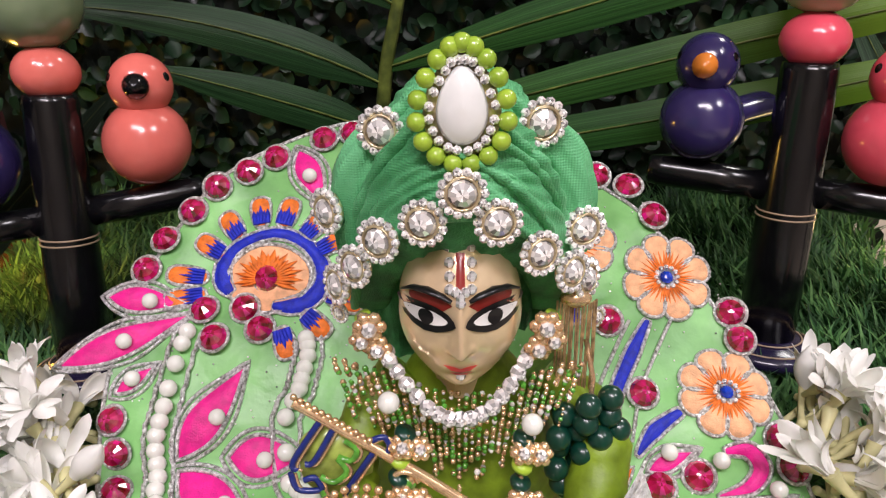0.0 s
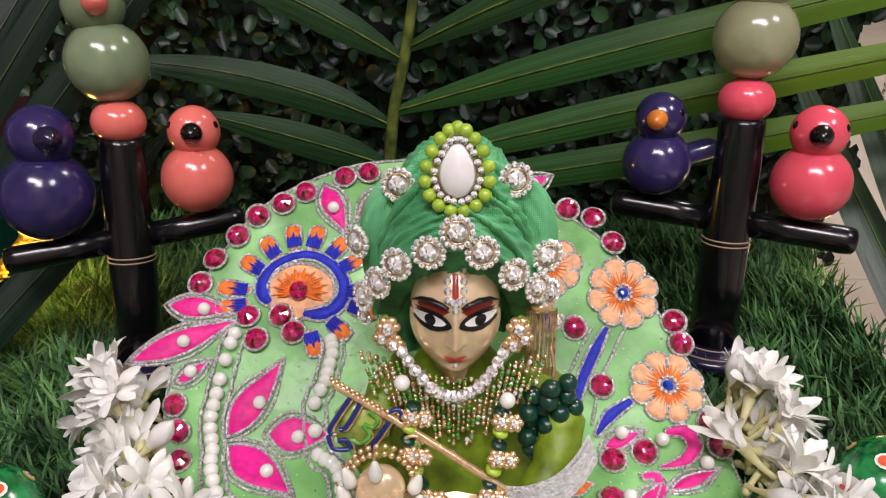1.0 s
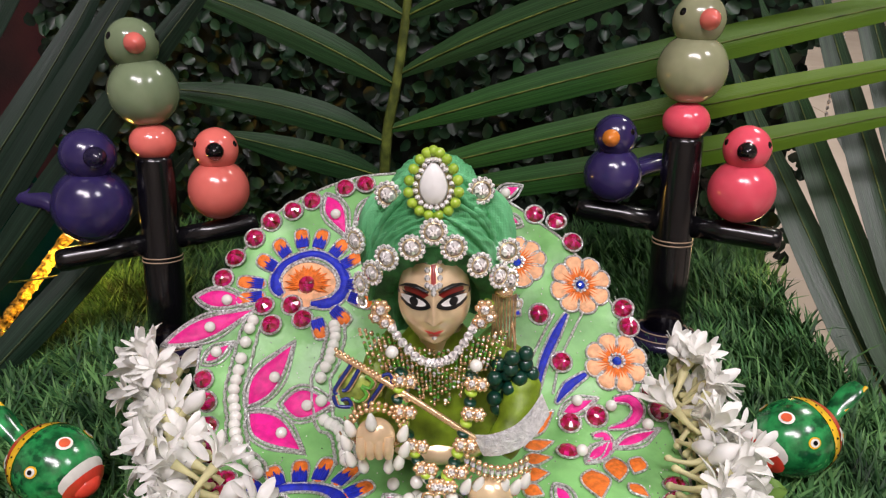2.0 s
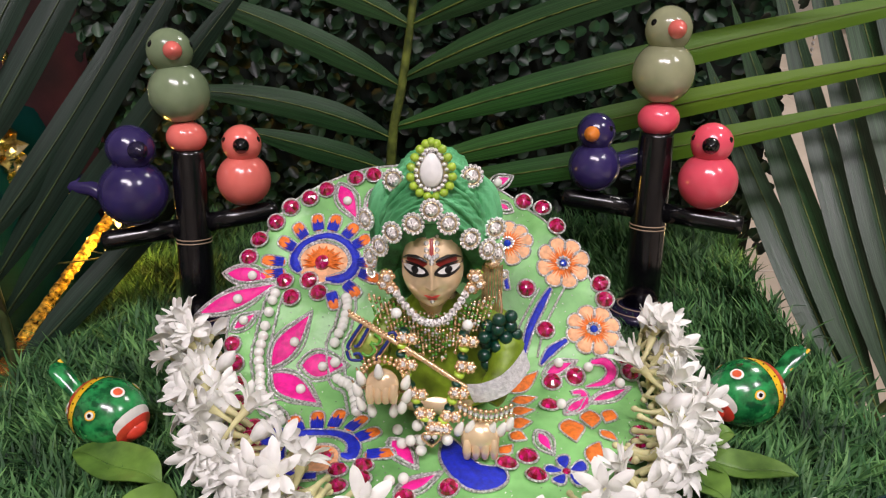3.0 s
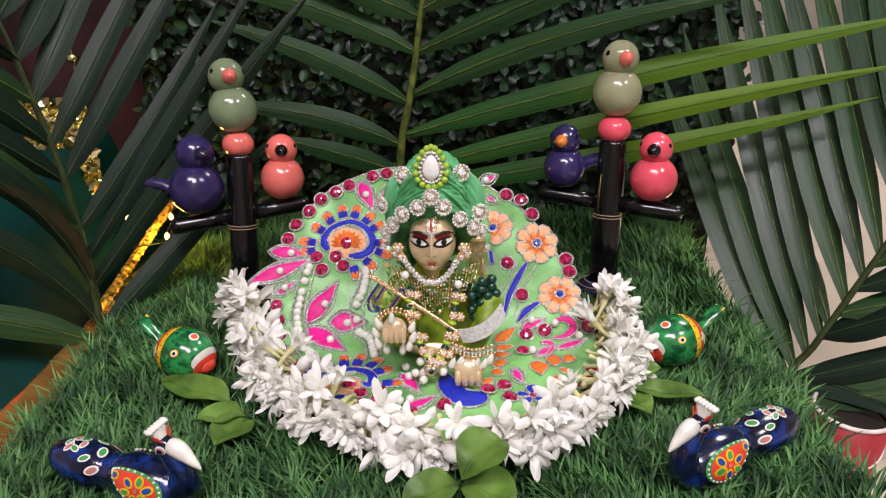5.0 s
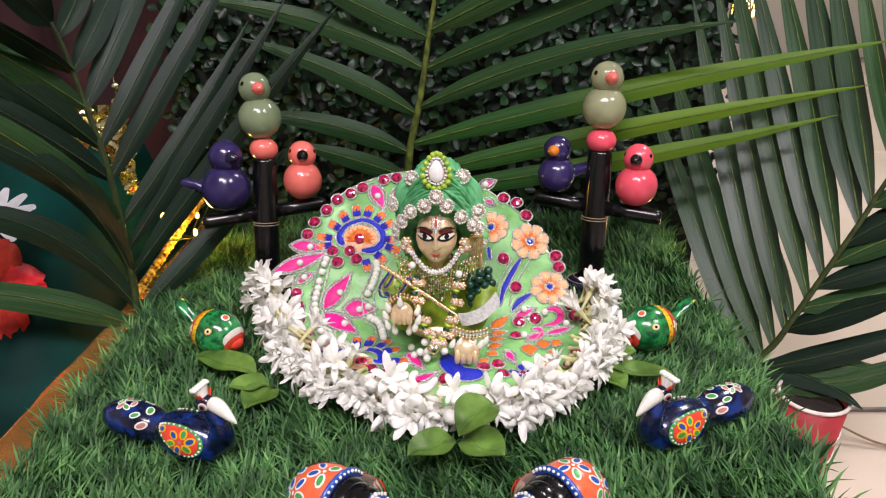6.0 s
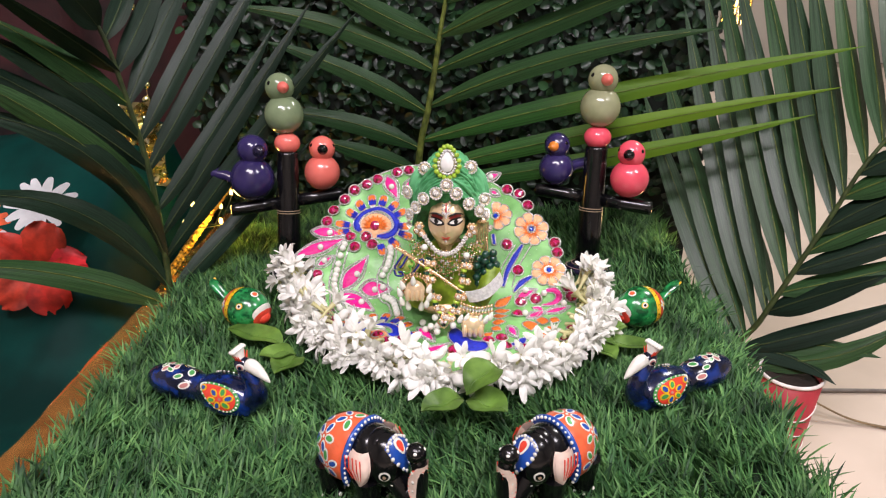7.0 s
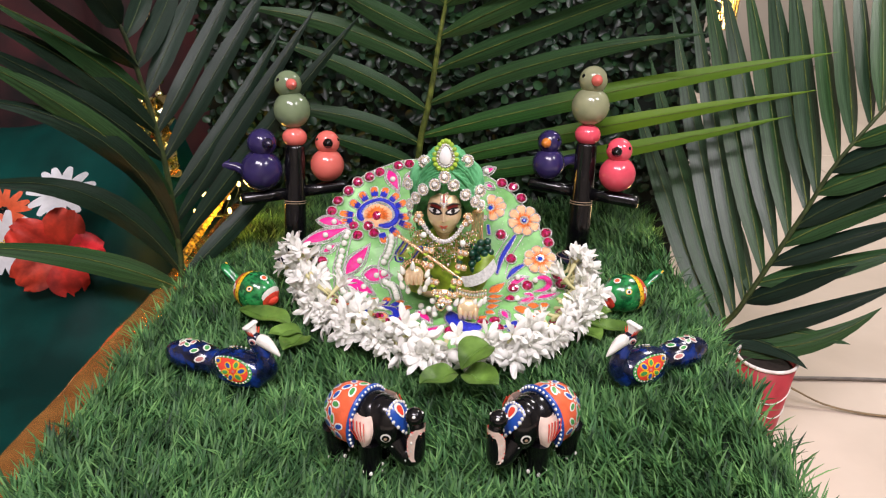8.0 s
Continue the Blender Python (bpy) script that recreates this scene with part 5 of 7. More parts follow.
# crest on the turban
crest = thing("crest", Matrix.Translation((0.041, 0.2175, 0.1755)) @ frame_of((0, -1, 0.14)) @ Matrix.Scale(0.87, 4), "teardrop pearl crest ringed with rhinestones and lime beads", "crest")


def drop_ring(t, ax, ay):
    """A teardrop outline, point upward."""
    y = math.sin(t)
    return ax * math.cos(t) * (1 - 0.22 * y - 0.10 * y * y), ay * y


g = Geo()
g.lathe([(0.0, 0.0), (0.86, 0.0), (1.0, 0.0014), (0.86, 0.0030), (0.45, 0.0044), (0.0, 0.0049)], 32)
g.v = [(drop_ring(math.atan2(y, x), 0.0074 * math.hypot(x, y), 0.0114 * math.hypot(x, y)) + (z,)) for x, y, z in g.v]
part("pearl_drop", g, M_PEARL_WHITE, crest, "white teardrop pearl", in_world=False)
g = Geo()
g.lathe([(0.0, -0.0016), (1.0, -0.0016), (1.0, 0.0), (0.0, 0.0)], 32)
g.v = [(drop_ring(math.atan2(y, x), 0.0112 * math.hypot(x, y), 0.0152 * math.hypot(x, y)) + (z,)) for x, y, z in g.v]
part("backing", g, M_SETTING, crest, "gilded backing plate", in_world=False)
tiny = split(Geo().ball((0, 0, 0), 0.0016, 7, 5)).mesh("small_stone", M_CRYSTAL, False)
for i in range(22):
    x, y = drop_ring(i * 2 * math.pi / 22, 0.0093, 0.0130)
    put("small_stone", tiny, crest, pose(x + rng.uniform(-0.0003, 0.0003), y + rng.uniform(-0.0003, 0.0003), 0.0012 + 0.0004 * (i % 2)))
bead = Geo().ball((0, 0, 0), 0.00295, 14, 10).mesh("lime_bead", M_CREST_BEAD)
for i in range(17):
    x, y = drop_ring(math.pi / 2 + i * 2 * math.pi / 17, 0.0130, 0.0172)
    put("lime_bead", bead, crest, pose(x, y, 0.0004))

# ---- jewellery on the statue ----
necklace = thing("necklace", Matrix.Translation((0.041, 0.215, 0.09)), "rhinestone necklace with green and gold beadwork bib", "necklace")
NECK_LINE = [(0.0190, 0.2200, 0.1000), (0.0205, 0.2165, 0.0980), (0.0241, 0.2137, 0.0942), (0.0280, 0.2105, 0.0905), (0.0322, 0.2080, 0.0875), (0.0362, 0.2066, 0.0862), (0.0403, 0.2060, 0.0858), (0.0443, 0.2066, 0.0862), (0.0485, 0.2080, 0.0877), (0.0522, 0.2105, 0.0905), (0.0555, 0.2137, 0.0938), (0.0585, 0.2165, 0.0975), (0.0605, 0.2200, 0.0995)]
stone_ball = split(faceted(0.0027, 0.0030, 9)).mesh("neck_stone", M_CRYSTAL, False)
for i, p in enumerate(smooth_path(NECK_LINE, 17)):
    a = math.pi * i / 16
    put("neck_stone", stone_ball, necklace, at_world(necklace, Matrix.Translation(p + Vector((0, -0.001 * (i % 2), 0.0006 * (i % 2)))) @ frame_of((-0.6 * math.cos(a), -1, 0.2)) @ Matrix.Rotation(i * 0.7, 4, "Z")))
gold_g, green_g, clear_g = Geo(), Geo(), Geo()
for n in range(1100):
    strand = rs.randrange(29)
    x = 0.0400 + (strand - 14) * 0.00225 + rs.uniform(-0.00015, 0.00015)
    k = min(1.0, abs(x - 0.0410) / 0.036)
    low = 0.052 + 0.028 * k + 0.005 * math.sin(strand * 1.7)
    high = 0.0850 + 0.0150 * max(0.0, k - 0.15) / 0.85
    z = low + (high - low) * rs.randrange(18) / 18
    x += (x - 0.0405) * 0.25 * (z - 0.075) / 0.03
    f = max(0, (0.094 - z) / 0.078)
    rx = 0.0135 + 0.015 * min(1, f * 2.5) ** 0.7 + 0.012 * f * f
    q = max(0.4, 1 - ((x - 0.0415) / max(rx, 0.033)) ** 2)
    y = 0.2345 - (0.011 + 0.010 * f) * math.sqrt(q) - 0.009 * k - 0.0018 * rs.random()
    b = Geo().ball((x, y, z), rs.uniform(0.0006, 0.0011), 6, 4)
    (gold_g, green_g, gold_g, clear_g, green_g, gold_g)[rs.randrange(6)].add(b.v, b.f)
tagged(part("clear_beadwork", clear_g, M_CRYSTAL, necklace, "fine clear bead strands", smooth=False), kind="stuff")
tagged(part("gold_beadwork", gold_g, M_GOLD, necklace, "fine gold bead strands"), kind="stuff")
tagged(part("green_beadwork", green_g, M_GREEN_STONE, necklace, "fine green bead strands"), kind="stuff")
for p in ((0.020, 0.203, 0.094), (0.061, 0.203, 0.086)):
    put("pearl_bead", pearl_mesh, necklace, at_world(necklace, Matrix.Translation(p) @ Matrix.Scale(0.85, 4)), "round white pearl")

garland_chain = thing("jewel_chain", Matrix.Translation((0.041, 0.2, 0.03)), "gold flower chain with crystals, pearls and a heart pendant", "chain")
g = Geo()
for i in range(6):
    a = i * math.pi / 3
    q = Geo().ball((0.0024 * math.cos(a), 0.0024 * math.sin(a), 0), (0.0017, 0.0017, 0.0014), 7, 5)
    g.add(q.v, q.f)
g.lathe([(0, -0.001), (0.0028, -0.001), (0.0028, 0.0006), (0, 0.0006)], 12)
clasp_mesh = g.mesh("gold_flower", M_GOLD)
clasp_stone = split(faceted(0.0019, 0.0026, 8)).mesh("clasp_stone", M_CRYSTAL, False)
lime_g = Geo().lathe([(0.0, -0.0016), (0.0030, -0.0012), (0.0034, 0.0), (0.0030, 0.0012), (0.0, 0.0016)], 14)
lime_disc = lime_g.mesh("lime_disc", M_CREST_BEAD)
green_disc = lime_g.mesh("green_disc", M_GRAPE)
chain_a = smooth_path([(0.024, 0.206, 0.080), (0.022, 0.201, 0.066), (0.028, 0.194, 0.048), (0.033, 0.189, 0.036), (0.040, 0.184, 0.028)], 14)
chain_b = smooth_path([(0.059, 0.206, 0.078), (0.058, 0.201, 0.064), (0.054, 0.195, 0.048), (0.049, 0.189, 0.034), (0.043, 0.184, 0.028)], 14)
for path in (chain_a, chain_b):
    part("cord", Geo().tube(path, 0.0008, 6), M_GOLD, garland_chain, "fine gold cord")
    for i, p in enumerate(path):
        face = frame_of((0.1, -1, 0.5))
        if i % 3 == 1:
            o = put("gold_flower", clasp_mesh, garland_chain, at_world(garland_chain, Matrix.Translation(p + Vector((0, -0.002, 0.0008))) @ face @ Matrix.Scale(1.05, 4)))
            put("clasp_stone", clasp_stone, o, pose(0, 0, 0.0008))
            o = put("gold_flower", clasp_mesh, garland_chain, at_world(garland_chain, Matrix.Translation(p + Vector((0.0052, -0.001, -0.0008))) @ face))
            put("clasp_stone", clasp_stone, o, pose(0, 0, 0.0008))
        else:
            put("lime_disc" if i % 3 else "green_disc", lime_disc if i % 3 else green_disc, garland_chain, at_world(garland_chain, Matrix.Translation(p) @ Matrix.Rotation(0.4, 4, "Y")))
for p in ((0.031, 0.190, 0.024), (0.037, 0.187, 0.030), (0.046, 0.188, 0.023), (0.034, 0.184, 0.018), (0.049, 0.182, 0.020), (0.027, 0.186, 0.016), (0.0335, 0.181, 0.013)):
    put("pearl_bead", small_pearl_mesh, garland_chain, at_world(garland_chain, Matrix.Translation(p)), "round white pearl")
heart = Geo()
hp = []
for i in range(28):
    t = 2 * math.pi * i / 28
    hp.append(Vector((0.0400 + 0.0046 * math.sin(t) ** 3 * 1.2, 0.1775, 0.0245 + 0.00036 * (13 * math.cos(t) - 5 * math.cos(2 * t) - 2 * math.cos(3 * t)))))
heart.tube(hp, 0.0009, 6, closed=True)
h = part("pendant", heart, M_GOLD, garland_chain, "gold wire heart pendant")
for dx, mt in ((-0.0018, M_CRYSTAL), (0.0018, M_CRYSTAL), (0.0, M_BLACK)):
    part("pendant_stone", Geo().ball((0.0400 + dx, 0.1775, 0.0260 if dx else 0.0228), 0.0017, 9, 6), mt, h, smooth=bool(not dx))


def drops(owner, centre, rx, rz, angles, y):
    for a in angles:
        p = Vector(centre) + Vector((rx * math.cos(a), y + 0.002 * math.sin(3 * a), rz * math.sin(a)))
        g = Geo()
        lean = Matrix.Translation(p) @ Matrix.Rotation(0.35 * math.cos(a), 4, "Y")
        g.lathe([(0.0, -0.0060), (0.0020, -0.0054), (0.0030, -0.0032), (0.0027, -0.0004), (0.0016, 0.0026), (0.0004, 0.0046), (0.0, 0.0048)], 14, 0, lean)
        g.tube([lean @ Vector((0, 0, 0.0044)), lean @ Vector((0, 0, 0.0064))], 0.0005, 6, 1)
        part("pearl_drop", g, [M_PEARL, M_GOLD], owner, "pearl drop on a gold loop")


bracelet = thing("bracelet", Matrix.Translation((0.0115, 0.190, 0.054)), "gold bead bracelet with pearl drops on the raised hand", "bracelet", "bracelets of the statue")
g = Geo()
for k, rr in enumerate((0.0122, 0.0140)):
    for i in range(26):
        a = i * 2 * math.pi / 26
        q = Geo().ball((0.0115 + rr * math.cos(a), 0.1935 + 0.002 * k, 0.0545 + (rr + 0.0005) * math.sin(a)), 0.0014, 7, 5)
        g.add(q.v, q.f)
part("bead_band", g, M_GOLD, bracelet, "two rows of gold beads")
drops(bracelet, (0.0115, 0.190, 0.0520), 0.0150, 0.0150, [radians(a) for a in (20, -10, -38, -65, -118, -150, 178, 148, 95)], -0.003)
bracelet = thing("bracelet", Matrix.Translation((0.0685, 0.192, 0.030)), "rhinestone cuff bracelet with pearl drops on the lower hand", "bracelet", "bracelets of the statue")
cuff_bead = Geo().ball((0, 0, 0), 0.0016, 7, 5).mesh("gold_bead", M_GOLD)
cuff_stone = split(Geo().ball((0, 0, 0), 0.0016, 7, 5)).mesh("cuff_stone", M_CRYSTAL, False)
for row in range(3):
    for i in range(11):
        x = 0.0565 + 0.0030 * i
        p = (x, 0.1905 - 0.0075 * math.sin(math.pi * i / 10), 0.0405 - 0.0032 * row - 0.0002 * i)
        put("cuff_stone" if row == 1 else "gold_bead", cuff_stone if row == 1 else cuff_bead, bracelet, at_world(bracelet, Matrix.Translation(p)))
for x, z in ((0.0565, 0.0265), (0.063, 0.0285), (0.0755, 0.0275), (0.0815, 0.0265), (0.086, 0.030)):
    drops(bracelet, (x, 0.1835 + 0.12 * abs(x - 0.07), z), 0.0, 0.0, [0.0], 0.0)

for sx, x in ((-1, 0.0155), (1, 0.0640)):
    er = thing("earring", Matrix.Translation((x, 0.220, 0.107)) @ Matrix.Scale(0.95, 4), "gold and lime earring with rhinestones beside the face", "earring", "earrings of the statue")
    for k in range(4):
        put("lime_disc", lime_disc, er, pose(sx * (0.004 - 0.0008 * k), 0.002, 0.004 - 0.0034 * k, 0, sx * 24, 0) @ Matrix.Scale(0.85, 4), "lime enamelled disc")
    for dx, dz, k in ((0.0015, 0.0035, 1.35), (0.0040, -0.0015, 1.1), (-0.0005, -0.0045, 1.2)):
        o = put("gold_flower", clasp_mesh, er, pose(sx * dx, -0.003, dz, 90, 0, 0) @ Matrix.Scale(k, 4))
        put("clasp_stone", clasp_stone, o, pose(0, 0, 0.0008))

mark = thing("forehead_jewel", Matrix.Translation(face_at(0, 0.0105)), "rhinestone forehead mark on the brass statue", "jewel")
brow_stone = split(Geo().ball((0, 0, 0), 0.00155, 7, 5)).mesh("small_stone", M_CRYSTAL, False)
for k, (dx, dz) in enumerate([(s_ * 0.0030, z_) for z_ in (0.0125, 0.0155, 0.0185, 0.0215) for s_ in (-1, 1)] + [(0.0, 0.0105), (-0.0014, 0.0118), (0.0014, 0.0118), (0.0, 0.0088), (0.0, -0.0170)]):
    put("small_stone", brow_stone, mark, at_world(mark, Matrix.Translation(face_at(dx, dz, 0.0007))))

tassel = thing("tassel", Matrix.Translation((0.0785, 0.236, 0.106)), "gold chain tassel hanging from the turban", "tassel")
for i in range(15):
    g = Geo()
    x = 0.0700 + 0.00085 * i
    z1 = 0.074 + 0.004 * math.sin(i * 2.3)
    g.tube([(x, 0.2285 - 0.0014 * math.sin(i * 7), 0.112), (x + 0.0003 * math.sin(i * 3), 0.2265 - 0.001 * math.sin(i), 0.092), (x + 0.0006 * math.sin(i * 5), 0.2265 - 0.0012 * math.sin(i * 7), z1)], 0.00038, 5)
    part("strand", g, M_TASSEL, tassel)

g = Geo()
g.ball((0.0755, 0.2290, 0.1125), (0.0050, 0.003, 0.003), 12, 8)
part("cap", g, M_GOLD, tassel, "gold tassel cap")

grapes = thing("bead_bunch", Matrix.Translation((0.079, 0.223, 0.066)), "bunch of bottle green beads hanging like grapes", "bead bunch")
grape_mesh = Geo().ball((0, 0, 0), 0.0041, 16, 12).mesh("berry", M_GRAPE)
for row, (z, xs) in enumerate(((0.0860, (0.081, 0.0885)), (0.0795, (0.0745, 0.0805, 0.0885)), (0.0735, (0.0725, 0.079, 0.0855, 0.092)), (0.0670, (0.0735, 0.0805, 0.0885)), (0.0608, (0.0725, 0.0800, 0.0870)), (0.0725, (0.076, 0.087)), (0.0548, (0.0745, 0.0825)), (0.0490, (0.0770, 0.0840)))):
    for i, x in enumerate(xs):
        put("berry", grape_mesh, grapes, at_world(grapes, Matrix.Translation((x - 0.0012, 0.2165 + 0.004 * ((i + row) % 2) + (0.006 if row == 5 else 0), z - 0.0045))))
g = Geo()
g.tube([(0.0815, 0.224, 0.062), (0.0815, 0.222, 0.088), (0.080, 0.230, 0.097)], 0.0009, 6)
part("stalk", g, M_GOLD, grapes, "thin gold stalk")

# ---- flute ----
flute = thing("flute", Matrix.Translation((0.028, 0.207, 0.064)), "slim gold flute with an enamelled ornamental head plate", "flute")
g = Geo()
path = smooth_path([(-0.0080, 0.2065, 0.0915), (0.028, 0.2015, 0.0685), (0.0645, 0.1945, 0.0450)], 12)
g.tube(path, 0.0017, 12)
part("pipe", g, M_GOLD, flute, "polished gold pipe")
g = Geo()
for i in range(12):
    q = Geo().ball(path[0] + (path[4] - path[0]) * (i / 11) * 0.85 + Vector((0.0004, -0.0006, 0.0022)), 0.0011, 7, 5)
    g.add(q.v, q.f)
part("bead_edge", g, M_GOLD, flute, "row of gold beads")
plate = Matrix.Translation((0.0035, 0.2025, 0.0735)) @ frame_of((0.05, -1, 0.25)) @ Matrix.Rotation(radians(-34), 4, "Z") @ Matrix.Scale(1.15, 4)
swirls = [([(-0.009, 0.007), (-0.009, -0.006), (-0.007, -0.0075)], M_ENAMEL_NAVY), ([(-0.005, 0.007), (-0.0045, -0.003), (-0.006, -0.005)], M_ENAMEL_NAVY),
          ([(-0.001, 0.006), (0.003, 0.0055), (0.0035, 0.002), (0.0, 0.001), (0.004, -0.001), (0.003, -0.0055), (-0.001, -0.006)], M_GREEN_STONE),
          ([(0.007, 0.007), (0.007, -0.006), (0.009, -0.008)], M_ENAMEL_NAVY), ([(0.004, 0.008), (0.007, 0.012), (0.010, 0.010), (0.009, 0.007)], M_ENAMEL_NAVY),
          ([(-0.008, -0.009), (-0.004, -0.012), (0.001, -0.009), (-0.002, -0.007), (-0.004, -0.009)], M_ENAMEL_NAVY), ([(0.001, -0.009), (0.005, -0.011), (0.008, -0.0085)], M_GREEN_STONE)]
# added lime plate stands in for the robe showing through the open scrollwork
g = Geo()
g.lathe([(0.0, -0.0012), (1.0, -0.0012), (1.0, -0.0004), (0.0, -0.0004)], 24, 0)
g.v = [tuple(plate @ Vector((x * (0.0105 if y > 0 else 0.0085), y * 0.0095 - 0.001, z))) for x, y, z in g.v]
pl = part("head_plate", g, M_PLATE_LIME, flute, "lime plate added in place of robe seen between the scrolls")
for pts, mt in swirls:
    p3 = smooth_path([plate @ Vector((x, y, 0.0008)) for x, y in pts], 18)
    part("scroll", Geo().tube(p3, 0.0010, 6), mt, pl, "enamelled scroll")
    part("scroll_edge", Geo().tube([p + (plate.to_3x3() @ Vector((0.0012, 0.0004, -0.0001))) for p in p3], 0.0006, 5), M_GOLD, pl, "gold wire edge")
knob = Geo()
knob.tube([(0.0235 + 0.0042 * math.cos(t) * (1 - 0.06 * t), 0.2005, 0.0665 + 0.0042 * math.sin(t) * (1 - 0.06 * t)) for t in [i * 0.45 for i in range(17)]], 0.0009, 6)
part("ring_scroll", knob, M_GOLD, flute, "gold spiral ring")
part("enamel_drop", Geo().ball((0.0245, 0.2005, 0.0655), (0.0028, 0.0012, 0.0022), 12, 8), M_GREEN_STONE, flute, "green enamel drop")


# ---- flower garland round the gown ----
garland = thing("flower_garland", Matrix.Translation((CU, 0.12, 0.0)), "fresh white tuberose garland laid round the gown", "garland")


def flower_mesh(seed, opening, n=6):
    """A white tube flower; its tube starts at the origin and points along +x."""
    r = random.Random(seed)
    g = Geo()
    ln = r.uniform(0.016, 0.022)
    bend = r.uniform(-0.004, 0.004)
    path = bezier((0, 0, 0), (ln * 0.5, bend, 0.003), (ln, bend * 0.3, 0.0015), 10)
    g.tube(path, [0.0016, 0.0014, 0.0012, 0.0012, 0.0013, 0.0014, 0.0016, 0.0019, 0.0023, 0.0026], 8, 1)
    g.ball(path[0], (0.0022, 0.0018, 0.0018), 8, 6, 1)
    tip = path[-1]
    for layer in range(2):
        inner = layer == 1
        count = n if not inner else (5 if seed % 2 else 3)
        for k in range(count):
            a = (k + 0.5 * layer) * 2 * math.pi / count + r.uniform(-0.25, 0.25)
            out = opening * r.uniform(0.65, 1.20) * (0.50 if inner else 1.0)
            L = r.uniform(0.0150, 0.0200) * (0.85 if inner else 1.0)
            w = r.uniform(0.0054, 0.0074) * (0.85 if inner else 1.0)
            curl, twist = r.uniform(-0.25, 0.7), r.uniform(-0.35, 0.35)
            side = Vector((0, math.cos(a), math.sin(a)))
            cross = Vector((0, -math.sin(a), math.cos(a)))
            rows = []
            c = tip + side * 0.0012
            for i in range(11):
                f = i / 10
                th = out * (0.30 + 0.70 * min(1.0, 1.6 * f)) + curl * f * f
                dirn = Vector((1, 0, 0)) * math.cos(th) + side * math.sin(th)
                if i:
                    c = c + dirn * (L / 10)
                nn = side * math.cos(th) - Vector((1, 0, 0)) * math.sin(th)
                ww = w * (0.30 + 0.70 * min(1.0, f / 0.55) ** 0.8) * math.sqrt(max(0.003, 1 - max(0.0, (f - 0.50) / 0.50) ** 1.7))
                tw = twist * f
                cr, n2 = cross * math.cos(tw) + nn * math.sin(tw), nn * math.cos(tw) - cross * math.sin(tw)
                rows.append([c + cr * (ww * q / 2) - n2 * (0.20 * ww * (1 - q * q) * (1 - 0.5 * f)) + n2 * 0.0004 * math.sin(7 * f + 2 * q) for q in (-1, -0.6, -0.2, 0.2, 0.6, 1)])
            g.grid(rows, 0)
    return g.mesh("flower", [M_PETAL, M_TUBE])


def bud_mesh(seed):
    r = random.Random(seed)
    g = Geo()
    path = bezier((0, 0, 0), (0.012, r.uniform(-0.003, 0.003), 0.004), (0.031, 0.0, 0.001), 14)
    g.tube(path, [0.0016, 0.0013, 0.0012, 0.0012, 0.0013, 0.0015, 0.0018, 0.0024, 0.0034, 0.0044, 0.0047, 0.0041, 0.0026, 0.0004], 10, 0)
    g.m = [1 if i < 10 * 7 else 0 for i in range(len(g.f))]
    return g.mesh("bud", [M_PETAL, M_TUBE])


open_meshes = [flower_mesh(s, o) for s, o in ((1, 1.25), (2, 1.10), (3, 0.85), (4, 1.35), (5, 0.55), (6, 1.20), (7, 0.95), (8, 1.3))]
bud_meshes = [bud_mesh(s) for s in (1, 2, 3)]
rg = random.Random(17)
N_POS = 44
for k in range(N_POS):
    f = k / (N_POS - 1)
    phi = radians(171 + 199 * f)
    ends = abs(f - 0.5) * 2
    for layer in range(4):
        off = (0.004, 0.012, 0.007, 0.0)[layer] + 0.014 * ends ** 3 - 0.006 * (1 - ends) + rg.uniform(-0.004, 0.004)
        p2 = phi + rg.uniform(-0.05, 0.05)
        r = rim_radius(phi) + off
        u, s = CU + r * math.cos(p2), CS + r * math.sin(p2)
        # past the skirt's lean the garland lies on the grass again
        base = cloth(u, min(s, 0.0))
        if s > 0:
            base = cloth(u, s * 0.8) * 0.35 + Vector((u, CREASE_Y + s * 0.8, 0.006)) * 0.65
        base += Vector((0, 0, (0.008, 0.010, 0.017, 0.013)[layer] + rg.uniform(-0.002, 0.004)))
        inward = layer == 2 and rg.random() < 0.12
        yaw = math.degrees(phi) + (180 if inward else 0) + rg.uniform(-36, 36) * (1 + 1.6 * ends ** 2)
        pitch = rg.uniform(-14, 14) - (38 if layer == 2 else 8) - 20 * ends ** 2
        is_bud = rg.random() < 0.24
        m = rg.choice(bud_meshes if is_bud else open_meshes)
        turn = Matrix.Translation(base) @ Matrix.Rotation(radians(yaw), 4, "Z") @ Matrix.Rotation(radians(pitch), 4, "Y") @ Matrix.Rotation(rg.uniform(-3, 3), 4, "X") @ Matrix.Translation((-0.009, 0, 0)) @ Matrix.Scale(rg.uniform(1.00, 1.28), 4)
        put("bud" if is_bud else "flower", m, garland, at_world(garland, turn))
g = Geo()
pts = []
for i in range(60):
    p = radians(171 + 199 * i / 59)
    r = rim_radius(p) + 0.004 + 0.012 * (abs(i / 59 - 0.5) * 2) ** 3
    s = CS + r * math.sin(p)
    pts.append((CU + r * math.cos(p), CREASE_Y + min(s, s * 0.8), 0.010 + max(0, s) * 0.3))
g.tube(pts, 0.0011, 6)
part("thread", g, M_TUBE, garland, "thin cream thread")


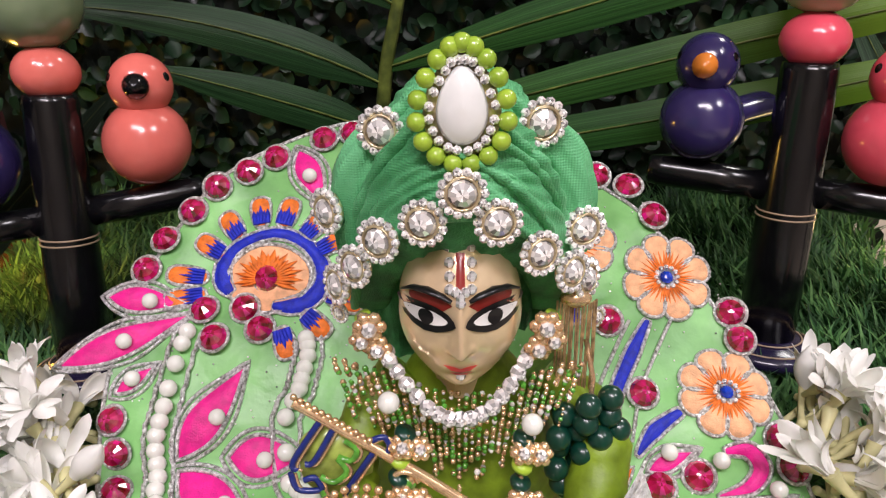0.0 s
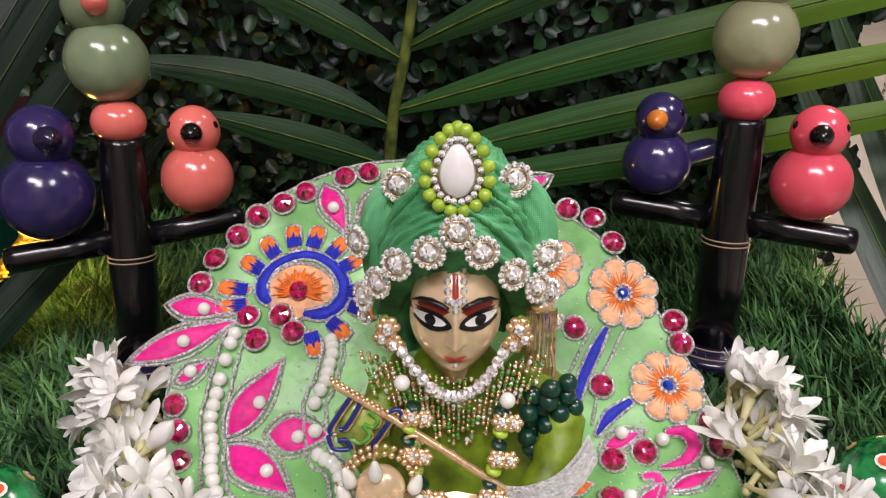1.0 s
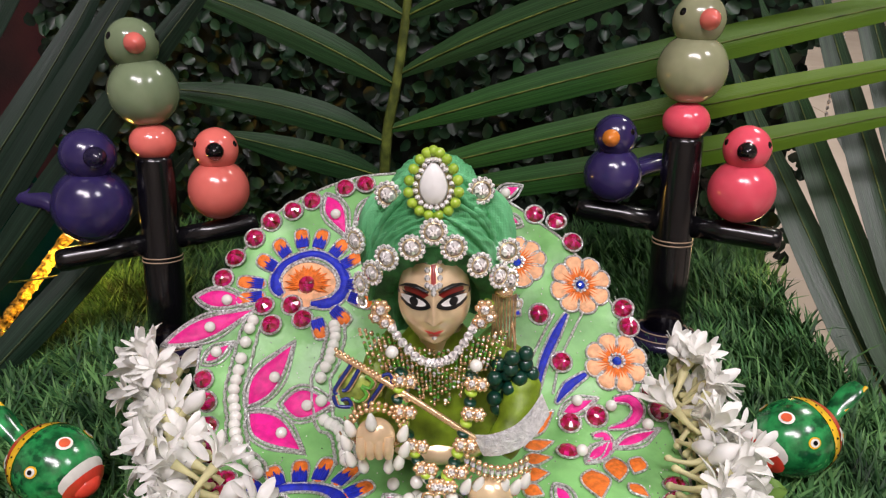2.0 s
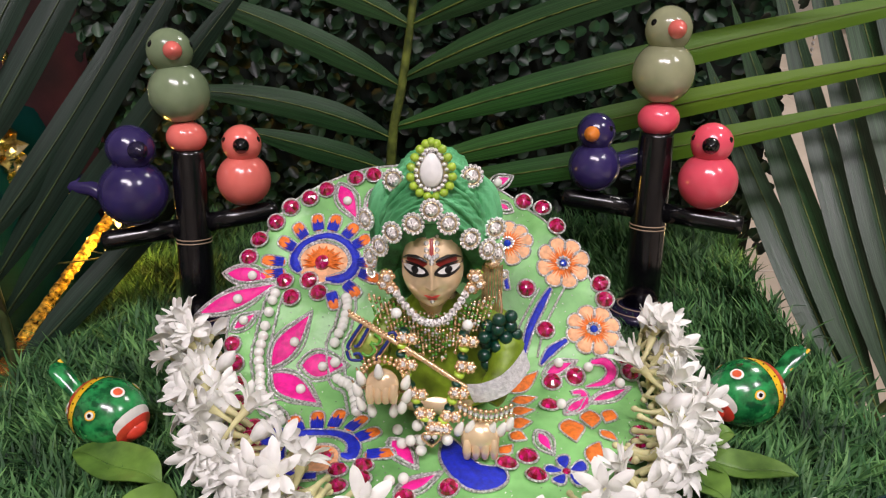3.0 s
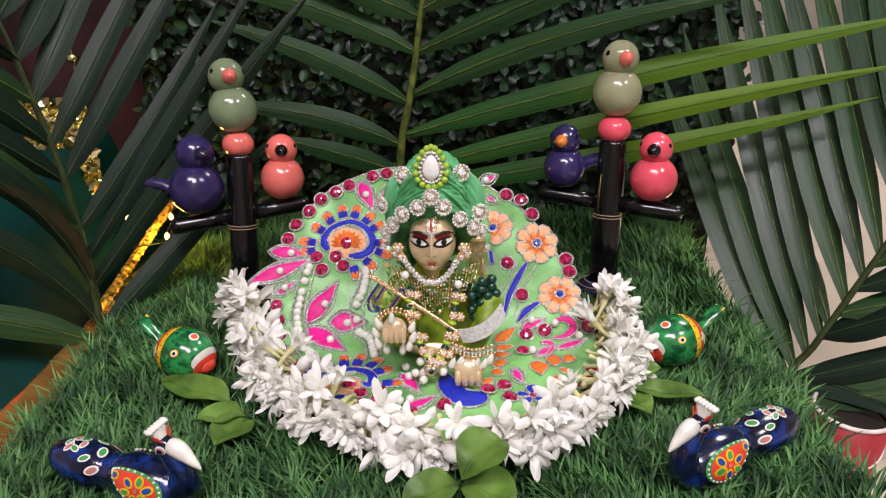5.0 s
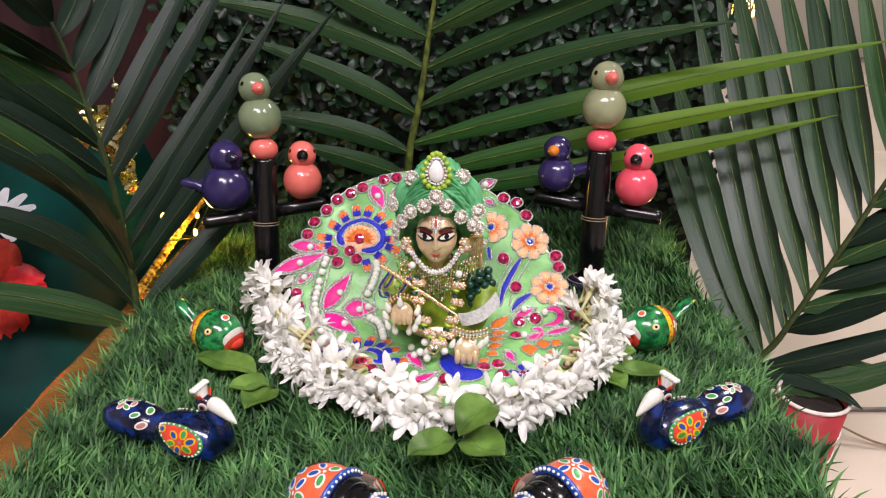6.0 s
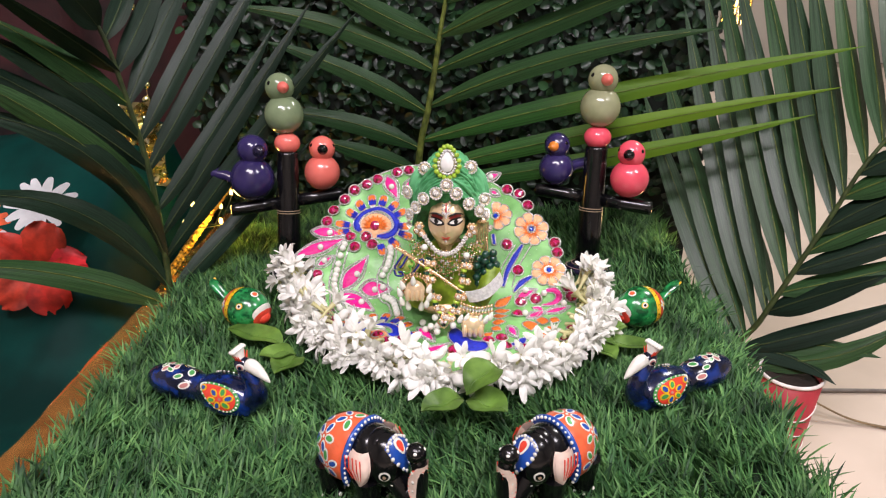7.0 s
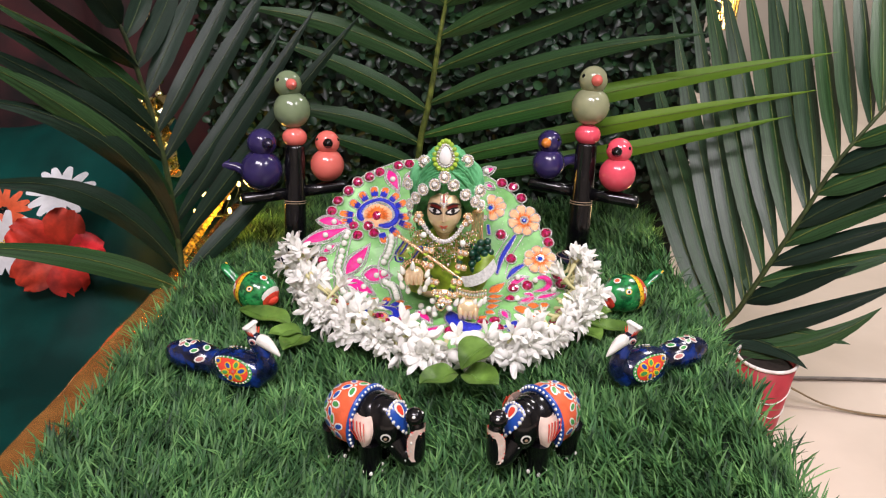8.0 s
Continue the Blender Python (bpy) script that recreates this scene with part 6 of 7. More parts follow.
# ---- loose leaves ----
def leaf(at, yaw, length, width, lift, name="leaf", label="fresh oval green leaf tucked under the garland"):
    m = Matrix.Translation(at) @ Matrix.Rotation(radians(yaw), 4, "Z")
    g = Geo()
    rows = []
    for i in range(13):
        f = i / 12
        w = width * math.sin(math.pi * min(1, f ** 0.85)) ** 0.75 + 0.0005
        x = length * f
        z = lift * math.sin(math.pi * f * 0.8) + 0.002 * math.sin(f * 9)
        rows.append([m @ Vector((x, w * q / 2, z + 0.18 * w * abs(q) + 0.0006 * math.sin(14 * f) * abs(q))) for q in (-1, -0.6, -0.2, 0, 0.2, 0.6, 1)])
    g.grid(rows)
    g.grid([[p + Vector((0, 0, -0.0006)) for p in reversed(r)] for r in rows])
    g.tube([r[3] + Vector((0, 0, 0.0003)) for r in rows], [0.0008 * (1 - i / 16) for i in range(13)], 5)
    return solid(name, g, M_LEAF, label, "leaf", "loose green leaves")


for at, yaw, ln, wd, lf in (((-0.115, 0.160, 0.006), 160, 0.066, 0.030, 0.004), ((-0.100, 0.146, 0.004), 196, 0.034, 0.026, 0.004), ((-0.096, 0.142, 0.003), 246, 0.036, 0.032, 0.004),
                            ((0.064, 0.054, 0.028), 40, 0.036, 0.036, 0.014), ((0.061, 0.062, 0.018), 214, 0.040, 0.030, 0.003), ((0.065, 0.061, 0.018), 330, 0.037, 0.036, 0.003),
                            ((0.188, 0.178, 0.008), -14, 0.062, 0.024, 0.003), ((0.184, 0.176, 0.007), -62, 0.038, 0.028, 0.004), ((0.192, 0.186, 0.012), 12, 0.030, 0.020, 0.006)):
    leaf(at, yaw, ln, wd, lf)


# ---- painted wooden toys: each one mesh ----
def spot(g, c, r, rot, d, a, b, ang, eps, mi, n=12):
    """A painted spot on an ellipsoid, about the direction d from its centre."""
    d = Vector(d).normalized()
    t1 = d.cross(Vector((0, 0, 1)) if abs(d.z) < 0.9 else Vector((1, 0, 0))).normalized()
    t2 = d.cross(t1)
    R = sum(r) / 3

    def on(x, y):
        q = (d + t1 * (x / R) + t2 * (y / R)).normalized()
        k = 1 / math.sqrt((q.x / r[0]) ** 2 + (q.y / r[1]) ** 2 + (q.z / r[2]) ** 2)
        return Vector(c) + rot @ (q * (k + eps))
    v = []
    for k in (1.0, 0.55):
        for i in range(n):
            t = 2 * math.pi * i / n
            x, y = a * k * math.cos(t), b * k * math.sin(t)
            v.append(on(x * math.cos(ang) - y * math.sin(ang), x * math.sin(ang) + y * math.cos(ang)))
    v.append(on(0, 0))
    g.add(v, [(i, (i + 1) % n, n + (i + 1) % n, n + i) for i in range(n)] + [(n + i, n + (i + 1) % n, 2 * n) for i in range(n)], mi)


I3 = Matrix.Identity(3)


def petal_spot(g, c, r, d, k, ang, mi, ring=3, eps=0.0004):
    spot(g, c, r, I3, d, 0.0042 * k, 0.0026 * k, ang, eps, ring)
    spot(g, c, r, I3, d, 0.0030 * k, 0.0016 * k, ang, eps + 0.0003, mi)


def decal(g, c, r, d, outline, eps, mi):
    """A painted shape on an ellipsoid: outline as (across, down) about the direction d."""
    d = Vector(d).normalized()
    t1 = d.cross(Vector((0, 0, 1)) if abs(d.z) < 0.95 else Vector((1, 0, 0))).normalized()
    t2 = d.cross(t1)
    R = sum(r) / 3
    n = len(outline)

    def on(x, y):
        q = (d + t1 * (x / R) + t2 * (y / R)).normalized()
        k = 1 / math.sqrt((q.x / r[0]) ** 2 + (q.y / r[1]) ** 2 + (q.z / r[2]) ** 2)
        return Vector(c) + q * (k + eps)
    mx, my = sum(p[0] for p in outline) / n, sum(p[1] for p in outline) / n
    v = [on(mx + (x - mx) * k, my + (y - my) * k) for k in (1.0, 0.7, 0.35) for x, y in outline] + [on(mx, my)]
    f = [(w * n + i, w * n + (i + 1) % n, (w + 1) * n + (i + 1) % n, (w + 1) * n + i) for w in (0, 1) for i in range(n)]
    g.add(v, f + [(2 * n + i, 2 * n + (i + 1) % n, 3 * n) for i in range(n)], mi)
    return on


def along(pts, n):
    """n points spaced round a closed outline."""
    out = []
    for i in range(n):
        t = i / n * len(pts)
        a, b, f = pts[int(t) % len(pts)], pts[(int(t) + 1) % len(pts)], t - int(t)
        out.append((a[0] + (b[0] - a[0]) * f, a[1] + (b[1] - a[1]) * f))
    return out


def toy(name, m, label, category, group, pieces, mats):
    """A painted toy: an empty with one mesh for each of its carved parts."""
    root = thing(name, m, label, category, group)
    for nm, geo in pieces:
        part(nm, geo, mats, root, in_world=False)
    return root


def elephant(m, label, seed, head_turn):
    mats = [M_BLACK, M_T_ORANGE, M_T_BLUE, M_T_WHITE, M_T_LIGHT, M_T_PINK, M_T_RED]
    rr = random.Random(seed)
    g = Geo()
    bc, br = (-0.008, 0, 0.0335), (0.0290, 0.0225, 0.0235)
    g.ball(bc, br, 32, 22)
    g.ball((0.008, 0, 0.0365), (0.0200, 0.0195, 0.0205), 28, 20)
    for x, y in ((-0.022, -0.012), (-0.022, 0.012), (0.013, -0.0115), (0.013, 0.0115)):
        g.tube([(x, y, 0.026), (x, y, 0.010), (x + 0.001, y, -0.004), (x + 0.001, y, -0.008)], [0.0110, 0.0086, 0.0080, 0.0084], 16)
        for k in range(6):
            a = k * 1.047 + rr.uniform(-0.2, 0.2)
            g.ball((x + 0.001 + 0.0082 * math.cos(a), y + 0.0082 * math.sin(a), 0.0005 + rr.uniform(-0.001, 0.001)), rr.uniform(0.0012, 0.0018), 6, 4, 3)
    head = Geo()
    hc, hr = (0.0215, 0, 0.0375), (0.0172, 0.0165, 0.0200)
    head.ball(hc, hr, 32, 24)
    head.ball((0.0170, 0, 0.0440), (0.0142, 0.0142, 0.0138), 24, 18)
    # brow plate, pointing down to the trunk
    dn = (0.84, 0, 0.54)
    tri = along([(-0.0115, -0.0110), (-0.0040, -0.0150), (0.0040, -0.0150), (0.0115, -0.0110), (0.0098, 0.0), (0.0, 0.0170), (-0.0098, 0.0)], 28)
    on = decal(head, hc, hr, dn, tri, 0.0016, 2)
    for x, y in along([(p[0] * 0.86, p[1] * 0.86) for p in tri], 18):
        head.ball(on(x + rr.uniform(-0.0004, 0.0004), y), rr.uniform(0.0010, 0.0017), 6, 4, 3)
    drop = [(0.0034 * math.sin(t) * (1 - 0.35 * math.cos(t)), -0.0058 + 0.0058 * math.cos(t)) for t in [i * math.pi / 9 for i in range(18)]]
    decal(head, hc, hr, dn, drop, 0.0021, 3)
    decal(head, hc, hr, dn, [(x * 0.62, -0.0054 + (y + 0.0058) * 0.66) for x, y in drop], 0.0025, 6)
    for sy in (-1, 1):
        d = (0.60, sy * 0.80, -0.12)
        spot(head, hc, hr, I3, d, 0.0044, 0.0041, 0, 0.0005, 3, 18)
        spot(head, hc, hr, I3, d, 0.0030, 0.0029, 0, 0.0009, 0, 16)
        spot(head, hc, hr, I3, d, 0.0014, 0.0013, 0, 0.0013, 7, 10)
        for k in range(3):
            q = Vector((0.80, sy * (0.52 - 0.16 * k), -0.58 - 0.04 * k)).normalized()
            head.ball(Vector(hc) + Vector((q.x * hr[0], q.y * hr[1], q.z * hr[2])) * 1.01, (0.0019, 0.0019, 0.0014), 7, 5, 3)
    trunk = Geo()
    tp = smooth_path([(0.030, 0, 0.027), (0.041, 0, 0.018), (0.0500, 0, 0.021), (0.0525, 0, 0.034), (0.0515, 0, 0.046), (0.0490, 0, 0.0535)], 20)
    trunk.tube(tp, [0.0105 - 0.0048 * math.sin(min(1, i / 12) * 1.5) for i in range(20)], 16)
    trunk.ball(tp[-1], (0.0076, 0.0072, 0.0066), 16, 12)
    front = []
    for i in range(9):
        f = i / 8
        p = tp[7] + (tp[16] - tp[7]) * f
        w = 2.0 * math.sin(math.pi * (0.14 + 0.76 * f)) ** 0.6
        front.append([p + Vector((0.0070 * math.cos(w * q), 0.0074 * math.sin(w * q), 0)) for q in (-1, -0.6, -0.2, 0.2, 0.6, 1)])
    trunk.grid(front, 5)
    for i in range(1, 8):
        for a, b in ((0, 2), (5, 3)):
            trunk.tube([front[i][a] * 1.0 + Vector((0, 0, 0.0010)), front[i][b] + Vector((0.0003, 0, -0.0004))], [0.0005, 0.0002], 5, 6)
    for i in range(6):
        for sy in (-1, 1):
            trunk.ball(tp[4 + 2 * i] + Vector((-0.001, sy * 0.0062, 0)), rr.uniform(0.0011, 0.0017), 6, 4, 3)
    for k in range(4):
        a = k * 1.57 + 0.6
        trunk.ball(tp[-1] + Vector((0.0052 * math.cos(a), 0.0052 * math.sin(a), 0.0032)), (0.0018, 0.0018, 0.0012), 7, 5, 3)
    blanket = Geo()
    rows = []
    for i in range(19):
        x = -1.0 + 1.30 * i / 18
        k = math.sqrt(max(0.0006, 1 - min(1, x * x)))
        rows.append([Vector(bc) + Vector((br[0] * 1.035 * x, br[1] * 1.04 * k * math.sin(a), br[2] * 1.04 * k * math.cos(a))) for a in [radians(-118 + 236 * j / 26) for j in range(27)]])
    blanket.grid(rows, 1)
    edge = rows[-1]
    blanket.tube(edge, 0.0034, 10, 2, flat=0.62)
    for j in range(27):
        blanket.ball(edge[j] + Vector((0.0012, 0, 0)) + (edge[j] - Vector(bc)).normalized() * 0.0020, rr.uniform(0.0009, 0.0014), 6, 4, 3)
    k = 0
    sr = tuple(q * 1.04 for q in br)
    for cx, cy, cz in ((-0.55, -0.62, 0.55), (-0.55, 0.62, 0.55), (-0.10, 0.0, 1.0), (-0.9, 0.0, 0.45), (-0.30, -1.0, -0.05), (-0.30, 1.0, -0.05), (-0.85, -0.5, 0.05), (-0.85, 0.5, 0.05)):
        d = Vector((cx + rr.uniform(-0.05, 0.05), cy + rr.uniform(-0.05, 0.05), cz)).normalized()
        t1 = d.cross(Vector((0.3, 0, 1))).normalized()
        t2 = d.cross(t1)
        spot(blanket, bc, sr, I3, d, 0.0013, 0.0013, 0, 0.0005, 3)
        for i in range(5):
            a = i * 1.2566 + k + rr.uniform(-0.12, 0.12)
            dd = d + (t1 * math.cos(a) + t2 * math.sin(a)) * 0.29
            if dd.x / dd.length < 0.16:
                n1 = dd.normalized().cross(Vector((0, 0, 1)) if abs(dd.normalized().z) < 0.9 else Vector((1, 0, 0))).normalized()
                n2 = dd.normalized().cross(n1)
                w = t1 * math.cos(a) + t2 * math.sin(a)
                petal_spot(blanket, bc, sr, dd, rr.uniform(1.12, 1.32), math.atan2(w.dot(n2), w.dot(n1)), 4 if (i + k) % 2 else 2)
        k += 1
    turn = Matrix.Translation((0.014, 0, 0)) @ Matrix.Rotation(radians(head_turn), 4, "Z") @ Matrix.Translation((-0.014, 0, 0))
    for q in (head, trunk):
        q.v = [tuple(turn @ Vector(p)) for p in q.v]
    pieces = [("body", g), ("head", head), ("trunk", trunk), ("blanket", blanket)]
    for sy in (-1, 1):
        ear = Geo()
        rows = []
        for i in range(11):
            f = i / 10
            w = 0.0180 * math.sin(math.pi * (0.20 + 0.74 * f)) ** 0.9 * (1.08 - 0.35 * f)
            c = Vector((0.0128 + 0.0035 * f, sy * (0.0185 + 0.0030 * math.sin(f * 2.6)), 0.0490 - 0.0240 * f))
            rows.append([c + Vector((w * q / 2 - 0.002, sy * 0.0020 * (1 - q * q) - sy * 0.0020 * (q > 0.6), 0)) for q in (-1, -0.6, -0.2, 0.2, 0.6, 1)])
        ear.grid(rows, 5)
        ear.grid([[p - Vector((0, sy * 0.0022, 0)) for p in reversed(r)] for r in rows], 5)
        for q in (-0.7, -0.42, -0.14, 0.14, 0.42):
            ear.tube([rows[1][2] + Vector((0.012 * q + 0.001, sy * 0.0012, 0)), rows[4][2] + Vector((0.012 * q + 0.002, sy * 0.0014, 0)), rows[7][2] + Vector((0.006 * q + 0.003, sy * 0.0010, 0))], [0.00075, 0.0006, 0.0002], 5, 6, flat=0.4)
        pieces.append(("ear", ear))
    return toy("toy_elephant", m, label, "toy elephant", "painted toy elephants", pieces, mats + [M_RING])


elephant(pose(-0.008, -0.028, -0.001, 0, 0, -30) @ Matrix.Diagonal((0.96, 1.0, 1.06, 1)), "black painted wooden elephant with vermilion flowered blanket, trunk raised", 1, -4)
elephant(pose(0.127, -0.020, -0.001, 0, 0, 222) @ Matrix.Diagonal((0.96, 1.0, 1.06, 1)), "black painted wooden elephant with flowered red blanket, turned to the front", 2, 2)


def parrot(m, label):
    mats = [M_T_GREEN, M_T_RED, M_T_YELLOW, M_T_WHITE, M_BLACK, M_T_ORANGE, M_T_LIGHT]
    g, collar, beak, tail_g = Geo(), Geo(), Geo(), Geo()
    c, r = (0.0, 0.0, 0.020), (0.0275, 0.0225, 0.0225)
    g.ball(c, r, 34, 24)
    for x0, x1, mi, k in ((-0.012, -0.0055, 2, 1.02), (-0.0235, -0.012, 1, 1.03)):
        rows = []
        for i in range(6):
            x = x0 + (x1 - x0) * i / 5
            q = math.sqrt(1 - (x / r[0]) ** 2)
            rows.append([(x, r[1] * k * q * math.cos(a), 0.020 + r[2] * k * q * math.sin(a)) for a in [j * math.pi / 16 for j in range(32)]])
        collar.grid(rows, mi, wrap=True)
    for j in range(26):
        a = j * math.pi / 13
        q = math.sqrt(1 - (0.009 / r[0]) ** 2)
        collar.ball((-0.0088 + 0.002 * (j % 2), r[1] * 1.03 * q * math.cos(a), 0.020 + r[2] * 1.03 * q * math.sin(a)), 0.0007, 5, 3, 4)
    for sy in (-1, 1):
        spot(g, c, r, I3, (0.36, sy * 0.75, 0.52), 0.0040, 0.0034, 0.3, 0.0004, 2)
        spot(g, c, r, I3, (0.36, sy * 0.75, 0.52), 0.0029, 0.0025, 0.3, 0.0007, 3)
        spot(g, c, r, I3, (0.36, sy * 0.75, 0.52), 0.0014, 0.0014, 0.3, 0.0010, 4)
        rr = tuple(q * 1.035 for q in r)
        for i in range(4):
            a = i * 1.57
            spot(collar, c, rr, I3, (-0.62 + 0.11 * math.cos(a), sy * 0.70, 0.32 + 0.14 * math.sin(a)), 0.0026, 0.0017, a, 0.0003, 3)
        spot(collar, c, rr, I3, (-0.62, sy * 0.70, 0.32), 0.0014, 0.0014, 0, 0.0006, 2)
        for k in range(5):
            spot(g, c, r, I3, (0.25 - 0.16 * k, sy * 0.92, -0.05 + 0.10 * math.sin(k * 2.1)), 0.0016, 0.0007, 0.5 + k, 0.0003, 6, 8)
    spot(g, c, r, I3, (0.55, 0.05, 0.83), 0.0046, 0.0042, 0, 0.0004, 3)
    spot(g, c, r, I3, (0.55, 0.05, 0.83), 0.0030, 0.0028, 0, 0.0008, 5)
    spot(g, c, r, I3, (0.92, 0, 0.08), 0.0150, 0.0085, 0.0, 0.0004, 3, 16)
    spot(beak, c, r, I3, (0.95, 0, -0.14), 0.0140, 0.0090, 0.0, 0.0010, 1, 16)
    beak.ball((0.0245, 0, 0.0155), (0.0060, 0.0085, 0.0065), 16, 12, 1)
    tail = smooth_path([(-0.0225, 0, 0.022), (-0.031, 0, 0.0270), (-0.040, 0, 0.034), (-0.050, 0, 0.041)], 10)
    tail_g.tube(tail, [0.0072, 0.0068, 0.0062, 0.0058, 0.0060, 0.0064, 0.0068, 0.0070, 0.0064, 0.004], 10, 0, flat=0.5)
    tail_g.tube([p + Vector((0, 0.0045, 0.0012)) for p in tail[4:]], 0.0013, 6, 2, flat=0.6)
    return toy("toy_parrot", m, label, "toy parrot", "painted toy parrots", [("body", g), ("collar", collar), ("beak", beak), ("tail", tail_g)], mats)


parrot(pose(-0.164, 0.207, 0.001, 0, 0, -28) @ Matrix.Scale(0.95, 4), "round green painted wooden parrot with red beak and orange collar")
parrot(pose(0.240, 0.228, 0.002, 0, 0, 207) @ Matrix.Scale(0.95, 4), "round green painted wooden parrot with red and yellow collar")


def peafowl(m, label, seed):
    mats = [M_T_NAVY, M_T_RED, M_T_GREEN, M_T_WHITE, M_T_LIGHT, M_T_BLUE, M_T_YELLOW, M_T_ROSE]
    rr = random.Random(seed)
    g = Geo()
    c, r = (0.010, 0.0, 0.0165), (0.0290, 0.0180, 0.0185)
    g.ball(c, r, 32, 22)
    tail = Geo()
    tc, tr = (-0.036, 0.0, 0.0160), (0.0285, 0.0165, 0.0155)
    tail.ball(tc, tr, 30, 20)
    g.tube([(-0.024, 0, 0.0155), (-0.008, 0, 0.0160)], [0.0115, 0.0135], 18)
    neck = Geo()
    neck.tube(smooth_path([(0.026, 0, 0.015), (0.0355, 0, 0.024), (0.0345, 0, 0.037), (0.0290, 0, 0.048), (0.0265, 0, 0.053)], 16), [0.0135, 0.0128, 0.0118, 0.0108, 0.0098, 0.0088, 0.0080, 0.0074, 0.0069, 0.0066, 0.0064, 0.0062, 0.0060, 0.0060, 0.0058, 0.0050], 18)
    hc, hr = (0.0275, 0, 0.0520), (0.0068, 0.0062, 0.0066)
    neck.ball(hc, hr, 18, 14)
    # fan-shaped crest
    crest_g = Geo()
    rows = []
    for i in range(8):
        f = i / 7
        w = 0.0034 + 0.0052 * f
        rows.append([(0.0262 - 0.002 * f + 0.0030 * math.cos(t) * (1 - 0.25 * f), w * math.sin(t), 0.0565 + 0.0085 * f + 0.0007 * math.sin(6 * t) * f) for t in [j * math.pi / 10 for j in range(20)]])
    crest_g.grid(rows, 3, wrap=True)
    for k in range(6):
        crest_g.ball((0.0242, -0.0068 + 0.00272 * k, 0.0652), (0.0030, 0.0022, 0.0018), 8, 6, 3)
    for sy in (-1, 1):
        for k in (-0.6, 0, 0.6):
            crest_g.tube([(0.0272 + 0.003 * k, sy * 0.0040, 0.0572), (0.0260 + 0.004 * k, sy * 0.0062, 0.0620)], [0.0007, 0.0004], 5, 1)
        spot(neck, hc, hr, I3, (0.25, sy, 0.05), 0.0036, 0.0036, 0, 0.0005, 3, 16)
        spot(neck, hc, hr, I3, (0.25, sy, 0.05), 0.0023, 0.0023, 0, 0.0009, 7, 14)
        spot(neck, hc, hr, I3, (0.25, sy, 0.05), 0.0014, 0.0014, 0, 0.0013, 0, 12)
    beak = Geo()
    beak.tube(smooth_path([(0.0310, 0, 0.0535), (0.0370, 0, 0.0515), (0.0440, 0, 0.0460), (0.0500, 0, 0.0405)], 12), [0.0042, 0.0052, 0.0056, 0.0057, 0.0055, 0.0051, 0.0045, 0.0038, 0.0031, 0.0023, 0.0014, 0.0005], 14, 3)
    pieces = [("body", g), ("tail", tail), ("neck", neck), ("crest", crest_g), ("beak", beak)]
    R = sum(r) / 3
    for sy in (-1, 1):
        wing = Geo()
        d0 = Vector((0.05, sy * 0.86, 0.50))

        def drop_shape(k):
            pts = []
            for i in range(30):
                t = 2 * math.pi * i / 30
                x, y = 0.0300 * math.cos(t), 0.0205 * math.sin(t) * (0.64 + 0.36 * math.cos(t))
                pts.append((k * (sy * (x * 0.92 - y * 0.30)), k * (x * 0.36 + y * 1.0)))
            return pts
        on = decal(wing, c, r, d0, drop_shape(1.0), 0.0007, 4)
        decal(wing, c, r, d0, drop_shape(0.76), 0.0012, 1)
        for x, y in along(drop_shape(0.88), 26):
            wing.ball(on(x, y) , 0.0009, 6, 4, 3)
        dn = d0.normalized()
        t1 = dn.cross(Vector((0, 0, 1))).normalized()
        t2 = dn.cross(t1)
        mid = dn + t1 * (sy * 0.0045 / R) + t2 * (0.0025 / R)
        spot(wing, c, r, I3, mid, 0.0014, 0.0014, 0, 0.0016, 7, 8)
        for i in range(6):
            a = i * math.pi / 3 + 0.3
            dd = mid + (t1 * math.cos(a) * 1.15 + t2 * math.sin(a)) * 0.33
            spot(wing, c, r, I3, dd, 0.0043, 0.0030, a, 0.0015, 6, 12)
            spot(wing, c, r, I3, dd, 0.0029, 0.0018, a, 0.0019, (4, 5)[i % 2], 10)
        dd = dn - t1 * (sy * 0.0150 / R) - t2 * (0.0055 / R)
        spot(wing, c, r, I3, dd, 0.0032, 0.0028, 0.3, 0.0015, 6, 12)
        spot(wing, c, r, I3, dd, 0.0020, 0.0017, 0.3, 0.0019, 5, 10)
        pieces.append(("wing", wing))
    for i in range(6):
        a = i * math.pi / 3 + rr.uniform(-0.1, 0.1)
        petal_spot(tail, tc, tr, (-0.30 + 0.36 * math.cos(a), 0.36 * math.sin(a), 1.0), 1.15, -a, (7, 4)[i % 2], 3)
    for k in range(5):
        tail.ball(Vector(tc) + Vector((-0.009 + 0.0016 * math.cos(k * 1.26), 0.0016 * math.sin(k * 1.26), tr[2] * 0.965)), 0.0007, 6, 4, 3)
    for d, mi in (((0.42, -0.50, 0.75), 4), ((0.42, 0.50, 0.75), 4), ((0.75, 0.0, 0.72), 4), ((0.78, -0.66, 0.42), 7), ((0.78, 0.66, 0.42), 7)):
        petal_spot(tail, tc, tr, d, 1.1, 0.4 + rr.uniform(-0.3, 0.3), mi, 3)
    return toy("toy_peafowl", m, label, "toy bird", "painted toy peafowl", pieces, mats)


peafowl(pose(-0.150, 0.072, -0.005, 0, 0, -20) @ Matrix.Diagonal((1.14, 0.98, 1.0, 1)), "navy painted wooden peafowl with white beak and red flowered wing", 3)
peafowl(pose(0.242, 0.102, -0.005, 0, 0, 212) @ Matrix.Diagonal((1.14, 0.98, 1.0, 1)), "navy painted wooden peafowl with white crest, turned to the statue", 4)


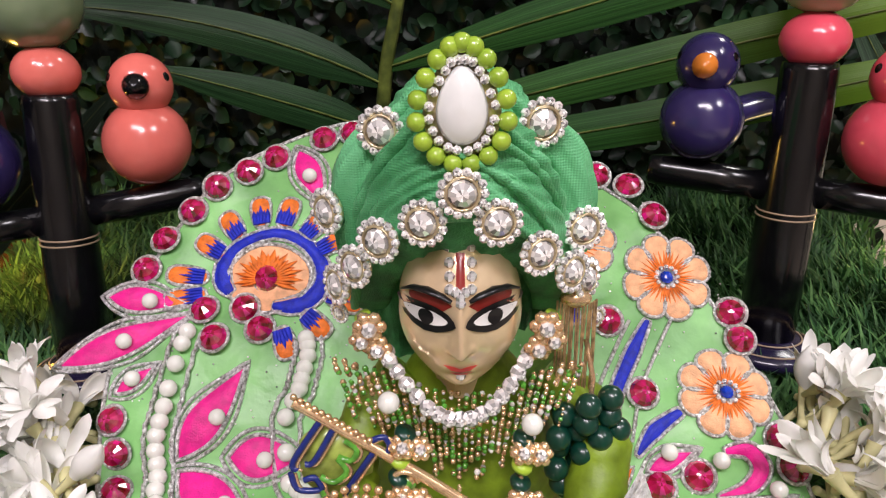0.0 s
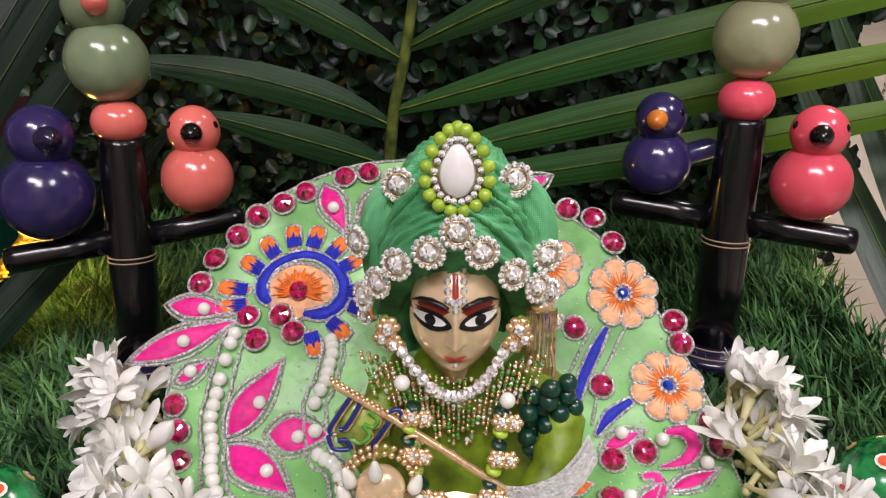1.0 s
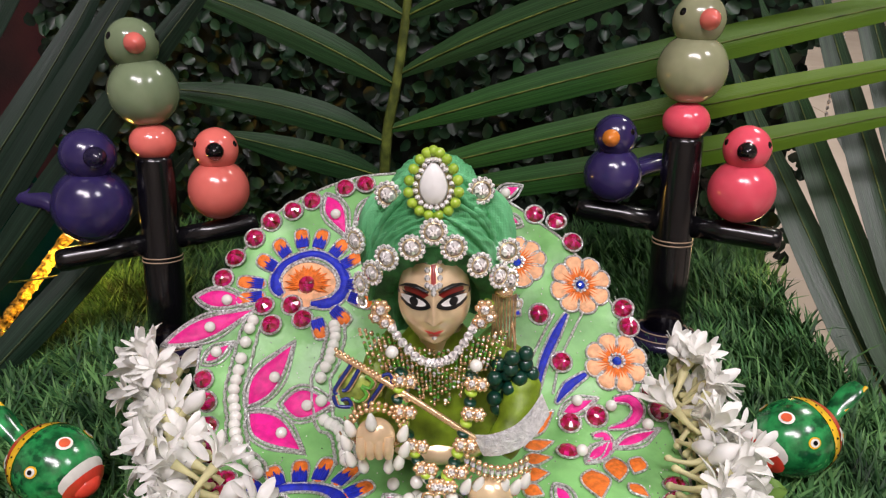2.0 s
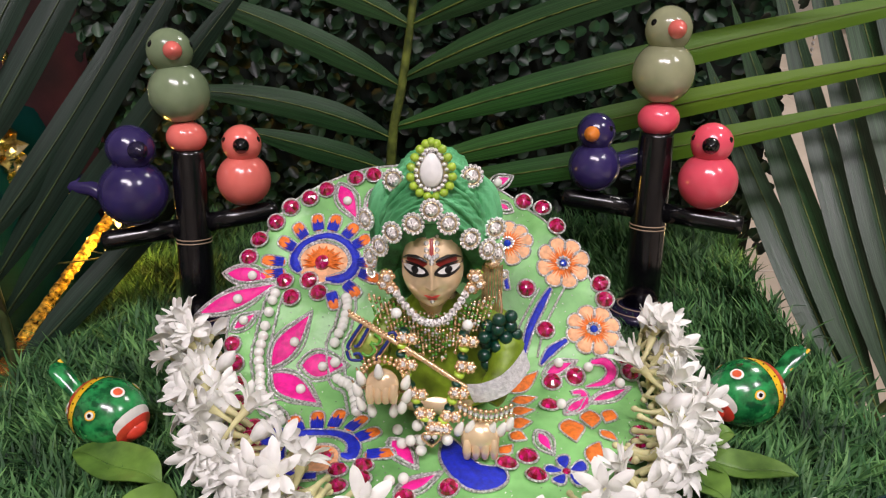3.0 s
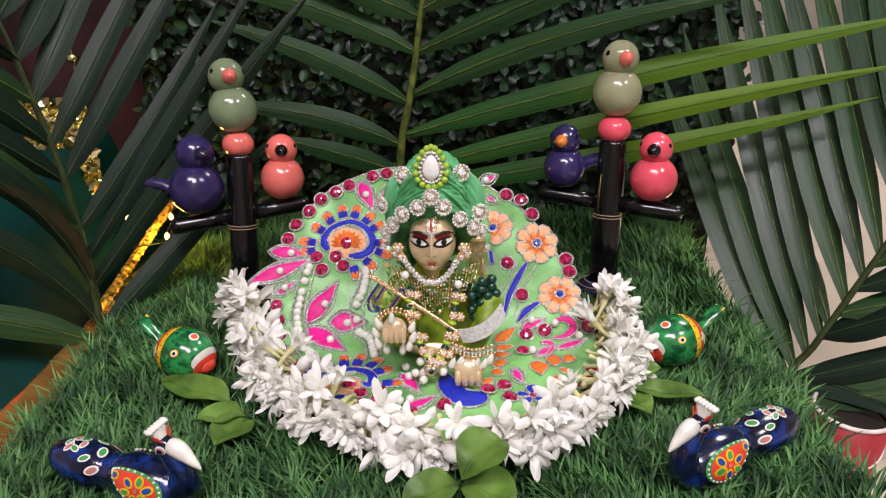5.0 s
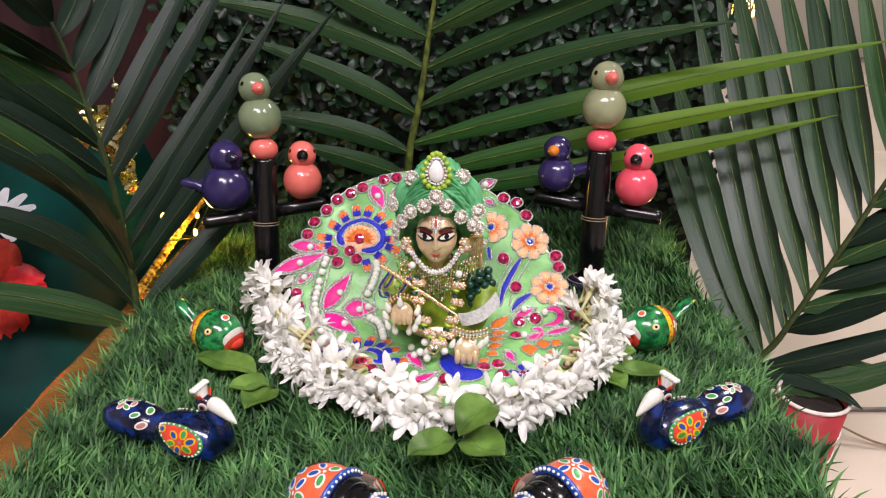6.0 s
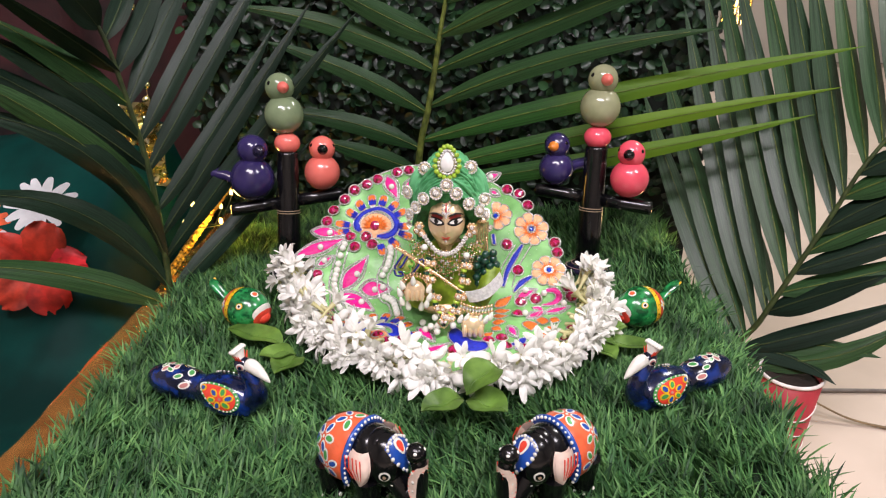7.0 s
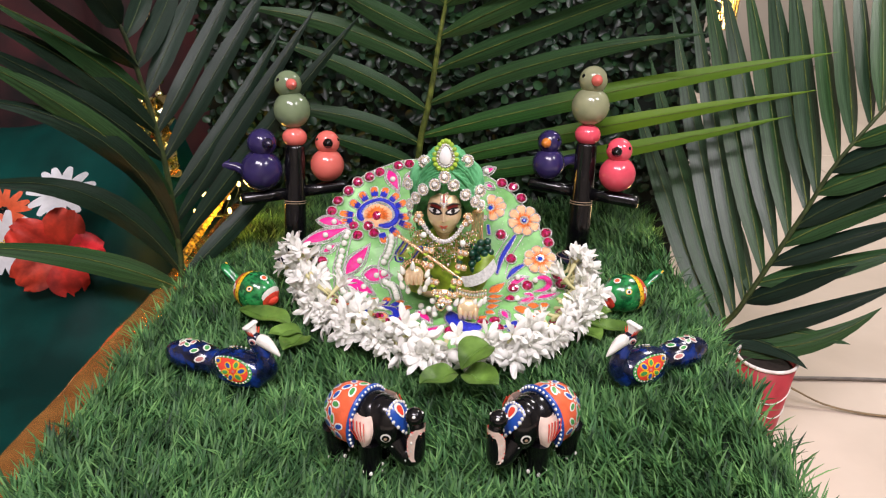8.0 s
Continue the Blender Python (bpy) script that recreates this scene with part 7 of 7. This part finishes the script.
# ---- artificial flowers beside the platform ----
def big_flower(name, at, normal, n, L, w, material, centre, label, ruffle=0.0, cup=0.35, group="artificial flowers beside the platform"):
    root = thing(name, Matrix.Translation(at) @ frame_of(normal), label, "flower", group)
    for k in range(n):
        a = 2 * math.pi * k / n + 0.1 * math.sin(k * 5)
        d, c = Vector((math.cos(a), math.sin(a), 0)), Vector((-math.sin(a), math.cos(a), 0))
        g = Geo()
        rows = []
        for i in range(10):
            f = i / 9
            ww = w * (0.25 + 0.75 * math.sin(math.pi * min(0.92, 0.10 + 0.80 * f)) ** 0.8)
            z = L * (cup * f - 0.45 * cup * f * f * 1.6) + 0.0006 * k
            rows.append([d * (0.004 + L * f * (1 - 0.04 * q * q)) + c * (ww * q / 2) + Vector((0, 0, z + ruffle * math.sin(q * 7 + f * 6 + k) * f)) for q in (-1, -0.66, -0.33, 0, 0.33, 0.66, 1)])
        g.grid(rows)
        part("petal", g, material, root, in_world=False)
    g = Geo()
    g.tube([(0, 0, 0.0), (0, 0, L * 0.25), (0.004, 0, L * 0.55)], [0.003, 0.002, 0.0015], 8)
    for k in range(12):
        g.ball((0.004 + 0.004 * math.cos(k), 0.004 * math.sin(k), L * (0.40 + 0.015 * k)), 0.0012, 6, 4)
    part("stamen", g, centre, root, in_world=False)
    g = Geo()
    inv = WORLD[root].inverted()
    g.tube([inv @ Vector(at), inv @ (Vector(at) + Vector((-0.02, 0.03, -0.06))), inv @ Vector((at[0] - 0.04, at[1] + 0.05, -0.10))], 0.0022, 8)
    part("stalk", g, M_STEM_DARK, root, "green wire stalk", in_world=False)
    return root


big_flower("hibiscus", (-0.428, 0.284, 0.024), (0.25, -1, 0.25), 5, 0.052, 0.050, M_HIBISCUS, M_HIBISCUS, "large red artificial hibiscus with ruffled petals", 0.0060, 0.62)
big_flower("daisy", (-0.430, 0.323, 0.082), (0.15, -0.6, 0.8), 14, 0.036, 0.012, M_DAISY, M_T_YELLOW, "white artificial daisy behind the red hibiscus")
big_flower("daisy", (-0.494, 0.295, 0.030), (0.2, -1, 0.3), 14, 0.036, 0.012, M_DAISY, M_T_YELLOW, "white artificial daisy beside the red hibiscus")
big_flower("gerbera", (-0.509, 0.323, 0.061), (0.3, -1, 0.3), 16, 0.028, 0.008, M_T_ORANGE, M_BLACK, "orange artificial gerbera with black centre")

# ---- gold decorations behind the palms ----
g = Geo()
rf = random.Random(4)
rows = [[Vector((-0.432 + 0.078 * j / 12 + rf.uniform(-0.004, 0.004), 0.49 + rf.uniform(-0.008, 0.008), 0.055 + 0.115 * i / 22 + rf.uniform(-0.003, 0.003))) for j in range(13)] for i in range(23)]
g.grid(rows)
g.tube([(-0.382, 0.50, -0.03), (-0.382, 0.50, 0.06)], 0.004, 8)
g.tube([(-0.382, 0.50, -0.12), (-0.382, 0.50, -0.03)], 0.005, 8)
solid("gold_foil", g, M_FOIL, "crumpled gold foil sheet standing behind the palm", "foil", smooth=False)
string = thing("bead_string", Matrix.Translation((-0.376, 0.56, 0.45)), "hanging string of round gold beads before the maroon cloth", "bead string")
gb = Geo().ball((0, 0, 0), 0.0075, 12, 8).mesh("gold_bead", M_FOIL)
part("thread", Geo().tube([(-0.396, 0.56, 2.5), (-0.396, 0.56, 0.13)], 0.0007, 5), M_GOLD, string)
for k in range(22):
    put("gold_bead", gb, string, at_world(string, Matrix.Translation((-0.396 + 0.002 * math.sin(k * 2), 0.56, 0.60 - 0.021 * k)) @ Matrix.Scale(0.6 + 0.4 * abs(math.sin(k * 1.7)), 4)))
g = Geo()
path = smooth_path([(-0.316, 0.355, -0.024), (-0.303, 0.410, 0.001), (-0.295, 0.442, 0.016), (-0.286, 0.480, 0.034), (-0.278, 0.520, 0.050)], 60)
rows = []
for i, p in enumerate(path):
    w = 0.0042 + 0.0010 * (i % 2)
    rows.append([p + Vector((-w, 0, 0.002 + rf.uniform(-0.001, 0.001))), p + Vector((-w * 0.4, 0, 0.0045 + rf.uniform(-0.0015, 0.0015))), p + Vector((w * 0.4, 0, 0.0040 + rf.uniform(-0.0015, 0.0015))), p + Vector((w, 0, 0.001 + rf.uniform(-0.001, 0.001)))])
g.grid(rows)
g.grid([[p + Vector((0, 0, -0.003)) for p in reversed(r)] for r in rows])
g.tube([path[12] + Vector((-0.002, 0, 0)), Vector((path[12].x, path[12].y, FLOOR_Z))], 0.0012, 5)
solid("tinsel", g, M_LACE, "glittering gold lace ribbon rising behind the dark palm", "tinsel", smooth=False)
lights = thing("fairy_lights", Matrix.Translation((-0.27, 0.45, 0.0)), "string of small warm fairy bulbs behind the grass", "fairy lights")
bulb = Geo().ball((0, 0, 0), (0.0028, 0.0028, 0.0045), 10, 8).mesh("bulb", M_BULB)
spots = [(-0.277, 0.379, 0.069), (-0.300, 0.40, 0.036), (-0.268, 0.44, 0.024), (-0.312, 0.49, 0.010), (-0.286, 0.54, 0.030), (-0.272, 0.37, 0.004), (-0.300, 0.53, 0.012)]
part("wire", Geo().tube(smooth_path([(x, y, z - 0.006) for x, y, z in spots], 50), 0.0008, 5), M_STEM_DARK, lights)
for p in spots:
    put("bulb", bulb, lights, at_world(lights, Matrix.Translation(p)), "glowing warm bulb")
lattice = thing("gold_lantern", Matrix.Translation((0.468, 0.70, 0.27)), "gold lattice lantern hanging past the hedge", "lantern")
g = Geo()
for k in range(9):
    z = 0.255 + 0.012 * k
    g.tube([(0.452 + 0.02 * math.cos(a), 0.70 + 0.02 * math.sin(a), z) for a in [i * math.pi / 8 for i in range(16)]], 0.0012, 5, closed=True)
for i in range(16):
    a = i * math.pi / 8
    g.tube([(0.452 + 0.02 * math.cos(a + q * 0.5), 0.70 + 0.02 * math.sin(a + q * 0.5), 0.255 + 0.10 * q) for q in (0, 0.5, 1)], 0.0012, 5)
    g.tube([(0.452 + 0.02 * math.cos(a - q * 0.5), 0.70 + 0.02 * math.sin(a - q * 0.5), 0.255 + 0.10 * q) for q in (0, 0.5, 1)], 0.0012, 5)
part("cage", g, M_FOIL, lattice, "gold wire lattice")
part("candle", Geo().lathe([(0, 0.256), (0.012, 0.256), (0.012, 0.35), (0, 0.35)], 16, 0, Matrix.Translation((0.452, 0.70, 0))), M_BULB, lattice, "glowing warm core")
part("cord", Geo().tube([(0.452, 0.70, 0.355), (0.452, 0.70, 2.5)], 0.0012, 5), M_GOLD, lattice, "hanging cord")

strand = thing("crystal_strand", Matrix.Translation((0.43, 0.62, 0.12)), "thin hanging strand of clear crystal beads beside the hedge", "bead string")
part("thread", Geo().tube([(0.4265, 0.62, 2.5), (0.4265, 0.62, 0.085)], 0.0004, 5), M_SETTING, strand)
crystal_bead = split(Geo().ball((0, 0, 0), (0.0017, 0.0017, 0.0026), 7, 5)).mesh("crystal_bead", M_CRYSTAL, False)
for k in range(46):
    put("crystal_bead", crystal_bead, strand, at_world(strand, Matrix.Translation((0.4265, 0.62, 0.090 + 0.0062 * k)) @ Matrix.Rotation(k * 0.7, 4, "Z")))

# ---- floor tiles, each its own piece ----
tile_g = Geo()
H, TZ, BV = 0.3985, 0.0, 0.0015
tile_g.add([(-H, -H, -0.006), (H, -H, -0.006), (H, H, -0.006), (-H, H, -0.006), (-H, -H, -BV), (H, -H, -BV), (H, H, -BV), (-H, H, -BV), (-H + BV, -H + BV, 0), (H - BV, -H + BV, 0), (H - BV, H - BV, 0), (-H + BV, H - BV, 0)],
           [(0, 1, 5, 4), (1, 2, 6, 5), (2, 3, 7, 6), (3, 0, 4, 7), (4, 5, 9, 8), (5, 6, 10, 9), (6, 7, 11, 10), (7, 4, 8, 11), (8, 9, 10, 11)])
tile_mesh = tile_g.mesh("tile", M_TILE, False)
for i in range(7):
    for j in range(7):
        x, y = -1.75 + 0.8 * i, -1.96 + 0.8 * j
        if -2.2 < x - 0.4 + 0.01 and x + 0.4 < 3.45 and y + 0.4 < 3.41:
            put("tile", tile_mesh, floor, pose(x, y, FLOOR_Z))
